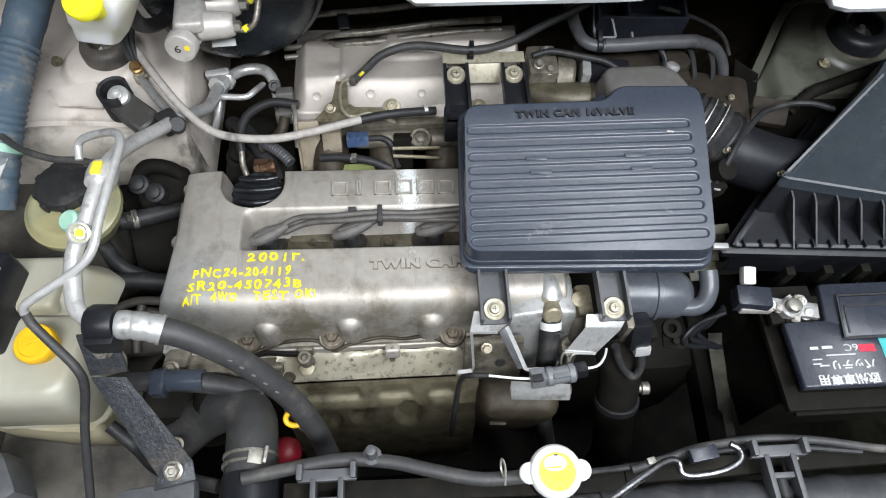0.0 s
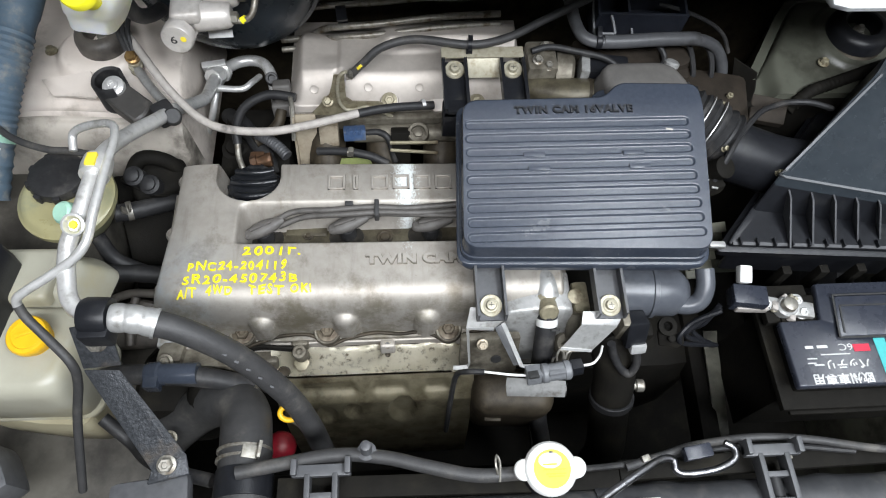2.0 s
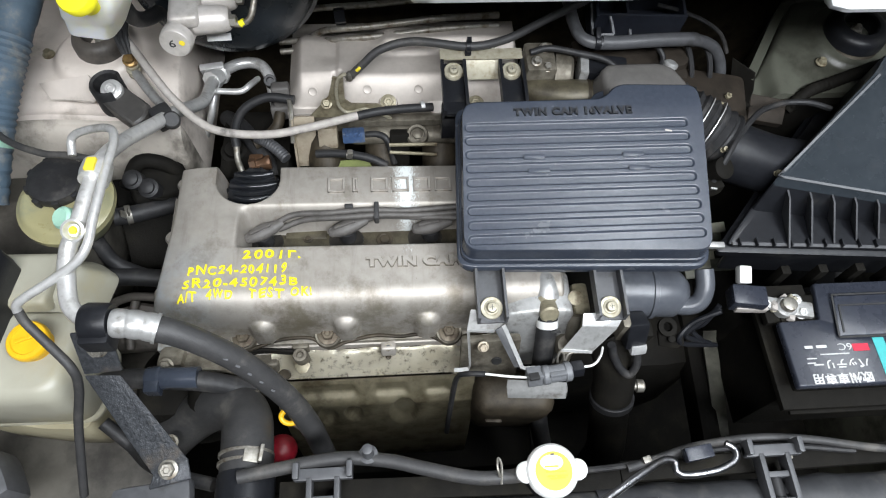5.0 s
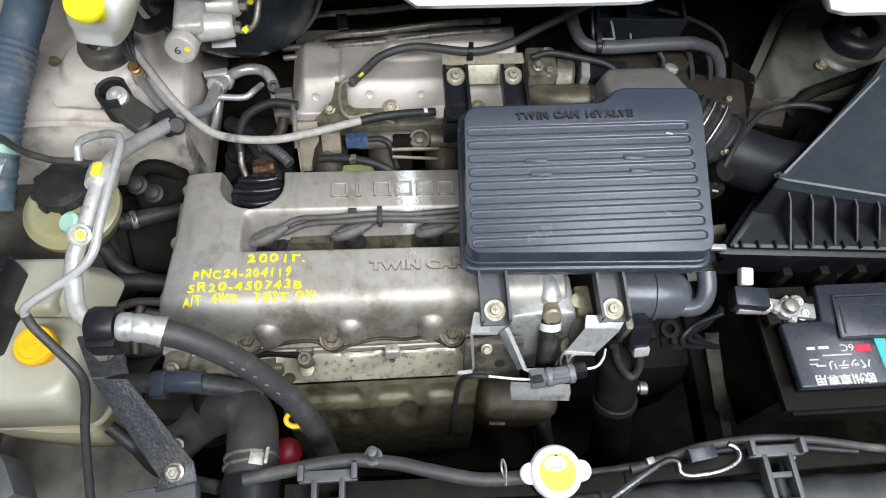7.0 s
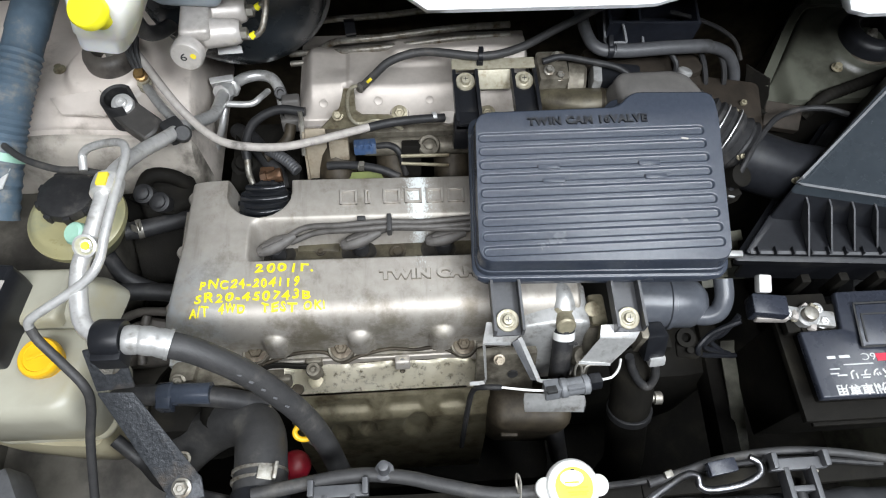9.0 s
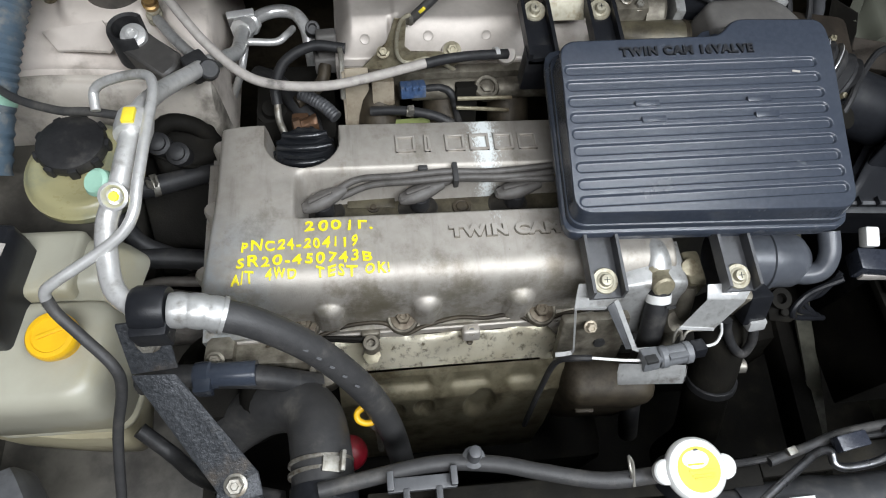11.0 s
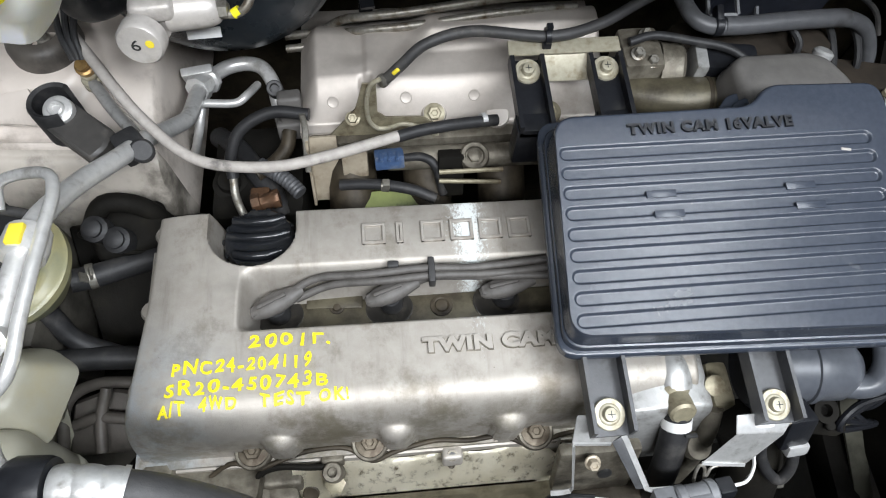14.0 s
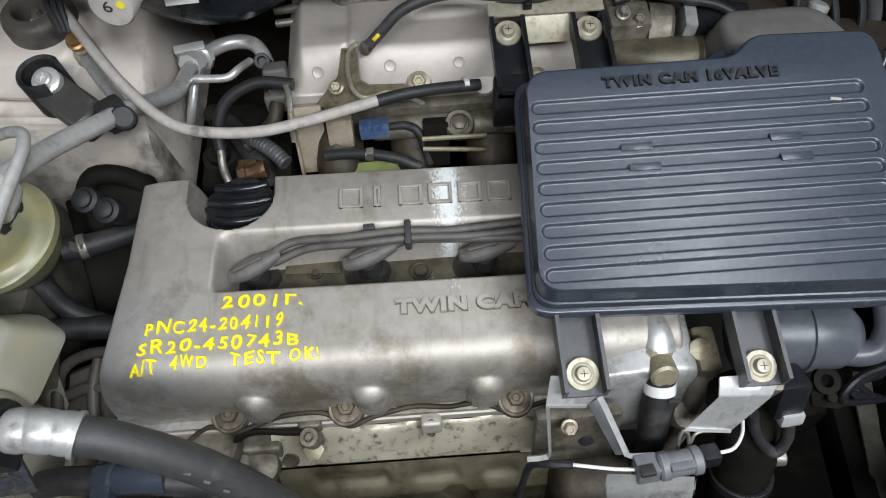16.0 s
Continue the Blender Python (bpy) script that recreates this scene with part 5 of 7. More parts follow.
    lathe(bm, p, (0.2, -0.2, 1), [(0, 0.0045), (0.004, 0.0045), (0.0045, 0.0025), (0.007, 0.002)], 6)
    single("small_fitting", bm, YELLOW_ZINC, "small dull fitting on the valve block", "fitting", "valve fittings")

# intake duct to the air cleaner
duct = thing("air_duct", (0.42, 0.50, 0.85), "black flexible intake air duct with bright clamp wires", "air duct")
bm = nb()
tube(bm, [(0.322, 0.568, 0.905), (0.348, 0.549, 0.903), (0.374, 0.531, 0.899), (0.400, 0.514, 0.890)], 0.0395, 28, 10, lambda s: 1.0 + 0.06 * math.sin(s * 2 * math.pi / 0.011))
part("bellows", bm, RUBBER, duct)
bm = nb()
tube(bm, [(0.388, 0.515, 0.888), (0.43, 0.503, 0.878), (0.47, 0.495, 0.868), (0.52, 0.49, 0.86)], 0.039, 28, 6)
part("pipe", bm, BLACK_PLASTIC, duct)
for x, y in ((0.363, 0.5385), (0.376, 0.5295)):
    bm = nb()
    lathe(bm, (x, y, 0.900), (0.8, -0.56, -0.12), [(0, 0.0405), (0.0003, 0.0424), (0.0014, 0.0424), (0.0017, 0.0405)], 40)
    part("clamp_wire", bm, ALU, duct)
for p in ((0.383, 0.490, 0.913), (0.455, 0.466, 0.893)):
    bolt(duct, p, (0, -0.5, 1), 0.0038, 0.005, YELLOW_ZINC)
bm = nb()
lathe(bm, (0.372, 0.470, 0.895), (0.3, -0.4, 1), [(0, 0.014), (0.02, 0.014), (0.022, 0.011)], 18)
rbox(bm, (0.365, 0.455, 0.885), (0.03, 0.025, 0.02), 0.004, (0, 0, 20))
single("flow_sensor", bm, DARK, "dark air flow sensor at the duct", "sensor")
hose("sensor_wire", [(0.352, 0.445, 0.865), (0.366, 0.452, 0.885), (0.380, 0.473, 0.920), (0.402, 0.5024, 0.924), (0.438, 0.539, 0.922), (0.465, 0.5535, 0.918), (0.487, 0.561, 0.915), (0.517, 0.560, 0.915), (0.548, 0.555, 0.908)], 0.0038, RUBBER, "thin black wire looping over the air duct", "cable", 8)

for k, (dx, dy) in enumerate(((0.0, 0.0), (0.008, -0.010), (-0.006, -0.014))):
    bm = nb()
    rbox(bm, (0.356 + dx, 0.452 + dy, 0.899), (0.008, 0.002, 0.003), 0.0008, (0, 0, 35 - 50 * k))
    single("sensor_clip", bm, CRIMP, "small pale wire clip on the flow sensor", "clip", "sensor clips")

# ---- air cleaner housing ----
cleaner = thing("air_cleaner", (0.60, 0.45, 0.76), "black ribbed plastic air cleaner housing", "air cleaner")
lid_pts = [(0.440, 0.449), (0.60, 0.418), (0.775, 0.405), (0.775, 0.60), (0.612, 0.606), (0.590, 0.578)]
rim_pts = [(0.385, 0.388), (0.60, 0.372), (0.775, 0.36), (0.775, 0.62), (0.60, 0.625), (0.54, 0.56)]


def lid_z(x, y):
    return 0.908 + 0.33 * (y - 0.449) * 1.0


bm = nb()
a = outline(rim_pts, 0.010)
b = outline(lid_pts, 0.012)
c = outline(lid_pts, 0.012, 0.006)
edge = [Vector((p.x * 0.04 + q.x * 0.96, p.y * 0.04 + q.y * 0.96, lid_z(q.x, q.y) - 0.012)) for p, q in zip(a, b)]
rings_to(bm, [[Vector((p.x, p.y, 0.840)) for p in a], [Vector((p.x, p.y, 0.852)) for p in a], [Vector((p.x * 0.94 + q.x * 0.06, p.y * 0.94 + q.y * 0.06, 0.855)) for p, q in zip(a, b)],
              [Vector((p.x * 0.25 + q.x * 0.75, p.y * 0.25 + q.y * 0.75, 0.857)) for p, q in zip(a, b)], edge])
part("side_wall", bm, BLACK_PLASTIC, cleaner, "recessed side wall, black for the shade under the lid", smooth=30)
bm = nb()
rings_to(bm, [edge, [Vector((p.x, p.y, lid_z(p.x, p.y) - 0.005)) for p in b], [Vector((p.x, p.y, lid_z(p.x, p.y))) for p in outline(lid_pts, 0.012, 0.0015)],
              [Vector((p.x, p.y, lid_z(p.x, p.y))) for p in outline(lid_pts, 0.012, 0.005)], [Vector((p.x, p.y, lid_z(p.x, p.y) - 0.0025)) for p in outline(lid_pts, 0.012, 0.007)]])
part("lid", bm, BOOSTER, cleaner, smooth=30)
bm = nb()
strap(bm, [(x, y, lid_z(x, y) + 0.0012) for x, y in ((0.596, 0.574), (0.520, 0.512), (0.452, 0.4565), (0.4445, 0.4515), (0.452, 0.4485), (0.520, 0.4355), (0.60, 0.4202), (0.70, 0.4125))], 0.003, 0.0018, (0.05, 1, 0.3))
part("lid_bead", bm, PLUG_GREY, cleaner, "pale bead painting the lit edge of the lid")
bm = nb()
strap(bm, [(0.392, 0.3875, 0.8535), (0.50, 0.3805, 0.8535), (0.60, 0.3735, 0.8535), (0.70, 0.367, 0.8535)], 0.004, 0.003, (0, 1, 0.2))
part("rim_bead", bm, GREY_MID, cleaner, "grey bead painting the lit edge of the rim")
bm = nb()
loft(bm, rim_pts, [(0.012, 0.76), (0.008, 0.825), (-0.004, 0.828), (-0.006, 0.842), (0.0, 0.846)], 0.010)
part("tray", bm, BLACK_PLASTIC, cleaner)
fin_foot, fin_head = (Vector((0.4323, 0.3745, 0.856)), Vector((0.5828, 0.3855, 0.856))), (Vector((0.4331, 0.4321, 0.892)), Vector((0.5710, 0.4128, 0.892)))
for k in range(1, 8):
    t = (k - 0.03) / 5
    foot, head = fin_foot[0].lerp(fin_foot[1], t), fin_head[0].lerp(fin_head[1], t)
    bm = nb()
    prism(bm, [foot, foot + Vector((0.006, 0.05, 0)), head + Vector((0.003, 0.03, 0)), head], (0.0026, 0, 0), 0.0004)
    part("fin", bm, GREY_MID, cleaner)
for k in range(9):
    x = 0.40 + 0.022 * k
    bm = nb()
    rbox(bm, (x, 0.3875 - 0.05 * (x - 0.4), 0.857), (0.002, 0.010, 0.008), 0.0004)
    part("short_fin", bm, BLACK_PLASTIC, cleaner)
for k in range(4):
    bm = nb()
    rbox(bm, (0.47 + 0.05 * k, 0.362, 0.80), (0.012, 0.012, 0.05), 0.002)
    part("lower_rib", bm, DARK, cleaner)
bm = nb()
rbox(bm, (0.370, 0.385, 0.856), (0.020, 0.008, 0.006), 0.0015, (0, 0, -4))
part("latch", bm, CRIMP, cleaner, "pale metal latch")
for k in range(6):
    bm = nb()
    rbox(bm, (0.402, 0.440 - 0.006 * k, 0.80 - 0.016 * k), (0.034, 0.014, 0.006), 0.001, (20, 0, 6))
    single("duct_slat", bm, PAINT_DIM, "dim grey-green slat of the lower inlet", "slat", "inlet slats")

# ---- battery ----
battery = thing("battery", (0.56, 0.27, 0.64), "black car battery with printed label and white corroded terminal", "battery")
bm = nb()
rbox(bm, (0.561, 0.266, 0.735), (0.246, 0.116, 0.192), 0.004)
part("case", bm, DARK, battery)
bm = nb()
loft(bm, [(0.430, 0.205), (0.685, 0.205), (0.685, 0.336), (0.490, 0.336), (0.482, 0.288), (0.430, 0.287)], [(0.0, 0.829), (0.0, 0.834), (0.0008, 0.837), (0.002, 0.838)], 0.003, 3)
part("lid", bm, BATTERY, battery)
bm = nb()
rbox(bm, (0.555, 0.262, 0.803), (0.268, 0.150, 0.010), 0.002)
rbox(bm, (0.56, 0.189, 0.792), (0.25, 0.010, 0.006), 0.002)
part("ledge", bm, DARK, battery)
bm = nb()
loft(bm, [(0.496, 0.263), (0.680, 0.263), (0.680, 0.316), (0.506, 0.316)], [(0.0, 0.836), (0.0, 0.841), (0.001, 0.842)], 0.005)
part("vent_cover", bm, BATTERY, battery)
for x0, y0, x1, y1 in ((0.4955, 0.262, 0.5045, 0.317), (0.5045, 0.317, 0.68, 0.317), (0.4955, 0.262, 0.68, 0.262), (0.5035, 0.268, 0.509, 0.303), (0.509, 0.303, 0.68, 0.303)):
    bm = nb()
    strap(bm, [(x0, y0, 0.8425), (x1, y1, 0.8425)], 0.0022, 0.0008, (0, 1, 0) if abs(x1 - x0) > 0.02 else (1, 0, 0))
    part("seam", bm, PRINT_DARK, battery)
bm = nb()
loft(bm, [(0.432, 0.190), (0.685, 0.190), (0.685, 0.200), (0.432, 0.200)], [(0.0, 0.794), (0.0, 0.799), (0.001, 0.801)], 0.003, 3)
part("front_lip", bm, GREY_MID, battery, "grey edge of the case")


def flat_lay(x0, y0, z, flip=True):
    """Lettering that reads from the other side of the car."""
    return lambda v: Vector((x0 - v.x, y0 - v.y, z + v.z)) if flip else Vector((x0 + v.x, y0 + v.y, z + v.z))


def label_bar(x, y, sx, sy, mat, z=0.8385):
    bm = nb()
    rbox(bm, (x, y, z), (sx, sy, 0.0006), 0.0)
    part("print_bar", bm, mat, battery, "printed bar")


write("label_text", "欧州車専用", 0.0135, 0.0002, flat_lay(0.522, 0.2185, 0.8384), LABEL_WHITE, battery, "white printed characters", width=0.072, bold=0.0003)
write("label_text", "バッテリー", 0.0125, 0.0002, flat_lay(0.524, 0.2355, 0.8384), LABEL_WHITE, battery, "white printed characters", width=0.068, bold=0.0003)
write("label_text", "6C", 0.0120, 0.0002, flat_lay(0.5095, 0.2555, 0.8384), LABEL_WHITE, battery, "white printed characters", width=0.017)
label_bar(0.520, 0.2500, 0.020, 0.009, LABEL_RED)
label_bar(0.545, 0.2350, 0.014, 0.052, LABEL_TEAL)
label_bar(0.4855, 0.2430, 0.036, 0.0014, LABEL_WHITE)
label_bar(0.456, 0.2525, 0.010, 0.0035, LABEL_WHITE)
label_bar(0.472, 0.2528, 0.013, 0.0035, LABEL_WHITE)
label_bar(0.4555, 0.2385, 0.012, 0.0014, LABEL_WHITE)
label_bar(0.4535, 0.2330, 0.010, 0.0014, LABEL_WHITE)

terminal = thing("battery_terminal", (0.43, 0.305, 0.83), "corroded battery terminal clamp with dark fuse holder", "terminal clamp")
bm = nb()
rbox(bm, (0.452, 0.314, 0.822), (0.060, 0.050, 0.012), 0.002)
part("seat", bm, DARK, terminal)
bm = nb()
lathe(bm, (0.446, 0.306, 0.828), (0, 0, 1), [(0, 0.0135), (0.010, 0.0132), (0.012, 0.011)], 18)
rbox(bm, (0.462, 0.303, 0.834), (0.034, 0.020, 0.008), 0.002, (0, 0, -10))
rbox(bm, (0.430, 0.312, 0.834), (0.030, 0.016, 0.007), 0.002, (0, 0, -14))
part("post_clamp", bm, CRIMP, terminal, "dull corroded clamp")
bm = nb()
lathe(bm, (0.446, 0.306, 0.842), (0, 0, 1), [(0, 0.0095), (0.006, 0.0088), (0.007, 0.007)], 18)
part("post", bm, STEEL, terminal)
for p in ((0.421, 0.312, 0.834), (0.465, 0.300, 0.832), (0.462, 0.315, 0.832)):
    bolt(terminal, p, (0, -0.3, 1), 0.006, 0.009, CRIMP)
random.seed(21)
for k in range(9):
    a = random.uniform(0, 6.28)
    bm = nb()
    rbox(bm, (0.446 + 0.015 * math.cos(a), 0.306 + 0.013 * math.sin(a), 0.836 + random.uniform(-0.003, 0.005)), (random.uniform(0.006, 0.011), random.uniform(0.005, 0.009), random.uniform(0.005, 0.009)), 0.002, (random.uniform(-30, 30), random.uniform(-30, 30), random.uniform(0, 90)))
    part("corrosion_crust", bm, GREY_SLEEVE if k % 3 else WASHER, terminal, "chalky crust")
bm = nb()
rbox(bm, (0.396, 0.317, 0.843), (0.042, 0.026, 0.024), 0.003, (0, 0, -8))
part("fuse_holder", bm, BATTERY, terminal)
bm = nb()
rbox(bm, (0.4015, 0.312, 0.836), (0.040, 0.020, 0.012), 0.003, (0, 0, -4))
part("strap", bm, GREY_SLEEVE, terminal)
bm = nb()
rbox(bm, (0.391, 0.341, 0.860), (0.0155, 0.022, 0.014), 0.003, (20, 0, -6))
part("fuse_cap", bm, CAP_WHITE, terminal, "cream plastic cap")
for k in range(3):
    hose("battery_cable", [(0.366, 0.314 - 0.004 * k, 0.832), (0.352 - 0.008 * k, 0.300, 0.808), (0.345 - 0.010 * k, 0.300 - 0.008 * k, 0.785), (0.365 + 0.012 * k, 0.292, 0.765 - 0.01 * k), (0.395, 0.30, 0.72)], 0.0034, BLACK_PLASTIC, "black battery cable hanging beside the battery", "cable", 8, group="battery cables")

# ---- radiator and front ----
radiator = thing("radiator", (0.12, 0.07, 0.40), "black radiator with white filler cap", "radiator")
bm = nb()
rbox(bm, (0.11, 0.075, 0.60), (0.74, 0.03, 0.42), 0.003)
part("core", bm, DARK, radiator)
bm = nb()
tube(bm, [(0.17, 0.083, 0.835), (0.30, 0.083, 0.835), (0.44, 0.083, 0.836), (0.62, 0.08, 0.835)], 0.026, 20, 8, lambda s: 1.0 + (0.09 if 0.06 < s < 0.085 or 0.24 < s < 0.262 or 0.33 < s < 0.36 else 0.0))
part("top_tank", bm, TANK_BLACK, radiator)
bm = nb()
tube(bm, [(-0.28, 0.080, 0.822), (-0.1, 0.080, 0.825), (0.06, 0.083, 0.83), (0.18, 0.083, 0.835)], 0.024, 18, 6)
part("top_tank", bm, TANK_BLACK, radiator)
bm = nb()
rbox(bm, (0.02, 0.118, 0.842), (0.36, 0.022, 0.010), 0.002, (0, 0, -1))
rbox(bm, (0.40, 0.126, 0.842), (0.40, 0.022, 0.012), 0.003, (0, 0, 1))
part("fan_shroud", bm, DARK, radiator, "black plastic fan shroud edge")
bm = nb()
lathe(bm, (0.117, 0.121, 0.845), (0, 0, 1), [(0, 0.020), (0.04, 0.019), (0.042, 0.024), (0.046, 0.024)], 28)
part("filler_neck", bm, BLACK_PLASTIC, radiator)
rcap = (lambda b: lathe(b, (0.117, 0.121, 0.888), (0, -0.1, 1), [(0, 0.0245), (0.005, 0.0265), (0.009, 0.0262), (0.0115, 0.024), (0.012, 0.0185)], 40))(nb())
for sx in (-1, 1):
    lathe(rcap, (0.117 + sx * 0.0255, 0.121, 0.8885), (0, -0.1, 1), [(0, 0.0095), (0.001, 0.0105), (0.007, 0.0105), (0.0085, 0.009)], 22)
rcap = part("cap", rcap, CAP_WHITE, radiator, "white enamelled radiator cap")
bm = nb()
lathe(bm, (0.118, 0.1195, 0.8995), (0, -0.1, 1), [(0, 0.0185), (0.0006, 0.0185)], 36)
part("cap_sticker", bm, LABEL_YELLOW, rcap, "yellow warning sticker")
bm = nb()
lathe(bm, (0.1165, 0.1275, 0.9000), (0, -0.1, 1), [(0, 0.0115), (0.0012, 0.0115)], 28, 0.65)
part("cap_sticker_white", bm, CAP_WHITE, rcap)
for dx, dy, w, mat in ((-0.002, 0.004, 0.014, YELLOW), (0.002, -0.001, 0.022, YELLOW), (0.003, -0.005, 0.020, YELLOW), (0.003, -0.0075, 0.016, YELLOW), (0.0, 0.0155, 0.004, PRINT_DARK)):
    bm = nb()
    rbox(bm, (0.118 + dx, 0.1195 + dy, 0.9008 + dy * 0.1), (w, 0.0015, 0.0006), 0.0, (5.7, 0, 0))
    part("print_bar", bm, mat, rcap)
hose("overflow_hose", [(-0.20, 0.137, 0.858), (-0.171, 0.141, 0.860), (-0.100, 0.149, 0.865), (-0.048, 0.144, 0.867), (-0.007, 0.133, 0.870), (0.044, 0.121, 0.872), (0.092, 0.121, 0.872)], 0.0072, DUSTY_RUBBER, "dusty grey-black overflow hose to the radiator cap", "hose", 12)
bm = nb()
tube(bm, [(0.066, 0.121, 0.860), (0.066, 0.1205, 0.881), (0.064, 0.129, 0.888), (0.066, 0.137, 0.885), (0.069, 0.130, 0.882), (0.068, 0.113, 0.876)], 0.0014, 6, 6)
single("spring_clip", bm, STEEL, "thin steel spring clip on the overflow hose", "clip")


def mount(x, y, z):
    stand = thing("radiator_mount", (x, y, z - 0.01), "grey-black plastic radiator mounting bracket", "bracket", "radiator mounts")
    for name, at, size in (("side_post", (-0.014, -0.012, 0), (0.006, 0.050, 0.018)), ("side_post", (0.014, -0.012, 0), (0.006, 0.050, 0.018)),
                           ("rung", (0, -0.034, -0.002), (0.030, 0.006, 0.016)), ("rung", (0, -0.008, -0.002), (0.030, 0.006, 0.016)), ("rung", (0, 0.014, -0.002), (0.030, 0.006, 0.016)),
                           ("crossbar", (0, 0.016, 0.003), (0.060, 0.012, 0.010)), ("ear", (-0.027, 0.019, 0.008), (0.006, 0.016, 0.018)), ("ear", (0.027, 0.019, 0.008), (0.006, 0.016, 0.018))):
        bm = nb()
        rbox(bm, (x + at[0], y + at[1], z + at[2]), size, 0.0016)
        part(name, bm, GREY_MID, stand)
    bm = nb()
    lathe(bm, (x, y - 0.021, z - 0.006), (0, 1, 0), [(-0.012, 0.007), (0.010, 0.007)], 14)
    part("rubber_pad", bm, RUBBER, stand)


mount(-0.112, 0.118, 0.862)
mount(0.358, 0.116, 0.866)
bm = nb()
lathe(bm, (-0.066, 0.150, 0.868), (0, 0.1, 1), [(0, 0.010), (0.004, 0.010), (0.005, 0.006), (0.022, 0.0055), (0.023, 0.004)], 14)
single("clip_peg", bm, GREY_MID, "grey plastic peg clip on the hose", "clip")
hose("stay_rod", [(0.120, 0.060, 0.905), (0.153, 0.083, 0.902), (0.198, 0.108, 0.897), (0.230, 0.124, 0.892), (0.244, 0.124, 0.889), (0.246, 0.114, 0.887), (0.258, 0.110, 0.886), (0.288, 0.113, 0.886), (0.309, 0.122, 0.886), (0.311, 0.133, 0.886), (0.303, 0.139, 0.886)], 0.0038, CHROME, "shiny steel bonnet stay rod with hooked end", "stay rod", 12)
hose("front_loom", [(0.205, 0.124, 0.856), (0.247, 0.134, 0.856), (0.286, 0.143, 0.857), (0.350, 0.148, 0.858), (0.412, 0.143, 0.858), (0.488, 0.130, 0.856), (0.60, 0.12, 0.85)], 0.0045, DUSTY_RUBBER, "taped black wire loom along the radiator", "wiring loom", 10)
hose("front_loom", [(0.16, 0.125, 0.852), (0.21, 0.128, 0.853), (0.29, 0.138, 0.852), (0.37, 0.14, 0.852), (0.46, 0.13, 0.852)], 0.0035, RUBBER, "taped black wire loom along the radiator", "wiring loom", 8)
bm = nb()
rbox(bm, (0.278, 0.133, 0.872), (0.030, 0.014, 0.012), 0.002, (0, 0, 8))
single("loom_connector", bm, BATTERY, "grey-black connector on the front loom", "connector")
for x, y in ((0.226, 0.131), (0.378, 0.126)):
    bm = nb()
    rbox(bm, (x, y, 0.862), (0.009, 0.007, 0.005), 0.001, (0, 0, 15))
    single("loom_clip", bm, STEEL, "small dull metal clip on the front loom", "clip", "loom clips")
bm = nb()
rbox(bm, (0.215, 0.087, 0.8625), (0.036, 0.010, 0.001), 0.0, (10, 0, 0))
single("sticker", bm, LABEL_WHITE, "small white sticker on the radiator tank", "sticker")
bm = nb()
rbox(bm, (0.15, 0.135, 0.46), (0.5, 0.04, 0.36), 0.01)
single("cooling_fan", bm, DARK, "dark fan housing behind the radiator", "fan housing")

# ---- engine's front right: outlet, sensor brackets, distributor ----
bm = nb()
field(bm, 0.085, 0.185, 34, 0.278, 0.345, 26, lambda x, y: 0.80 + (0.066 + 0.010 * math.sin((x - 0.085) * 30)) * sm(0.276, 0.300, y) * (1 - sm(0.170, 0.185, x)) * sm(0.083, 0.095, x), 0.76)
part("end_cover", bm, CRIMP, engine, "bright cast aluminium end cover", smooth=60)
bm = nb()
tube(bm, [(0.128, 0.352, 0.850), (0.140, 0.343, 0.865), (0.1435, 0.331, 0.869), (0.1435, 0.318, 0.864)], 0.0165, 20, 5)
part("breather_elbow", bm, CRIMP, engine, "pale cast breather elbow")
bm = nb()
lathe(bm, (0.142, 0.318, 0.862), (0, -0.62, 0.35), [(0, 0.016), (0.010, 0.015), (0.014, 0.0115), (0.028, 0.0112), (0.030, 0.009)], 24)
part("breather_stub", bm, YELLOW_ZINC, engine, "brown-stained breather stub")
pcv = hose("breather_tube", [(0.1425, 0.302, 0.866), (0.142, 0.291, 0.857), (0.1405, 0.275, 0.838), (0.140, 0.258, 0.805), (0.141, 0.243, 0.760), (0.15, 0.22, 0.69), (0.165, 0.20, 0.62)], 0.0122, RUBBER, "fat black rubber breather hose at the engine's end", "hose", 18)
bm = nb()
lathe(bm, (0.1422, 0.2945, 0.860), (-0.01, -0.62, -0.55), [(0, 0.0128), (0.009, 0.0128)], 24)
part("white_band", bm, CAP_WHITE, pcv, "white printed band")
bm = nb()
rbox(bm, (0.1495, 0.2775, 0.8625), (0.010, 0.0015, 0.004), 0.0, (48, 0, 0))
part("print_bar", bm, PRINT_DARK, pcv)
bm = nb()
rbox(bm, (0.185, 0.318, 0.835), (0.020, 0.040, 0.060), 0.006)
lathe(bm, (0.176, 0.316, 0.868), (0, -0.3, 1), [(0, 0.009), (0.005, 0.009), (0.006, 0.006)], 14)
part("water_outlet", bm, YELLOW_ZINC, engine, "tan stained water outlet")
bm = nb()
lathe(bm, (0.166, 0.280, 0.812), (0.1, -0.4, 1), [(0, 0.013), (0.014, 0.013), (0.020, 0.011), (0.022, 0.006)], 18)
tube(bm, [(0.176, 0.30, 0.86), (0.174, 0.282, 0.835), (0.170, 0.268, 0.80), (0.166, 0.258, 0.76)], 0.008, 12, 5)
part("sender", bm, CAST_DARK, engine, "dull brown temperature sender")
dist = thing("distributor", (0.29, 0.325, 0.79), "blue-grey plastic distributor housing on the engine's end", "distributor")
bm = nb()
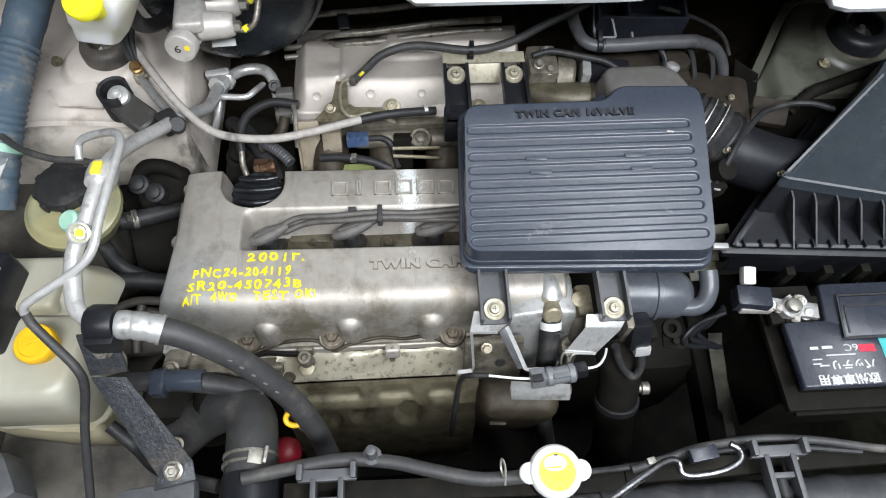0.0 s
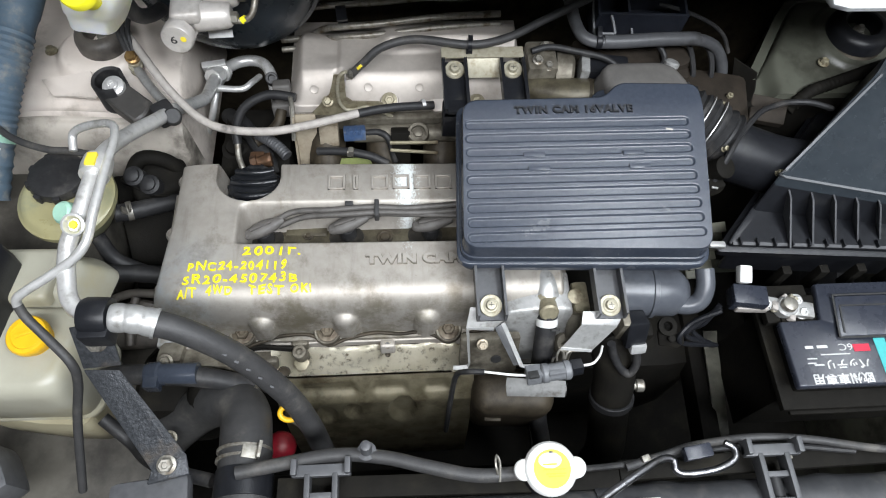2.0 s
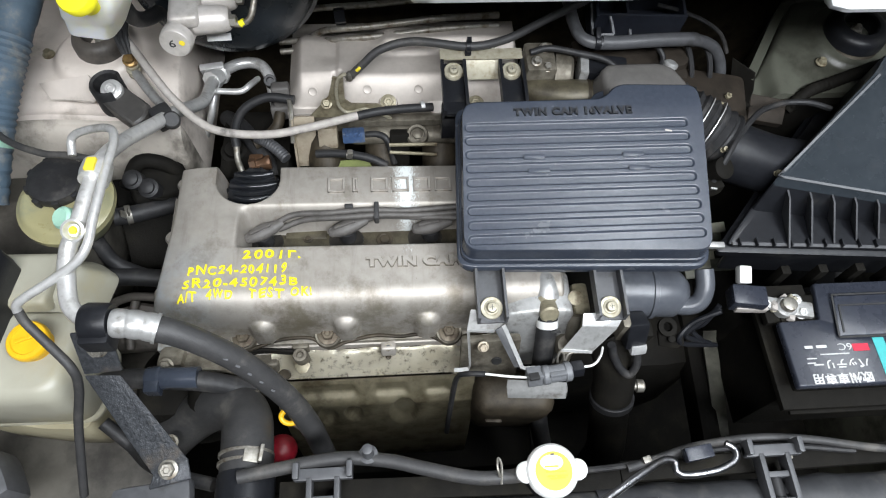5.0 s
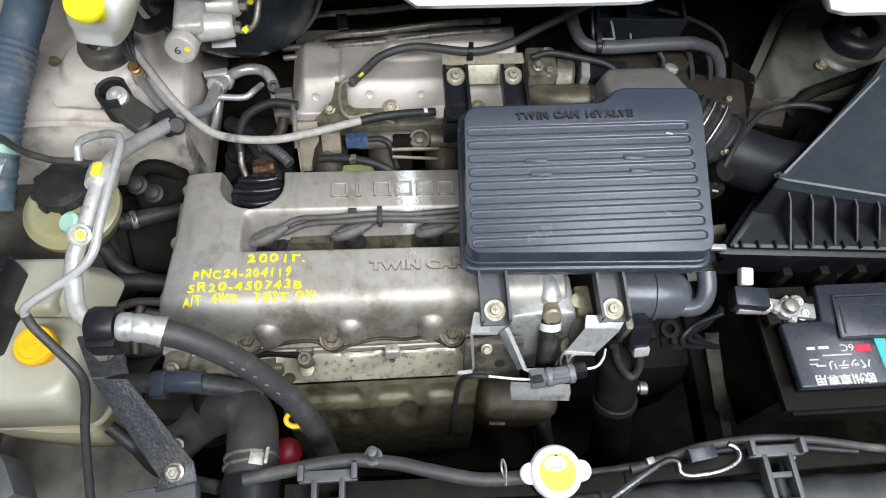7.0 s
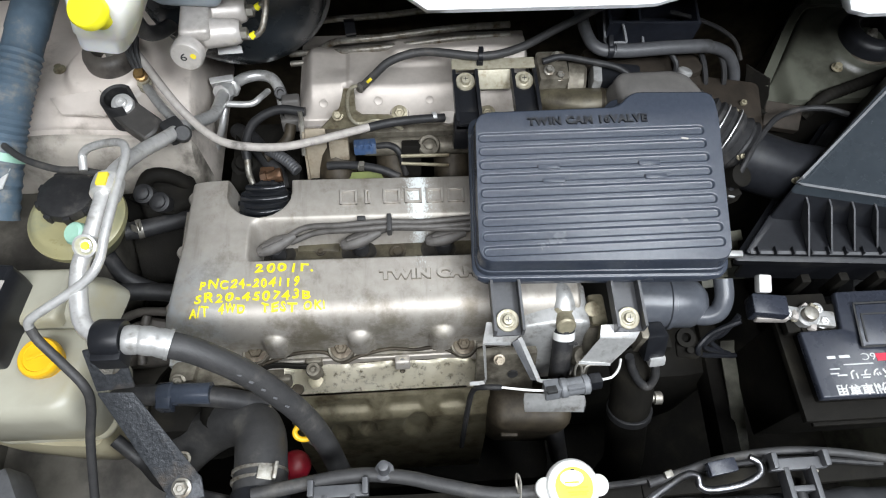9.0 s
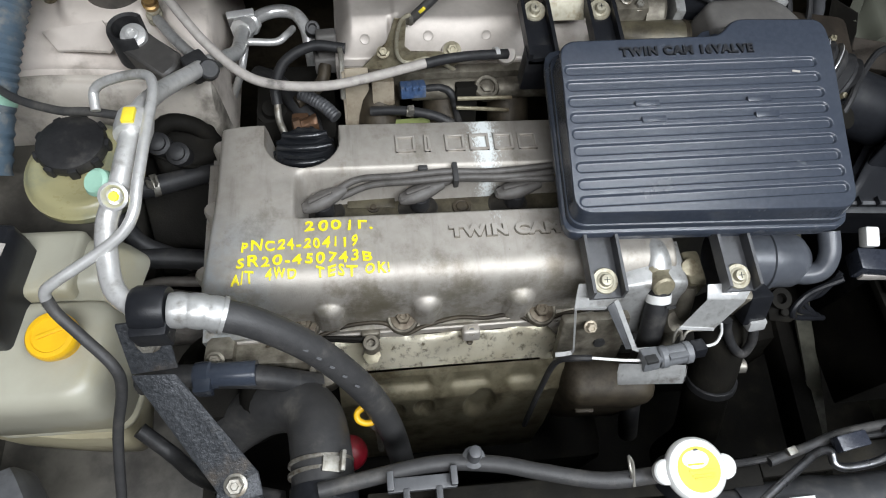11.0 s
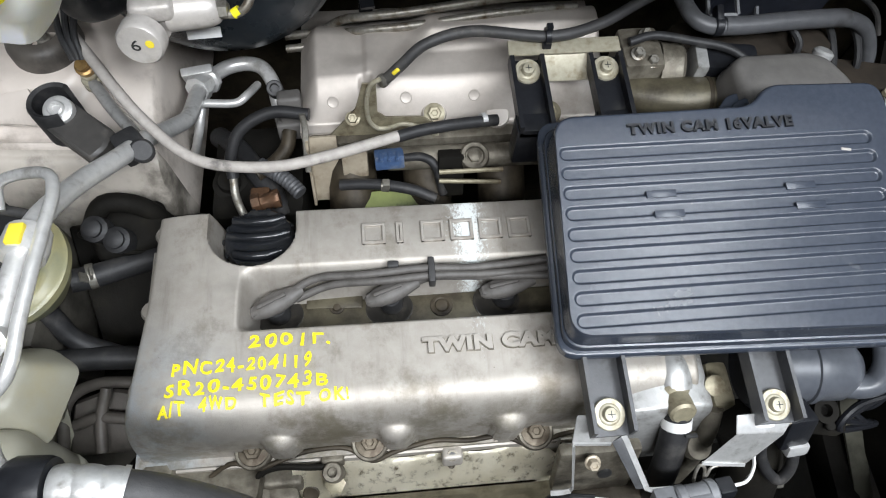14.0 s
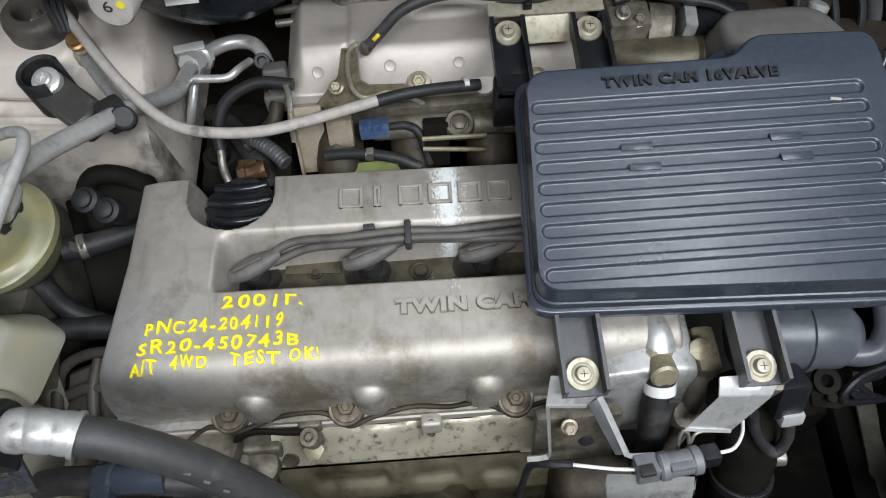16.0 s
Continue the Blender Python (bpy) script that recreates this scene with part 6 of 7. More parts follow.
lathe(bm, (0.225, 0.338, 0.838), (1, -0.09, 0), [(0, 0.034), (0.004, 0.038), (0.012, 0.038), (0.014, 0.032), (0.050, 0.0315), (0.051, 0.0335), (0.056, 0.0335), (0.057, 0.031), (0.082, 0.030), (0.090, 0.026), (0.098, 0.018), (0.100, 0.010)], 40)
part("cap", bm, DIST_GREY, dist)
bm = nb()
tube(bm, [(0.300, 0.315, 0.84), (0.318, 0.310, 0.843), (0.332, 0.312, 0.850), (0.338, 0.325, 0.862), (0.338, 0.345, 0.872)], 0.011, 14, 5)
part("elbow", bm, DIST_GREY, dist)
bm = nb()
rbox(bm, (0.236, 0.305, 0.835), (0.010, 0.05, 0.05), 0.003)
part("flange", bm, CAST_DARK, dist)
bm = nb()
rbox(bm, (0.26, 0.30, 0.80), (0.05, 0.03, 0.02), 0.004)
lathe(bm, (0.306, 0.30, 0.80), (0, -0.3, 1), [(0, 0.012), (0.006, 0.012), (0.006, 0.006), (0.0, 0.005)], 18)
part("base", bm, DARK, dist)

bm = nb()
prism(bm, [(0.298, 0.299, 0.790), (0.312, 0.298, 0.795), (0.328, 0.289, 0.795), (0.331, 0.281, 0.785), (0.323, 0.278, 0.780), (0.300, 0.282, 0.780)], (0, 0.002, -0.004), 0.001)
lathe(bm, (0.313, 0.287, 0.790), (0, -0.2, 1), [(0, 0.005), (0.003, 0.005), (0.004, 0.004)], 10)
single("gearbox_tab", bm, DARK, "dim brown steel tab below the distributor", "bracket")

# zinc brackets below the front feet
brkt = thing("sensor_bracket", (0.10, 0.27, 0.83), "pale zinc-plated bent steel sensor bracket", "bracket")
bm = nb()
prism(bm, [(0.0494, 0.2953, 0.8985), (0.088, 0.291, 0.8985), (0.0863, 0.2816, 0.890), (0.0759, 0.2746, 0.886), (0.0447, 0.2768, 0.886)], (0, -0.001, -0.002), 0.0006)
part("plate", bm, CRIMP, brkt)
bm = nb()
strap(bm, [(0.0450, 0.2757, 0.884), (0.060, 0.2745, 0.884), (0.0755, 0.2735, 0.884)], 0.004, 0.0014, (0, 0.2, 1))
part("front_lip", bm, WHITE_STEEL, brkt, "folded edge painted bright as if lit")
bm = nb()
strap(bm, [(0.0460, 0.2748, 0.885), (0.0472, 0.2690, 0.874), (0.0493, 0.2481, 0.842), (0.0470, 0.2462, 0.8390), (0.0400, 0.2455, 0.8385), (0.0310, 0.2457, 0.838)], 0.0045, 0.0016, (0.1, 0.75, 0.6))
part("leg", bm, CRIMP, brkt)
bm = nb()
prism(bm, [(0.0762, 0.2742, 0.885), (0.0850, 0.2778, 0.888), (0.1068, 0.2412, 0.850), (0.0985, 0.2414, 0.850)], (0.0008, 0.0015, -0.001), 0.0004)
part("leg", bm, GREY_MID, brkt, "shaded inner leg")
bm = nb()
strap(bm, [(0.0855, 0.2785, 0.8885), (0.0885, 0.2745, 0.884), (0.1075, 0.2412, 0.8505), (0.112, 0.2398, 0.8500), (0.126, 0.2395, 0.851)], 0.0045, 0.0015, (0.3, 0.6, 0.7))
part("leg_edge", bm, WHITE_STEEL, brkt, "folded edge painted bright as if lit")
bolt(brkt, (0.064, 0.264, 0.862), (0, -0.6, 0.8), 0.005, 0.0065, TAN)
bm = nb()
rbox(bm, (0.075, 0.266, 0.822), (0.07, 0.012, 0.07), 0.004, (-18, 0, 0))
backing = part("backing", bm, CAST_DARK, engine, "grimy flange behind the sensor bracket")
bm = nb()
lathe(bm, (0.083, 0.2585, 0.823), (0, -0.95, 0.31), [(-0.002, 0.0062), (0.0008, 0.0062), (0.001, 0.0055)], 20)
part("bore", bm, PRINT_DARK, backing)
arm = thing("support_arm", (0.19, 0.27, 0.84), "white-lit pale zinc support arm", "bracket")
bm = nb()
prism(bm, [(0.1716, 0.2714, 0.8955), (0.1745, 0.2850, 0.8985), (0.2220, 0.2850, 0.8985), (0.2190, 0.2790, 0.896), (0.2131, 0.2703, 0.890)], (0, -0.001, -0.002), 0.0006)
part("plate", bm, WHITE_STEEL, arm)
bm = nb()
prism(bm, [(0.1716, 0.2710, 0.8950), (0.2131, 0.2700, 0.8890), (0.1875, 0.2524, 0.861), (0.1532, 0.2563, 0.861)], (0.0005, -0.001, -0.0015), 0.0005)
part("web", bm, CRIMP, arm, "sloping web, greyed for shade")
bm = nb()
strap(bm, [(0.1528, 0.2556, 0.8615), (0.170, 0.2535, 0.8612), (0.1878, 0.2516, 0.861)], 0.003, 0.0014, (0, 0.6, 0.8))
part("web_edge", bm, WHITE_STEEL, arm, "folded edge painted bright as if lit")
bm = nb()
tube(bm, [(0.1502, 0.2440, 0.842), (0.1494, 0.2505, 0.854), (0.1520, 0.2545, 0.860), (0.1560, 0.2520, 0.857), (0.1580, 0.2450, 0.846), (0.1590, 0.2480, 0.852), (0.1640, 0.2530, 0.858), (0.1853, 0.2535, 0.858), (0.196, 0.260, 0.866)], 0.0014, 8, 5)
part("wire_loop", bm, STEEL, arm)

plug2 = thing("sensor_plug", (0.136, 0.231, 0.83), "grey plastic sensor plug on a pale bracket", "connector")
bm = nb()
lathe(bm, (0.129, 0.2308, 0.849), (1, 0.1, 0.03), [(0, 0.0095), (0.002, 0.0112), (0.008, 0.0112), (0.009, 0.0100), (0.026, 0.0100), (0.027, 0.0112), (0.033, 0.0112), (0.035, 0.0085)], 20)
part("body", bm, PLUG_GREY, plug2)
bm = nb()
rbox(bm, (0.146, 0.2285, 0.8595), (0.020, 0.006, 0.004), 0.001, (-20, 0, 6))
part("rib", bm, PLUG_GREY, plug2)
bm = nb()
rbox(bm, (0.121, 0.2305, 0.848), (0.018, 0.017, 0.017), 0.002, (-20, 0, 6))
part("latch_end", bm, PLUG_GREY, plug2)
bm = nb()
rbox(bm, (0.119, 0.2275, 0.857), (0.012, 0.009, 0.004), 0.001, (-20, 0, 6))
part("latch", bm, PRINT_DARK, plug2)
bm = nb()
rbox(bm, (0.170, 0.236, 0.852), (0.014, 0.014, 0.014), 0.002, (-20, 0, 6))
part("seal_end", bm, BLACK_PLASTIC, plug2)
bm = nb()
prism(bm, [(0.089, 0.2235, 0.838), (0.158, 0.2165, 0.838), (0.159, 0.208, 0.826), (0.090, 0.2125, 0.826)], (0, 0.006, 0.010), 0.0012)
part("plate", bm, CRIMP, plug2, "pale steel plate")
hose("plug_lead", [(0.113, 0.2305, 0.846), (0.095, 0.2325, 0.845), (0.066, 0.238, 0.842)], 0.0015, CAP_WHITE, "thin white sensor lead", "cable", 8)
hose("plug_lead", [(0.066, 0.238, 0.842), (0.048, 0.241, 0.836), (0.036, 0.244, 0.815), (0.032, 0.236, 0.76), (0.028, 0.216, 0.65)], 0.0034, RUBBER, "black sleeve of the sensor lead down the shield", "cable", 8)
hose("plug_lead", [(0.176, 0.237, 0.853), (0.190, 0.240, 0.852), (0.200, 0.250, 0.850), (0.206, 0.262, 0.845)], 0.0015, CAP_WHITE, "thin white sensor lead", "cable", 8)
bm = nb()
rbox(bm, (0.250, 0.284, 0.838), (0.026, 0.026, 0.040), 0.004, (-25, 0, 4))
plug3 = single("distributor_plug", bm, BLACK_PLASTIC, "black distributor plug with pale seal", "connector")
bm = nb()
rbox(bm, (0.255, 0.2675, 0.823), (0.020, 0.014, 0.014), 0.003, (-25, 0, 4))
part("seal", bm, WHITE_STEEL, plug3, "pale grey seal")
hose("plug_loom", [(0.255, 0.262, 0.818), (0.257, 0.252, 0.802), (0.250, 0.244, 0.790), (0.238, 0.250, 0.797), (0.228, 0.262, 0.812), (0.222, 0.27, 0.83)], 0.0052, RUBBER, "black loom curling below the distributor plug", "cable", 10)
low = hose("lower_hose", [(0.225, 0.30, 0.80), (0.240, 0.275, 0.775), (0.247, 0.255, 0.74), (0.249, 0.230, 0.69), (0.258, 0.19, 0.60), (0.26, 0.18, 0.5)], 0.027, DARK, "thick black lower coolant hose", "hose", 20)
bm = nb()
lathe(bm, (0.2485, 0.240, 0.713), (0.04, -0.44, -0.9), [(0, 0.0285), (0.001, 0.0295), (0.010, 0.0295), (0.011, 0.0285)], 24)
part("clamp", bm, RUBBER, low, "dull black hose clamp")
bm = nb()
lathe(bm, (0.272, 0.252, 0.708), (1, -0.05, 0.05), [(0, 0.006), (0.012, 0.006), (0.013, 0.009), (0.022, 0.009), (0.024, 0.006)], 14)
single("drain_tap", bm, STEEL, "small dull metal tap on the lower hose", "fitting")
bm = nb()
lathe(bm, (0.10, 0.29, 0.60), (0.05, -1, 0.3), [(0, 0.05), (0.03, 0.05), (0.04, 0.04), (0.05, 0.02)], 22)
part("pump_housing", bm, DARK, engine, "dark pump housing")
bm = nb()
strap(bm, [(0.4256, 0.340, 0.668), (0.4256, 0.328, 0.660), (0.431, 0.26, 0.632), (0.4350, 0.2036, 0.605), (0.436, 0.17, 0.59)], 0.020, 0.004, (1, 0, 0.1))
single("battery_stay", bm, PAINT_DIM, "dim grey-green battery tray stay", "bracket")

# ---- left side: air-conditioning lines ----
ac = thing("refrigerant_line", (-0.30, 0.45, 0.83), "bare aluminium air-conditioning pipe with black hose", "pipe")
bm = nb()
tube(bm, [(-0.296, 0.259, 0.985), (-0.318, 0.264, 0.985), (-0.336, 0.278, 0.986), (-0.344, 0.302, 0.988), (-0.346, 0.333, 0.995), (-0.336, 0.358, 1.006), (-0.332, 0.395, 1.008), (-0.331, 0.436, 1.0), (-0.327, 0.484, 0.970), (-0.311, 0.533, 0.938), (-0.302, 0.573, 0.910), (-0.292, 0.608, 0.880), (-0.285, 0.634, 0.862), (-0.286, 0.679, 0.842), (-0.282, 0.710, 0.828), (-0.264, 0.733, 0.822), (-0.243, 0.740, 0.820), (-0.2245, 0.735, 0.818), (-0.213, 0.718, 0.812), (-0.2086, 0.698, 0.800), (-0.207, 0.685, 0.770)], 0.0083, 18, 7)
part("pipe", bm, ALU, ac)
bm = nb()
lathe(bm, (-0.289, 0.690, 0.837), (0.25, 0.7, -0.3), [(0, 0.014), (0.006, 0.015), (0.010, 0.015), (0.012, 0.0125), (0.020, 0.0125), (0.022, 0.0155), (0.028, 0.0155), (0.030, 0.012)], 8)
rbox(bm, (-0.290, 0.716, 0.832), (0.034, 0.010, 0.028), 0.002, (20, 0, 10))
part("joint", bm, ALU, ac, "bright aluminium pipe joint")
bm = nb()
lathe(bm, (-0.336, 0.352, 1.004), (0.05, -0.55, 0.85), [(-0.006, 0.0095), (0.004, 0.010), (0.008, 0.0092), (0.009, 0.0112), (0.013, 0.0112), (0.014, 0.009), (0.011, 0.0065), (0.005, 0.006)], 20)
part("service_port", bm, ALU, ac, "open aluminium service port")
bm = nb()
lathe(bm, (-0.3358, 0.3455, 1.014), (0.05, -0.55, 0.85), [(-0.002, 0.0042), (0.0, 0.0035)], 8)
part("valve_core", bm, YELLOW_CAP, ac)
bm = nb()
lathe(bm, (-0.3525, 0.371, 0.992), (-0.35, -0.3, 0.9), [(-0.012, 0.009), (0.0, 0.0115), (0.010, 0.0115), (0.013, 0.009)], 18)
part("port_cap", bm, GREEN, ac, "mint green port cap")
bm = nb()
lathe(bm, (-0.331, 0.428, 1.003), (0.02, -0.95, 0.15), [(0, 0.0145), (0.012, 0.0155), (0.022, 0.0145)], 18)
part("pipe_block", bm, ALU, ac)
bm = nb()
rbox(bm, (-0.330, 0.418, 1.0195), (0.010, 0.016, 0.005), 0.0015, (-8, 0, 0))
part("tape", bm, LABEL_YELLOW, ac, "yellow tape mark")
bm = nb()
tube(bm, [(-0.268, 0.259, 0.979), (-0.234, 0.253, 0.962), (-0.193, 0.240, 0.922), (-0.157, 0.220, 0.862), (-0.137, 0.200, 0.80), (-0.125, 0.176, 0.72), (-0.12, 0.17, 0.62)], 0.0128, 20, 8)
ac_hose = part("hose", bm, DUSTY_RUBBER, ac, "thick dusty black refrigerant hose")
bm = nb()
tube(bm, [(-0.296, 0.2606, 0.9855), (-0.284, 0.2602, 0.984), (-0.272, 0.2592, 0.981), (-0.258, 0.2575, 0.9755)], 0.0138, 28, 14, lambda s: 0.93 + 0.085 * abs(math.sin(s * math.pi / 0.0135)) ** 0.6)
tube(bm, [(-0.2600, 0.2577, 0.9762), (-0.2570, 0.2572, 0.9750)], 0.0150, 28, 3)
part("crimp", bm, CRIMP, ac, "double-bulged aluminium crimp")
bm = nb()
lathe(bm, (-0.322, 0.263, 0.985), (1, -0.05, 0), [(0, 0.0165), (0.004, 0.0185), (0.022, 0.0185), (0.026, 0.017)], 22)
rbox(bm, (-0.309, 0.250, 0.978), (0.028, 0.022, 0.026), 0.004)
part("clamp", bm, BLACK_PLASTIC, ac, "black rubber-lined clamp")
random.seed(9)
for k in range(9):
    t = k / 9
    bm = nb()
    x, y, z = -0.238 + 0.085 * t, 0.2500 - 0.028 * t - 0.012 * t * t, 0.9755 - 0.055 * t - 0.042 * t * t
    rbox(bm, (x, y, z), (0.0045, 0.002, 0.0006), 0.0, (25, 34, -14))
    part("print_bar", bm, GREY_MID, ac_hose)
thin = hose("liquid_line", [(-0.388, 0.477, 0.955), (-0.389, 0.492, 0.962), (-0.381, 0.495, 0.970), (-0.362, 0.491, 0.982), (-0.339, 0.483, 0.995), (-0.325, 0.473, 1.003), (-0.319, 0.459, 1.007), (-0.317, 0.445, 1.010), (-0.317, 0.420, 1.013), (-0.317, 0.387, 1.016), (-0.318, 0.355, 1.016), (-0.320, 0.331, 1.012), (-0.330, 0.318, 1.004), (-0.352, 0.306, 0.994), (-0.380, 0.293, 0.984), (-0.392, 0.288, 0.977), (-0.395, 0.285, 0.970), (-0.395, 0.281, 0.962)], 0.0045, ALU, "thin bare aluminium refrigerant line", "pipe", 12)
bm = nb()
tube(bm, [(-0.395, 0.284, 0.968), (-0.390, 0.275, 0.958), (-0.374, 0.259, 0.944), (-0.354, 0.238, 0.928), (-0.357, 0.226, 0.900), (-0.379, 0.201, 0.840), (-0.397, 0.143, 0.760)], 0.0048, 12, 7)
part("sleeve", bm, DUSTY_RUBBER, thin, "dark grey sleeve")
# strap bracket, hammered black steel
hb = thing("hose_bracket", (-0.30, 0.20, 0.86), "black hammer-finish steel hose bracket", "bracket")
bm = nb()
rbox(bm, (-0.322, 0.246, 0.950), (0.036, 0.003, 0.048), 0.001, (-35, 0, 4))
part("upper_plate", bm, HAMMER, hb)
bolt(hb, (-0.319, 0.2475, 0.957), (0, -0.8, 0.6), 0.0075, 0.010, STEEL)
bm = nb()
prism(bm, [(-0.342, 0.232, 0.926), (-0.306, 0.230, 0.926), (-0.249, 0.156, 0.868), (-0.281, 0.140, 0.864)], (0, -0.002, -0.003), 0.0012)
part("strap", bm, HAMMER, hb)
bm = nb()
prism(bm, [(-0.283, 0.150, 0.8655), (-0.250, 0.158, 0.869), (-0.246, 0.138, 0.863), (-0.288, 0.130, 0.8605)], (0, -0.001, -0.003), 0.001)
part("foot", bm, HAMMER, hb, "rust-flecked steel foot")
bolt(hb, (-0.268, 0.147, 0.8675), (0, -0.3, 1), 0.0075, 0.010, STEEL)
bm = nb()
rbox(bm, (-0.285, 0.112, 0.848), (0.08, 0.05, 0.022), 0.008, (0, 0, 6))
part("seat", bm, GREY_MID, hb, "grey seat plate")

# ---- coolant hoses at the front left ----
up = hose("radiator_hose", [(-0.335, 0.215, 0.69), (-0.300, 0.228, 0.728), (-0.262, 0.236, 0.762), (-0.228, 0.230, 0.788), (-0.209, 0.210, 0.805), (-0.202, 0.178, 0.820), (-0.199, 0.140, 0.828), (-0.197, 0.10, 0.83)], 0.0285, DUSTY_RUBBER, "thick dusty black upper radiator hose", "hose", 24)
bm = nb()
for y in (0.1665, 0.1565):
    lathe(bm, (-0.2015, y, 0.823 + (0.166 - y) * 0.12), (0.02, -1, 0.12), [(0, 0.0290), (0.0005, 0.0300), (0.0035, 0.0300), (0.004, 0.0290)], 34)
rbox(bm, (-0.190, 0.1595, 0.852), (0.016, 0.014, 0.004), 0.001, (-6, 20, -8))
rbox(bm, (-0.180, 0.161, 0.852), (0.004, 0.018, 0.010), 0.001, (-6, 20, -8))
part("clamp", bm, STEEL, up, "double steel wire hose clamp")
bm = nb()
lathe(bm, (-0.199, 0.143, 0.826), (0.02, -1, 0.12), [(0, 0.0305), (0.010, 0.031), (0.03, 0.031)], 30)
part("cuff", bm, BLACK_PLASTIC, up)
by = hose("bypass_hose", [(-0.372, 0.257, 0.815), (-0.345, 0.257, 0.826), (-0.306, 0.254, 0.830), (-0.257, 0.251, 0.823), (-0.225, 0.248, 0.808), (-0.205, 0.247, 0.795)], 0.0118, RUBBER, "black rubber bypass hose with blue-black joint", "hose", 16)
bm = nb()
lathe(bm, (-0.318, 0.2548, 0.829), (1, -0.02, 0.02), [(0, 0.0135), (0.010, 0.0145), (0.014, 0.0145), (0.016, 0.0128), (0.058, 0.0126)], 18)
rbox(bm, (-0.309, 0.243, 0.832), (0.016, 0.014, 0.020), 0.002)
part("joint", bm, GREY_PLASTIC, by)
bm = nb()
tube(bm, [(-0.212, 0.240, 0.806), (-0.205, 0.237, 0.812), (-0.199, 0.240, 0.808), (-0.202, 0.246, 0.800)], 0.0022, 8, 5)
part("clip_ear", bm, STEEL, by)
bm = nb()
lathe(bm, (-0.255, 0.246, 0.778), (0, 0, 1), [(-0.04, 0.034), (0.0, 0.033), (0.008, 0.028), (0.012, 0.018)], 24)
rbox(bm, (-0.30, 0.262, 0.735), (0.11, 0.07, 0.06), 0.015)
single("thermostat_housing", bm, DARK, "dark oily thermostat housing", "housing")
bm = nb()
rbox(bm, (-0.262, 0.278, 0.800), (0.10, 0.030, 0.020), 0.006, (-20, 0, -3))
rbox(bm, (-0.300, 0.284, 0.806), (0.03, 0.034, 0.024), 0.006, (-20, 0, 0))
part("front_flange", bm, CAST_DARK, engine, "grimy aluminium flange at the cover's corner")
for p in ((-0.302, 0.272, 0.822), (-0.296, 0.262, 0.815), (-0.305, 0.197, 0.765)):
    bolt(engine, p, (0, -0.4, 1), 0.0065, 0.009, CAST_DARK)
for dz in (0.0, 0.006):
    hose("sensor_pipe", [(-0.218, 0.274, 0.788 + dz), (-0.213, 0.285, 0.803 + dz), (-0.196, 0.289, 0.808 + dz), (-0.170, 0.287, 0.806 + dz), (-0.156, 0.287, 0.803 + dz)], 0.0024, DARK, "thin dark sensor pipes along the head", "pipe", 8, group="sensor pipes")
bm = nb()
lathe(bm, (-0.226, 0.272, 0.735), (0, -0.1, 1), [(0, 0.017), (0.040, 0.016), (0.043, 0.018), (0.049, 0.018), (0.052, 0.014)], 24)
lathe(bm, (-0.200, 0.270, 0.735), (0, -0.1, 1), [(0, 0.015), (0.030, 0.014), (0.033, 0.0165), (0.046, 0.0165), (0.049, 0.012)], 24)
rbox(bm, (-0.211, 0.285, 0.780), (0.064, 0.022, 0.020), 0.005, (-12, 0, 0), 3)
part("thermostat_neck", bm, CAST_DARK, engine, "dull grey cast thermostat neck")
dip = thing("dipstick", (-0.157, 0.21, 0.70), "dipstick with yellow-orange ring handle", "dipstick")
bm = nb()
ring = [(-0.157 + 0.0105 * math.cos(a), 0.207 + 0.007 * math.sin(a), 0.817 + 0.004 * math.sin(a)) for a in [k * math.pi / 5 for k in range(11)]]
tube(bm, ring, 0.0032, 10, 4)
part("handle", bm, YELLOW, dip)
bm = nb()
tube(bm, [(-0.155, 0.203, 0.808), (-0.152, 0.202, 0.79), (-0.148, 0.205, 0.74), (-0.148, 0.208, 0.62)], 0.0038, 10, 4)
part("stem", bm, STEEL, dip)
bm = nb()
lathe(bm, (-0.181, 0.190, 0.725), (0.1, -0.3, 1), [(0, 0.018), (0.012, 0.019), (0.022, 0.016), (0.028, 0.008)], 22)
single("filter_cap", bm, RED, "dark red round plastic cap", "cap")
bm = nb()
lathe(bm, (-0.32, 0.30, 0.60), (0.1, -0.2, 1), [(0, 0.07), (0.10, 0.07), (0.12, 0.06), (0.125, 0.03)], 30)
single("alternator", bm, DARK, "dark alternator low beside the engine", "alternator")
hose("belt_hose", [(-0.39, 0.225, 0.76), (-0.36, 0.20, 0.74), (-0.33, 0.175, 0.76), (-0.29, 0.155, 0.79), (-0.24, 0.14, 0.80)], 0.008, RUBBER, "thin black hose low at the front", "hose", 10)

# ---- washer tank ----
tank = thing("washer_tank", (-0.44, 0.31, 0.68), "milky white plastic washer tank with yellow cap", "washer tank")
bm = nb()
loft(bm, [(-0.545, 0.318), (-0.388, 0.322), (-0.372, 0.388), (-0.402, 0.410), (-0.545, 0.412)],
     [(0.068, 0.690), (0.062, 0.70), (0.030, 0.770), (0.006, 0.815), (0.0, 0.822), (0.003, 0.832), (0.018, 0.862), (0.022, 0.868), (0.030, 0.870)], 0.010, 4)
part("body", bm, TANK, tank, smooth=50)
bm = nb()
loft(bm, [(-0.551, 0.236), (-0.467, 0.222), (-0.408, 0.218), (-0.410, 0.330), (-0.580, 0.346)], [(0.016, 0.640), (0.006, 0.650), (0.002, 0.690), (0.0, 0.728), (0.004, 0.742)], 0.014, 4)
part("lower_body", bm, TANK_LOW, tank, smooth=50)
bm = nb()
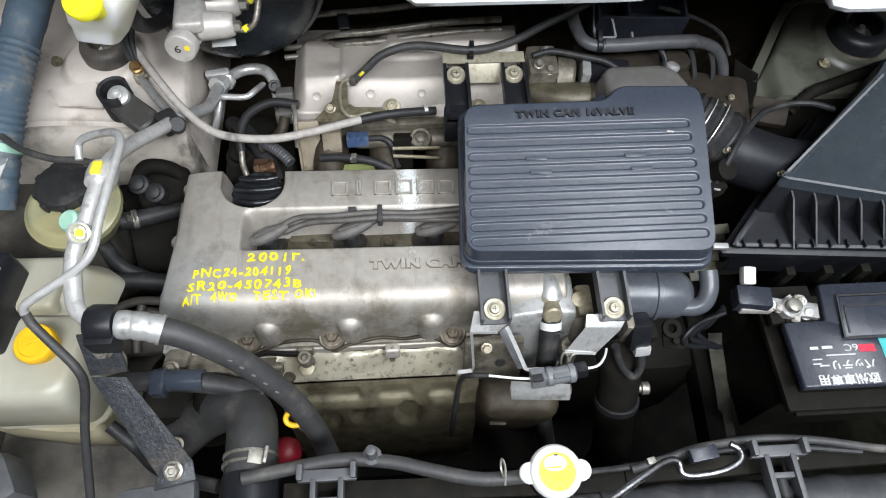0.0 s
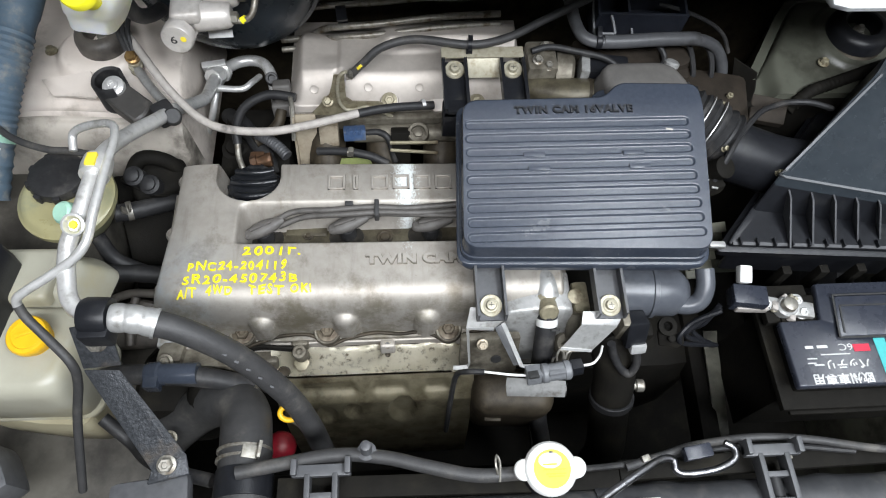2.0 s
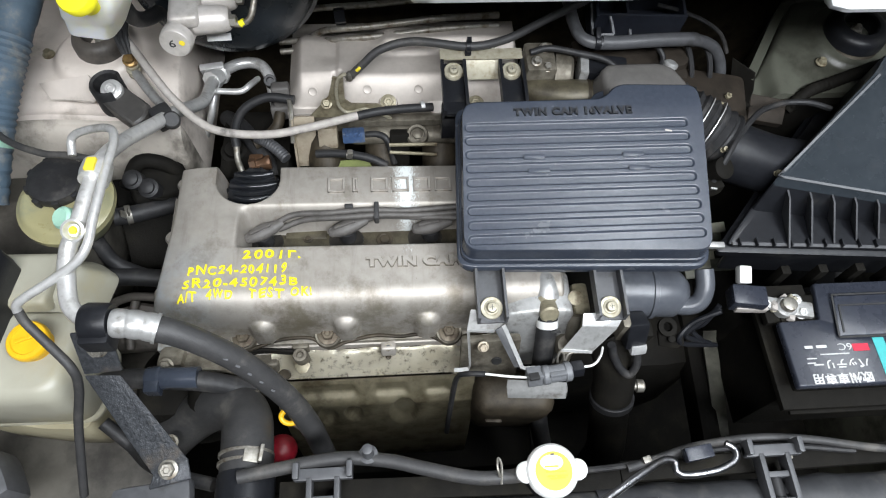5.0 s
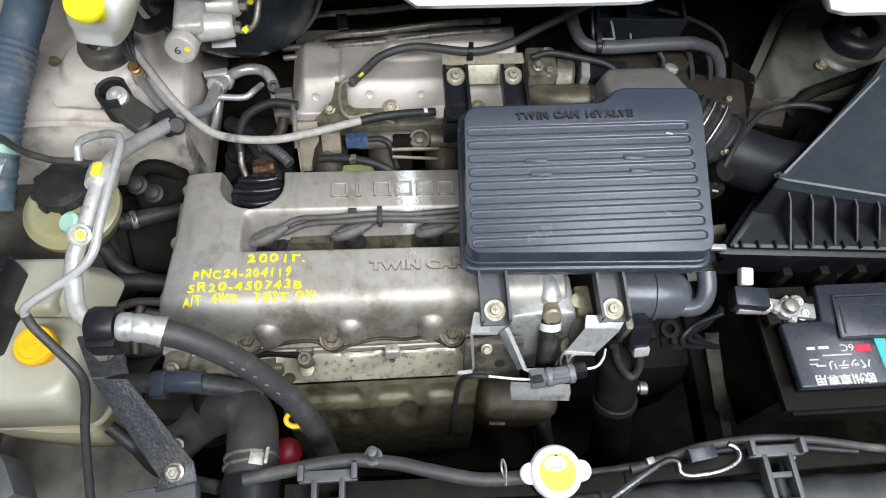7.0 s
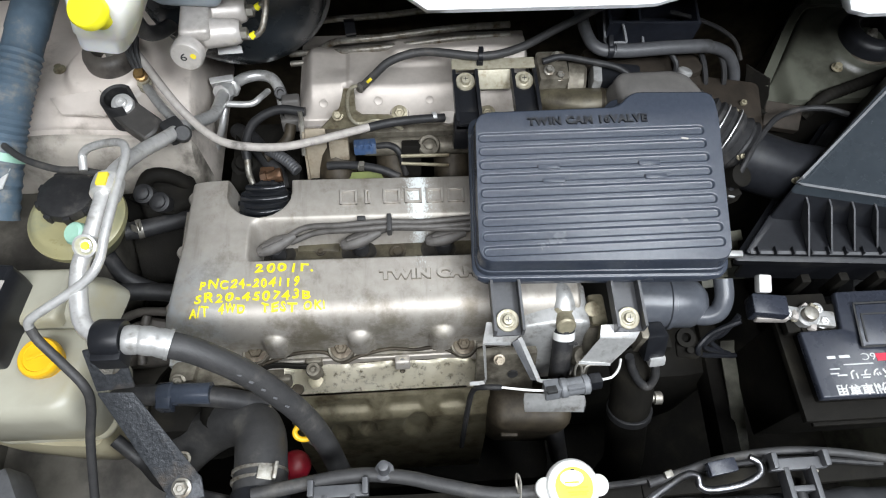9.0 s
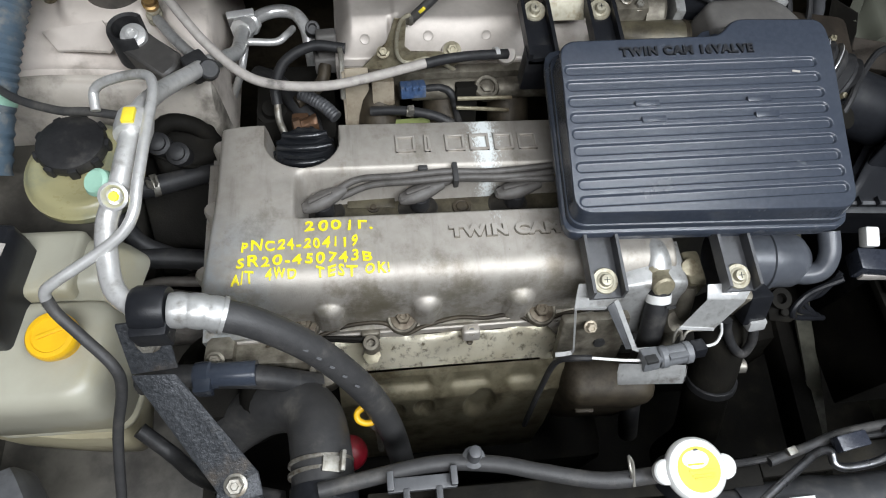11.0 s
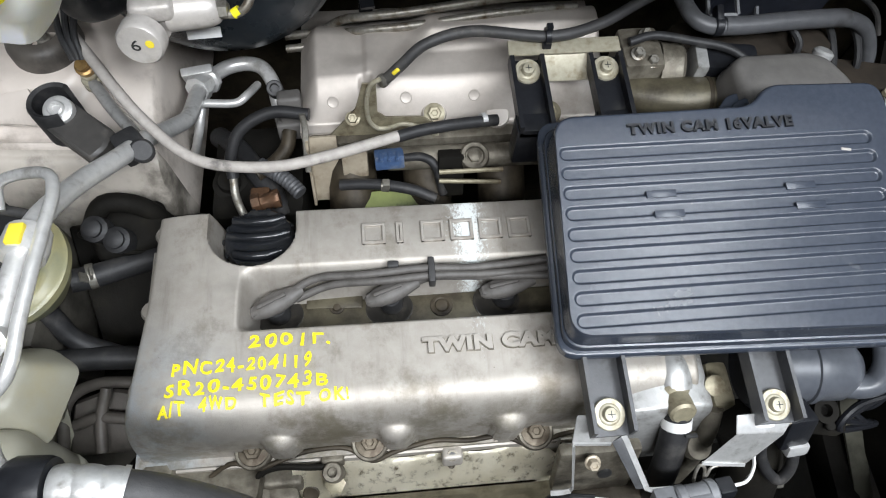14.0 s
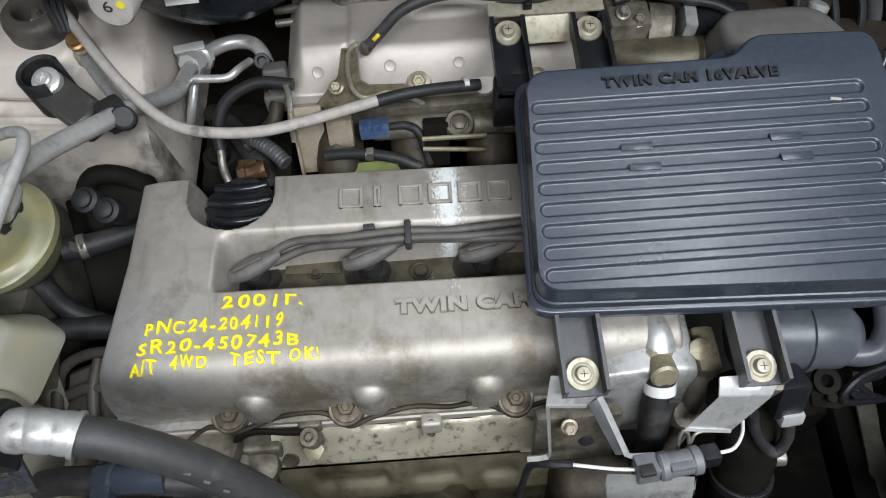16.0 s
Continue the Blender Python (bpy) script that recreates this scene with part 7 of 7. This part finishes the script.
loft(bm, [(-0.545, 0.229), (-0.400, 0.226), (-0.386, 0.290), (-0.390, 0.332), (-0.545, 0.342)], [(0.010, 0.728), (0.004, 0.736), (0.003, 0.745), (0.006, 0.750), (0.003, 0.756), (0.0, 0.80), (0.0, 0.842), (0.003, 0.853), (0.008, 0.860), (0.015, 0.863)], 0.022, 6)
part("front_body", bm, TANK, tank, smooth=50)
bm = nb()
loft(bm, [(-0.520, 0.330), (-0.424, 0.330), (-0.416, 0.396), (-0.520, 0.398)], [(0.0, 0.86), (0.0, 0.874), (0.002, 0.879), (0.006, 0.881)], 0.007, 4)
part("shoulder", bm, TANK, tank, smooth=50)
bm = nb()
lathe(bm, (-0.431, 0.289, 0.862), (0, -0.08, 1), [(0, 0.019), (0.010, 0.019), (0.0105, 0.0215), (0.0125, 0.0222), (0.020, 0.0222), (0.0225, 0.0205), (0.023, 0.0165), (0.0215, 0.0155)], 40)
cap = part("cap", bm, YELLOW, tank, "yellow-orange plastic cap")
bm = nb()
rbox(bm, (-0.431, 0.289, 0.8842), (0.024, 0.004, 0.003), 0.001, (5, 0, 20))
part("grip", bm, YELLOW, cap)

# ---- power steering reservoir ----
ps = thing("steering_reservoir", (-0.402, 0.450, 0.82), "yellowed translucent power steering reservoir with dark cap", "reservoir")
bm = nb()
lathe(bm, (-0.433, 0.474, 0.812), (0, -0.06, 1), [(0, 0.026), (0.005, 0.034), (0.022, 0.044), (0.042, 0.052), (0.049, 0.055), (0.050, 0.0575), (0.058, 0.0575), (0.060, 0.054), (0.066, 0.050), (0.068, 0.042), (0.064, 0.036)], 48)
part("bowl", bm, BOWL, ps, smooth=50)
bm = nb()
lathe(bm, (-0.441, 0.492, 0.872), (0, 0, 1), [(0, 0.030), (0.006, 0.034), (0.012, 0.035), (0.018, 0.033), (0.020, 0.028), (0.021, 0.018)], 26)
steer_cap = part("cap", bm, RUBBER, ps, "dark knurled cap")
for k in range(9):
    a = 2 * math.pi * k / 9
    bm = nb()
    rbox(bm, (-0.441 + 0.034 * math.cos(a), 0.492 + 0.034 * math.sin(a), 0.882), (0.007, 0.009, 0.013), 0.002, (0, 0, math.degrees(a)))
    part("knurl", bm, RUBBER, steer_cap)
bm = nb()
tube(bm, [(-0.398, 0.478, 0.818), (-0.378, 0.485, 0.812), (-0.345, 0.502, 0.80), (-0.30, 0.525, 0.785), (-0.27, 0.54, 0.77)], 0.0118, 16, 6)
part("hose", bm, RUBBER, ps)
bm = nb()
lathe(bm, (-0.384, 0.483, 0.814), (0.9, 0.35, -0.2), [(0, 0.0128), (0.007, 0.0128)], 18)
for k in (-1, 1):
    rbox(bm, (-0.378 + 0.003 * k, 0.478 + 0.002 * k, 0.828), (0.003, 0.010, 0.009), 0.001, (0, 25 * k, 20))
part("clamp", bm, STEEL, ps)
bm = nb()
tube(bm, [(-0.42, 0.455, 0.82), (-0.415, 0.445, 0.80), (-0.40, 0.43, 0.775), (-0.35, 0.415, 0.75)], 0.010, 14, 6)
part("outlet_hose", bm, RUBBER, ps)

# ---- fuse box and corner items ----
fuse = thing("fuse_box", (-0.50, 0.34, 0.85), "black plastic fuse box at the wing", "fuse box")
bm = nb()
loft(bm, [(-0.560, 0.285), (-0.470, 0.280), (-0.455, 0.378), (-0.56, 0.385)], [(0.004, 0.84), (0.0, 0.90), (0.0, 0.924), (0.003, 0.928)], 0.006)
part("case", bm, BLACK_PLASTIC, fuse)
for y, w in ((0.318, 0.006), (0.326, 0.006)):
    bm = nb()
    rbox(bm, (-0.468, y, 0.9285), (0.018, 0.003, 0.0006), 0.0, (0, 0, 80))
    part("print_bar", bm, LABEL_RED, fuse)
bm = nb()
rbox(bm, (-0.463, 0.352, 0.9287), (0.008, 0.012, 0.0006), 0.0, (0, 0, -10))
part("print_bar", bm, GREY_SLEEVE, fuse)
blue = hose("drain_tube", [(-0.476, 0.730, 0.99), (-0.482, 0.690, 0.98), (-0.492, 0.640, 0.962), (-0.507, 0.590, 0.935), (-0.522, 0.540, 0.90), (-0.535, 0.48, 0.86)], 0.024, BLUE_DUCT, "dusty blue corrugated drain tube", "tube", 20, 14, lambda s: 1.0 + (0.05 * math.sin(s * 2 * math.pi / 0.0085) if s > 0.085 else -0.05 if s > 0.06 else 0.0))
bm = nb()
lathe(bm, (-0.520, 0.546, 0.906), (-0.25, -0.85, -0.55), [(0, 0.0262), (0.010, 0.0262)], 24)
part("band", bm, GREEN, blue, "green band")
bm = nb()
prism(bm, [(-0.522, 0.556, 0.905), (-0.502, 0.545, 0.905), (-0.510, 0.495, 0.90), (-0.530, 0.49, 0.90)], (0, 0, 0.0015), 0.0)
single("paper_tag", bm, LABEL_WHITE, "crumpled white paper tag", "tag")
hose("bonnet_cable", [(-0.545, 0.585, 0.922), (-0.531, 0.565, 0.923), (-0.486, 0.524, 0.925), (-0.434, 0.496, 0.935), (-0.400, 0.487, 0.942), (-0.37, 0.478, 0.945)], 0.0042, DUSTY_RUBBER, "dusty black bonnet cable", "cable", 10)
pb = thing("pump_bracket", (-0.36, 0.53, 0.74), "dark cast bracket with dull bolts behind the reservoir", "bracket")
bm = nb()
prism(bm, [(-0.395, 0.520, 0.835), (-0.352, 0.500, 0.828), (-0.325, 0.512, 0.80), (-0.330, 0.545, 0.79), (-0.385, 0.550, 0.82)], (0, 0.005, -0.02), 0.003)
part("plate", bm, DARK, pb)
bm = nb()
rbox(bm, (-0.352, 0.535, 0.80), (0.075, 0.05, 0.05), 0.014, (15, 10, 20), 3)
tube(bm, [(-0.385, 0.53, 0.82), (-0.365, 0.545, 0.845), (-0.335, 0.55, 0.83), (-0.315, 0.545, 0.79)], 0.010, 12, 5)
part("dark_lump", bm, DARK, pb, "dark lump beside the strut tower")
for p in ((-0.372, 0.522, 0.838), (-0.352, 0.512, 0.832)):
    bm = nb()
    lathe(bm, p, (0, -0.4, 1), [(-0.02, 0.013), (0.004, 0.013), (0.006, 0.009), (0.010, 0.009), (0.012, 0.006)], 16)
    part("boss", bm, RUBBER, pb)
bm = nb()
rbox(bm, (-0.53, 0.155, 0.74), (0.09, 0.06, 0.06), 0.012, (0, 0, 30))
single("headlamp_back", bm, GREY_MID, "dull grey back of the headlamp", "headlamp")

# ---- relay bracket on the strut tower ----
relay = thing("relay", (-0.38, 0.605, 0.885), "black boxed relay with white-headed bolt on a pale bracket", "relay")
bm = nb()
prism(bm, [(-0.3989, 0.5908, 0.922), (-0.3822, 0.6188, 0.922), (-0.3699, 0.6108, 0.922), (-0.3284, 0.5756, 0.922), (-0.3333, 0.5566, 0.922), (-0.3442, 0.5442, 0.922)], (0.001, 0.004, -0.032), 0.003)
part("case", bm, RELAY_GREY, relay)
bm = nb()
arc = [radians(60 + 240 * k / 16) for k in range(17)]
rings_to(bm, [[Vector((-0.3815 + r * math.cos(a), 0.6025 + r * math.sin(a), z)) for r, z in ((0.0165, 0.893), (0.0215, 0.893), (0.0215, 0.932), (0.0200, 0.935), (0.0165, 0.933))] for a in arc])
part("collar", bm, RUBBER, relay)
bm = nb()
lathe(bm, (-0.3765, 0.5968, 0.926), (0, -0.35, 1), [(-0.004, 0.0132), (0.003, 0.0132), (0.0045, 0.0115), (0.005, 0.0075), (0.008, 0.0070), (0.009, 0.0058), (0.009, 0.004), (0.006, 0.003)], 24)
part("bolt", bm, ALU, relay, "bright-headed bolt")
bm = nb()
prism(bm, [(-0.489, 0.639, 0.893), (-0.476, 0.638, 0.896), (-0.419, 0.638, 0.908), (-0.403, 0.610, 0.902), (-0.413, 0.605, 0.893), (-0.437, 0.612, 0.890), (-0.471, 0.615, 0.888)], (0, 0, 0.003), 0.0008)
part("bracket", bm, PAINT, relay, "beige painted bracket")
# clutch cable with its brass end
cab = hose("clutch_cable", [(-0.396, 0.706, 0.966), (-0.3787, 0.684, 0.962), (-0.3673, 0.6667, 0.956), (-0.3458, 0.6377, 0.949), (-0.3234, 0.6075, 0.939), (-0.3027, 0.5831, 0.928), (-0.2697, 0.5520, 0.918), (-0.2376, 0.5370, 0.914), (-0.186, 0.532, 0.913), (-0.140, 0.539, 0.914), (-0.073, 0.556, 0.916)], 0.0052, GREY_SLEEVE, "pale grey sheathed cable hanging across the engine", "cable", 12)
bm = nb()
tube(bm, [(-0.074, 0.555, 0.916), (-0.053, 0.562, 0.914), (-0.030, 0.567, 0.912), (-0.008, 0.573, 0.907), (0.022, 0.580, 0.900)], 0.0056, 12, 6)
part("end_sleeve", bm, RUBBER, cab, "black rubber end sleeve")
bm = nb()
lathe(bm, (0.006, 0.578, 0.904), (1, 0.25, -0.2), [(0, 0.0066), (0.005, 0.0066)], 14)
part("clamp", bm, WHITE_STEEL, cab)
bm = nb()
lathe(bm, (-0.372, 0.664, 0.905), (0.1, -0.4, 1), [(-0.03, 0.007), (0.0, 0.007), (0.001, 0.009), (0.007, 0.009), (0.008, 0.0065), (0.014, 0.006)], 14)
brass = single("cable_end", bm, BRASS, "small yellow-brass cable end", "fitting")
for k, (dz, r) in enumerate(((-0.004, 0.0085), (-0.010, 0.0095), (-0.016, 0.0085))):
    bm = nb()
    lathe(bm, (-0.371, 0.662 - 0.002 * k, 0.905 + dz), (0.1, -0.4, 1), [(0, r - 0.001), (0.0015, r), (0.003, r - 0.001)], 16)
    part("ring", bm, WASHER, brass, "pale ring")
bm = nb()
rbox(bm, (-0.388, 0.695, 0.969), (0.009, 0.011, 0.006), 0.002, (-20, 0, 35))
part("tag", bm, LABEL_YELLOW, cab, "small yellow tag")
for k in range(3):
    hose("reservoir_wire", [(-0.360 + 0.004 * k, 0.635, 0.948), (-0.366 + 0.006 * k, 0.650, 0.965), (-0.362 + 0.008 * k, 0.665, 0.99), (-0.35, 0.68, 1.01)], 0.003, RUBBER, "thin black wire behind the reservoir", "cable", 8, group="reservoir wires")
bm = nb()
rbox(bm, (-0.310, 0.556, 0.922), (0.025, 0.026, 0.024), 0.006, (0, 0, 35))
lathe(bm, (-0.297, 0.546, 0.928), (0.3, -0.5, 0.8), [(-0.008, 0.0105), (0.005, 0.0105), (0.007, 0.0085)], 18)
single("pipe_clip", bm, RUBBER, "black rubber pipe clip", "clip")
hose("clutch_pipe", [(-0.370, 0.658, 0.892), (-0.350, 0.628, 0.893), (-0.326, 0.596, 0.898), (-0.306, 0.570, 0.905)], 0.0062, CRIMP, "dull grey pipe from the brass cable end", "pipe", 12)
hose("small_pipe", [(-0.285, 0.668, 0.840), (-0.273, 0.668, 0.840), (-0.245, 0.667, 0.840), (-0.232, 0.679, 0.840), (-0.228, 0.708, 0.820)], 0.0045, ALU, "small aluminium branch pipe", "pipe", 10, group="branch pipes")
hose("small_pipe", [(-0.284, 0.690, 0.830), (-0.288, 0.667, 0.820), (-0.296, 0.652, 0.800), (-0.313, 0.653, 0.760)], 0.0050, ALU, "small aluminium branch pipe", "pipe", 10, group="branch pipes")

# ---- hoses behind the oil cap ----
hose("coolant_hose", [(-0.160, 0.611, 0.884), (-0.197, 0.616, 0.884), (-0.229, 0.606, 0.872), (-0.243, 0.588, 0.852), (-0.243, 0.572, 0.838)], 0.0062, RUBBER, "black rubber coolant hose looping behind the oil cap", "hose", 12)
hose("coolant_tube", [(-0.243, 0.574, 0.840), (-0.242, 0.556, 0.830), (-0.236, 0.540, 0.822), (-0.230, 0.53, 0.80)], 0.0042, STEEL, "thin steel coolant tube", "pipe", 10)
hose("ribbed_hose", [(-0.216, 0.583, 0.843), (-0.202, 0.5745, 0.842), (-0.188, 0.563, 0.841), (-0.175, 0.549, 0.838)], 0.0078, GREY_MID, "short dark grey corrugated hose", "hose", 14, 16, lambda s: 1.0 + 0.05 * math.sin(s * 2 * math.pi / 0.0042))
bm = nb()
lathe(bm, (-0.225, 0.545, 0.828), (1, 0.2, 0.05), [(0, 0.010), (0.008, 0.011), (0.009, 0.0085), (0.020, 0.0085), (0.022, 0.010), (0.028, 0.010)], 8)
rbox(bm, (-0.218, 0.556, 0.815), (0.02, 0.018, 0.03), 0.003)
single("pipe_union", bm, COPPER, "brown tarnished copper pipe union", "fitting")
idle = thing("idle_valve", (-0.185, 0.64, 0.845), "dusty grey idle control valve behind the oil cap", "valve")
bm = nb()
rbox(bm, (-0.182, 0.638, 0.862), (0.024, 0.020, 0.034), 0.004, (-18, 0, 4), 3)
rbox(bm, (-0.182, 0.634, 0.842), (0.034, 0.030, 0.022), 0.004, (-12, 0, 4), 3)
part("housing", bm, DUSTY_PLASTIC, idle)
bm = nb()
lathe(bm, (-0.198, 0.660, 0.868), (0.1, -0.55, 0.85), [(-0.02, 0.0085), (0.002, 0.0085), (0.003, 0.0075), (0.003, 0.0050), (-0.004, 0.0045)], 20)
part("port", bm, DUSTY_RUBBER, idle, "dark round port")
bm = nb()
tube(bm, [(-0.186, 0.622, 0.846), (-0.190, 0.606, 0.838), (-0.204, 0.592, 0.832), (-0.222, 0.58, 0.83)], 0.0078, 12, 5)
part("outlet", bm, SOOT, idle)
ms = thing("manifold_stay", (-0.225, 0.60, 0.70), "dark greasy bracket casting behind the oil cap", "engine part")
bm = nb()
rbox(bm, (-0.225, 0.60, 0.77), (0.10, 0.12, 0.08), 0.015)
part("casting", bm, DARK, ms)
bm = nb()
tube(bm, [(-0.275, 0.66, 0.79), (-0.25, 0.63, 0.81), (-0.23, 0.60, 0.815), (-0.21, 0.57, 0.81), (-0.20, 0.545, 0.80)], 0.012, 12, 6)
part("pipe", bm, RUBBER, ms)
bm = nb()
lathe(bm, (-0.255, 0.585, 0.80), (0.1, -0.2, 1), [(0, 0.018), (0.012, 0.018), (0.014, 0.012), (0.022, 0.011)], 18)
part("sensor", bm, DARK, ms)

# ---- brake booster, master cylinder and reservoir ----
booster = thing("brake_booster", (-0.235, 0.72, 0.88), "large blue-black brake booster drum with metal master cylinder", "brake booster")
bm = nb()
lathe(bm, (-0.235, 0.80, 0.995), (0, -1, 0.12), [(0, 0.095), (0.05, 0.118), (0.075, 0.122), (0.082, 0.122), (0.084, 0.117), (0.100, 0.112), (0.112, 0.095), (0.120, 0.062), (0.124, 0.03)], 56)
part("drum", bm, BOOSTER, booster, smooth=50)
bm = nb()
rbox(bm, (-0.231, 0.618, 0.990), (0.028, 0.002, 0.0085), 0.0, (-36, 0, 3))
part("label", bm, LABEL_WHITE, booster, "white paper label")
mc = (lambda b: lathe(b, (-0.250, 0.690, 1.010), (-0.012, -0.118, 0.0205), [(0, 0.030), (0.012, 0.030), (0.014, 0.019), (0.050, 0.0185), (0.052, 0.022), (0.062, 0.022), (0.064, 0.0165), (0.100, 0.0165)], 30))(nb())
mc = part("master_cylinder", mc, BRIGHT_CAST, booster, "bright cast aluminium master cylinder")
for at, size in (((-0.233, 0.603, 1.030), (0.046, 0.026, 0.026)), ((-0.227, 0.637, 1.030), (0.044, 0.024, 0.026)), ((-0.256, 0.628, 1.040), (0.034, 0.085, 0.018))):
    bm = nb()
    rbox(bm, at, size, 0.0115, (0, 0, 4), 5)
    part("port_block", bm, BRIGHT_CAST, mc)
for y, x0, x1 in ((0.603, -0.246, -0.207), (0.637, -0.244, -0.204)):
    bm = nb()
    lathe(bm, (x0, y, 1.030), (1, 0.05, 0), [(0, 0.0165), (x1 - x0 - 0.008, 0.0150), (x1 - x0 - 0.002, 0.0130), (x1 - x0, 0.0110)], 26)
    part("port_boss", bm, BRIGHT_CAST, mc)
bm = nb()
lathe(bm, (-0.2612, 0.582, 1.0285), (-0.012, -0.118, 0.0205), [(0, 0.0155), (0.002, 0.0175), (0.014, 0.0175), (0.016, 0.016), (0.0162, 0.011)], 34)
end = part("end_cap", bm, BRIGHT_CAST, mc, "pale round end cap")
end_n = Vector((-0.012, -0.118, 0.0205)).normalized()
end_u = Vector((1, -0.1, 0)).normalized()
end_v = end_u.cross(-end_n) * -1
if end_v.z < 0:
    end_v = -end_v
end_c = Vector((-0.2612, 0.582, 1.0285)) + end_n * 0.0166
write("digit", "6", 0.013, 0.0002, lambda v: end_c + end_u * (v.x - 0.006) + end_v * (v.y - 0.004) + end_n * v.z, PRINT_DARK, mc, "dark stamped digit", width=0.007)
bm = nb()
lathe(bm, end_c + end_u * 0.0085 + end_v * 0.002, end_n, [(0, 0.0033), (0.0004, 0.0033)], 12)
part("paint_dot", bm, LABEL_YELLOW, mc)
for y, pts in ((0.601, [(-0.212, 0.600, 1.030), (-0.196, 0.598, 1.028), (-0.184, 0.601, 1.034), (-0.178, 0.612, 1.046), (-0.174, 0.63, 1.06), (-0.165, 0.66, 1.085), (-0.16, 0.72, 1.09)]), (0.637, [(-0.208, 0.637, 1.032), (-0.192, 0.637, 1.034), (-0.180, 0.640, 1.042), (-0.168, 0.65, 1.060), (-0.155, 0.67, 1.085), (-0.15, 0.73, 1.09)])):
    bm = nb()
    lathe(bm, (pts[0][0] - 0.004, y, 1.030), (1, 0, 0), [(0, 0.010), (0.006, 0.010), (0.007, 0.0075), (0.016, 0.007), (0.017, 0.005)], 6)
    part("pipe_nut", bm, STEEL, mc)
    bm = nb()
    tube(bm, pts, 0.0036, 10, 6)
    part("brake_pipe", bm, STEEL, mc)
    bm = nb()
    lathe(bm, Vector(pts[4]), Vector(pts[5]) - Vector(pts[4]), [(0, 0.0042), (0.007, 0.0042)], 10)
    part("paint_mark", bm, LABEL_TEAL, mc, "cyan paint mark")
    bm = nb()
    lathe(bm, Vector(pts[1]), Vector(pts[2]) - Vector(pts[1]), [(0, 0.0042), (0.006, 0.0042)], 10)
    part("paint_mark", bm, YELLOW_CAP, mc, "yellow paint mark")
bm = nb()
loft(bm, [(-0.300, 0.622), (-0.222, 0.615), (-0.218, 0.690), (-0.300, 0.690)], [(0.010, 1.046), (0.004, 1.052), (0.0, 1.060), (0.0, 1.078), (0.004, 1.086), (0.010, 1.088)], 0.010)
part("feed_tank", bm, FEED, booster, "grey-blue translucent feed tank")
bm = nb()
tube(bm, [(-0.14, 0.665, 1.055), (-0.12, 0.66, 1.045), (-0.10, 0.665, 1.04), (-0.09, 0.68, 1.05), (-0.085, 0.72, 1.07)], 0.004, 10, 6)
part("vacuum_pipe", bm, STEEL, booster)
res = thing("brake_reservoir", (-0.31, 0.53, 1.09), "milky white brake fluid reservoir with bright yellow cap", "reservoir")
bm = nb()
rings = []
for z, grow, lean in ((1.096, -0.006, 0.0), (1.099, 0.0, 0.0), (1.118, 0.0005, 0.004), (1.122, 0.004, 0.008), (1.165, 0.005, 0.022), (1.172, 0.0, 0.024), (1.175, -0.008, 0.024)):
    pts = [(-0.334, 0.511), (-0.292, 0.503), (-0.283, 0.527), (-0.279, 0.608), (-0.349, 0.610)]
    rings.append([Vector((p.x + lean, p.y - lean * 0.2, z)) for p in outline(pts, 0.010, -grow)])
rings_to(bm, rings)
part("body", bm, RESERVOIR, res, smooth=60)
bm = nb()
lathe(bm, (-0.293, 0.493, 1.158), (-0.1, -0.45, 0.8), [(-0.015, 0.010), (0, 0.012), (0.002, 0.0165), (0.010, 0.0165), (0.012, 0.015), (0.0125, 0.008)], 34)
part("cap", bm, YELLOW_CAP, res, "bright yellow screw cap")
bm = nb()
tube(bm, [(-0.31, 0.58, 1.10), (-0.31, 0.59, 1.07), (-0.315, 0.61, 1.03), (-0.32, 0.65, 0.99), (-0.31, 0.69, 0.97), (-0.28, 0.72, 0.98)], 0.009, 12, 6)
part("outlet", bm, RUBBER, res)
bm = nb()
strap(bm, [(-0.315, 0.595, 1.10), (-0.318, 0.615, 1.09), (-0.32, 0.66, 1.05), (-0.32, 0.75, 1.03), (-0.32, 0.85, 1.03)], 0.02, 0.003, (1, 0, 0))
part("bracket", bm, BLACK_PLASTIC, res)

# ---- small pipes and wires between the drum and the plenum ----
hose("vacuum_line", [(-0.165, 0.752, 0.905), (-0.12, 0.748, 0.915), (-0.05, 0.742, 0.925), (0.02, 0.740, 0.935), (0.10, 0.745, 0.94)], 0.0045, STEEL, "thin dull vacuum line behind the plenum", "pipe", 8)
# ---- cast mount beside the engine ----
mountb = thing("engine_mount", (-0.39, 0.36, 0.64), "dull brown-grey ribbed cast engine mount bracket", "engine mount")
bm = nb()
prism(bm, [(-0.432, 0.335, 0.700), (-0.345, 0.335, 0.705), (-0.338, 0.385, 0.728), (-0.385, 0.395, 0.732), (-0.425, 0.385, 0.725)], (0, 0.004, -0.02), 0.004)
part("web", bm, MOUNT_DUST, mountb)
for pts in ([(-0.432, 0.338, 0.712), (-0.425, 0.380, 0.735), (-0.395, 0.397, 0.742), (-0.345, 0.395, 0.742)], [(-0.393, 0.335, 0.712), (-0.392, 0.365, 0.728), (-0.385, 0.393, 0.740)], [(-0.42, 0.362, 0.72), (-0.392, 0.366, 0.728), (-0.350, 0.360, 0.725)]):
    bm = nb()
    tube(bm, pts, 0.006, 10, 6)
    part("rib", bm, MOUNT_DUST, mountb)
hose("lower_line", [(-0.42, 0.41, 0.78), (-0.38, 0.415, 0.768), (-0.34, 0.415, 0.758), (-0.30, 0.41, 0.75)], 0.012, RUBBER, "black hose low beside the engine", "hose", 12)
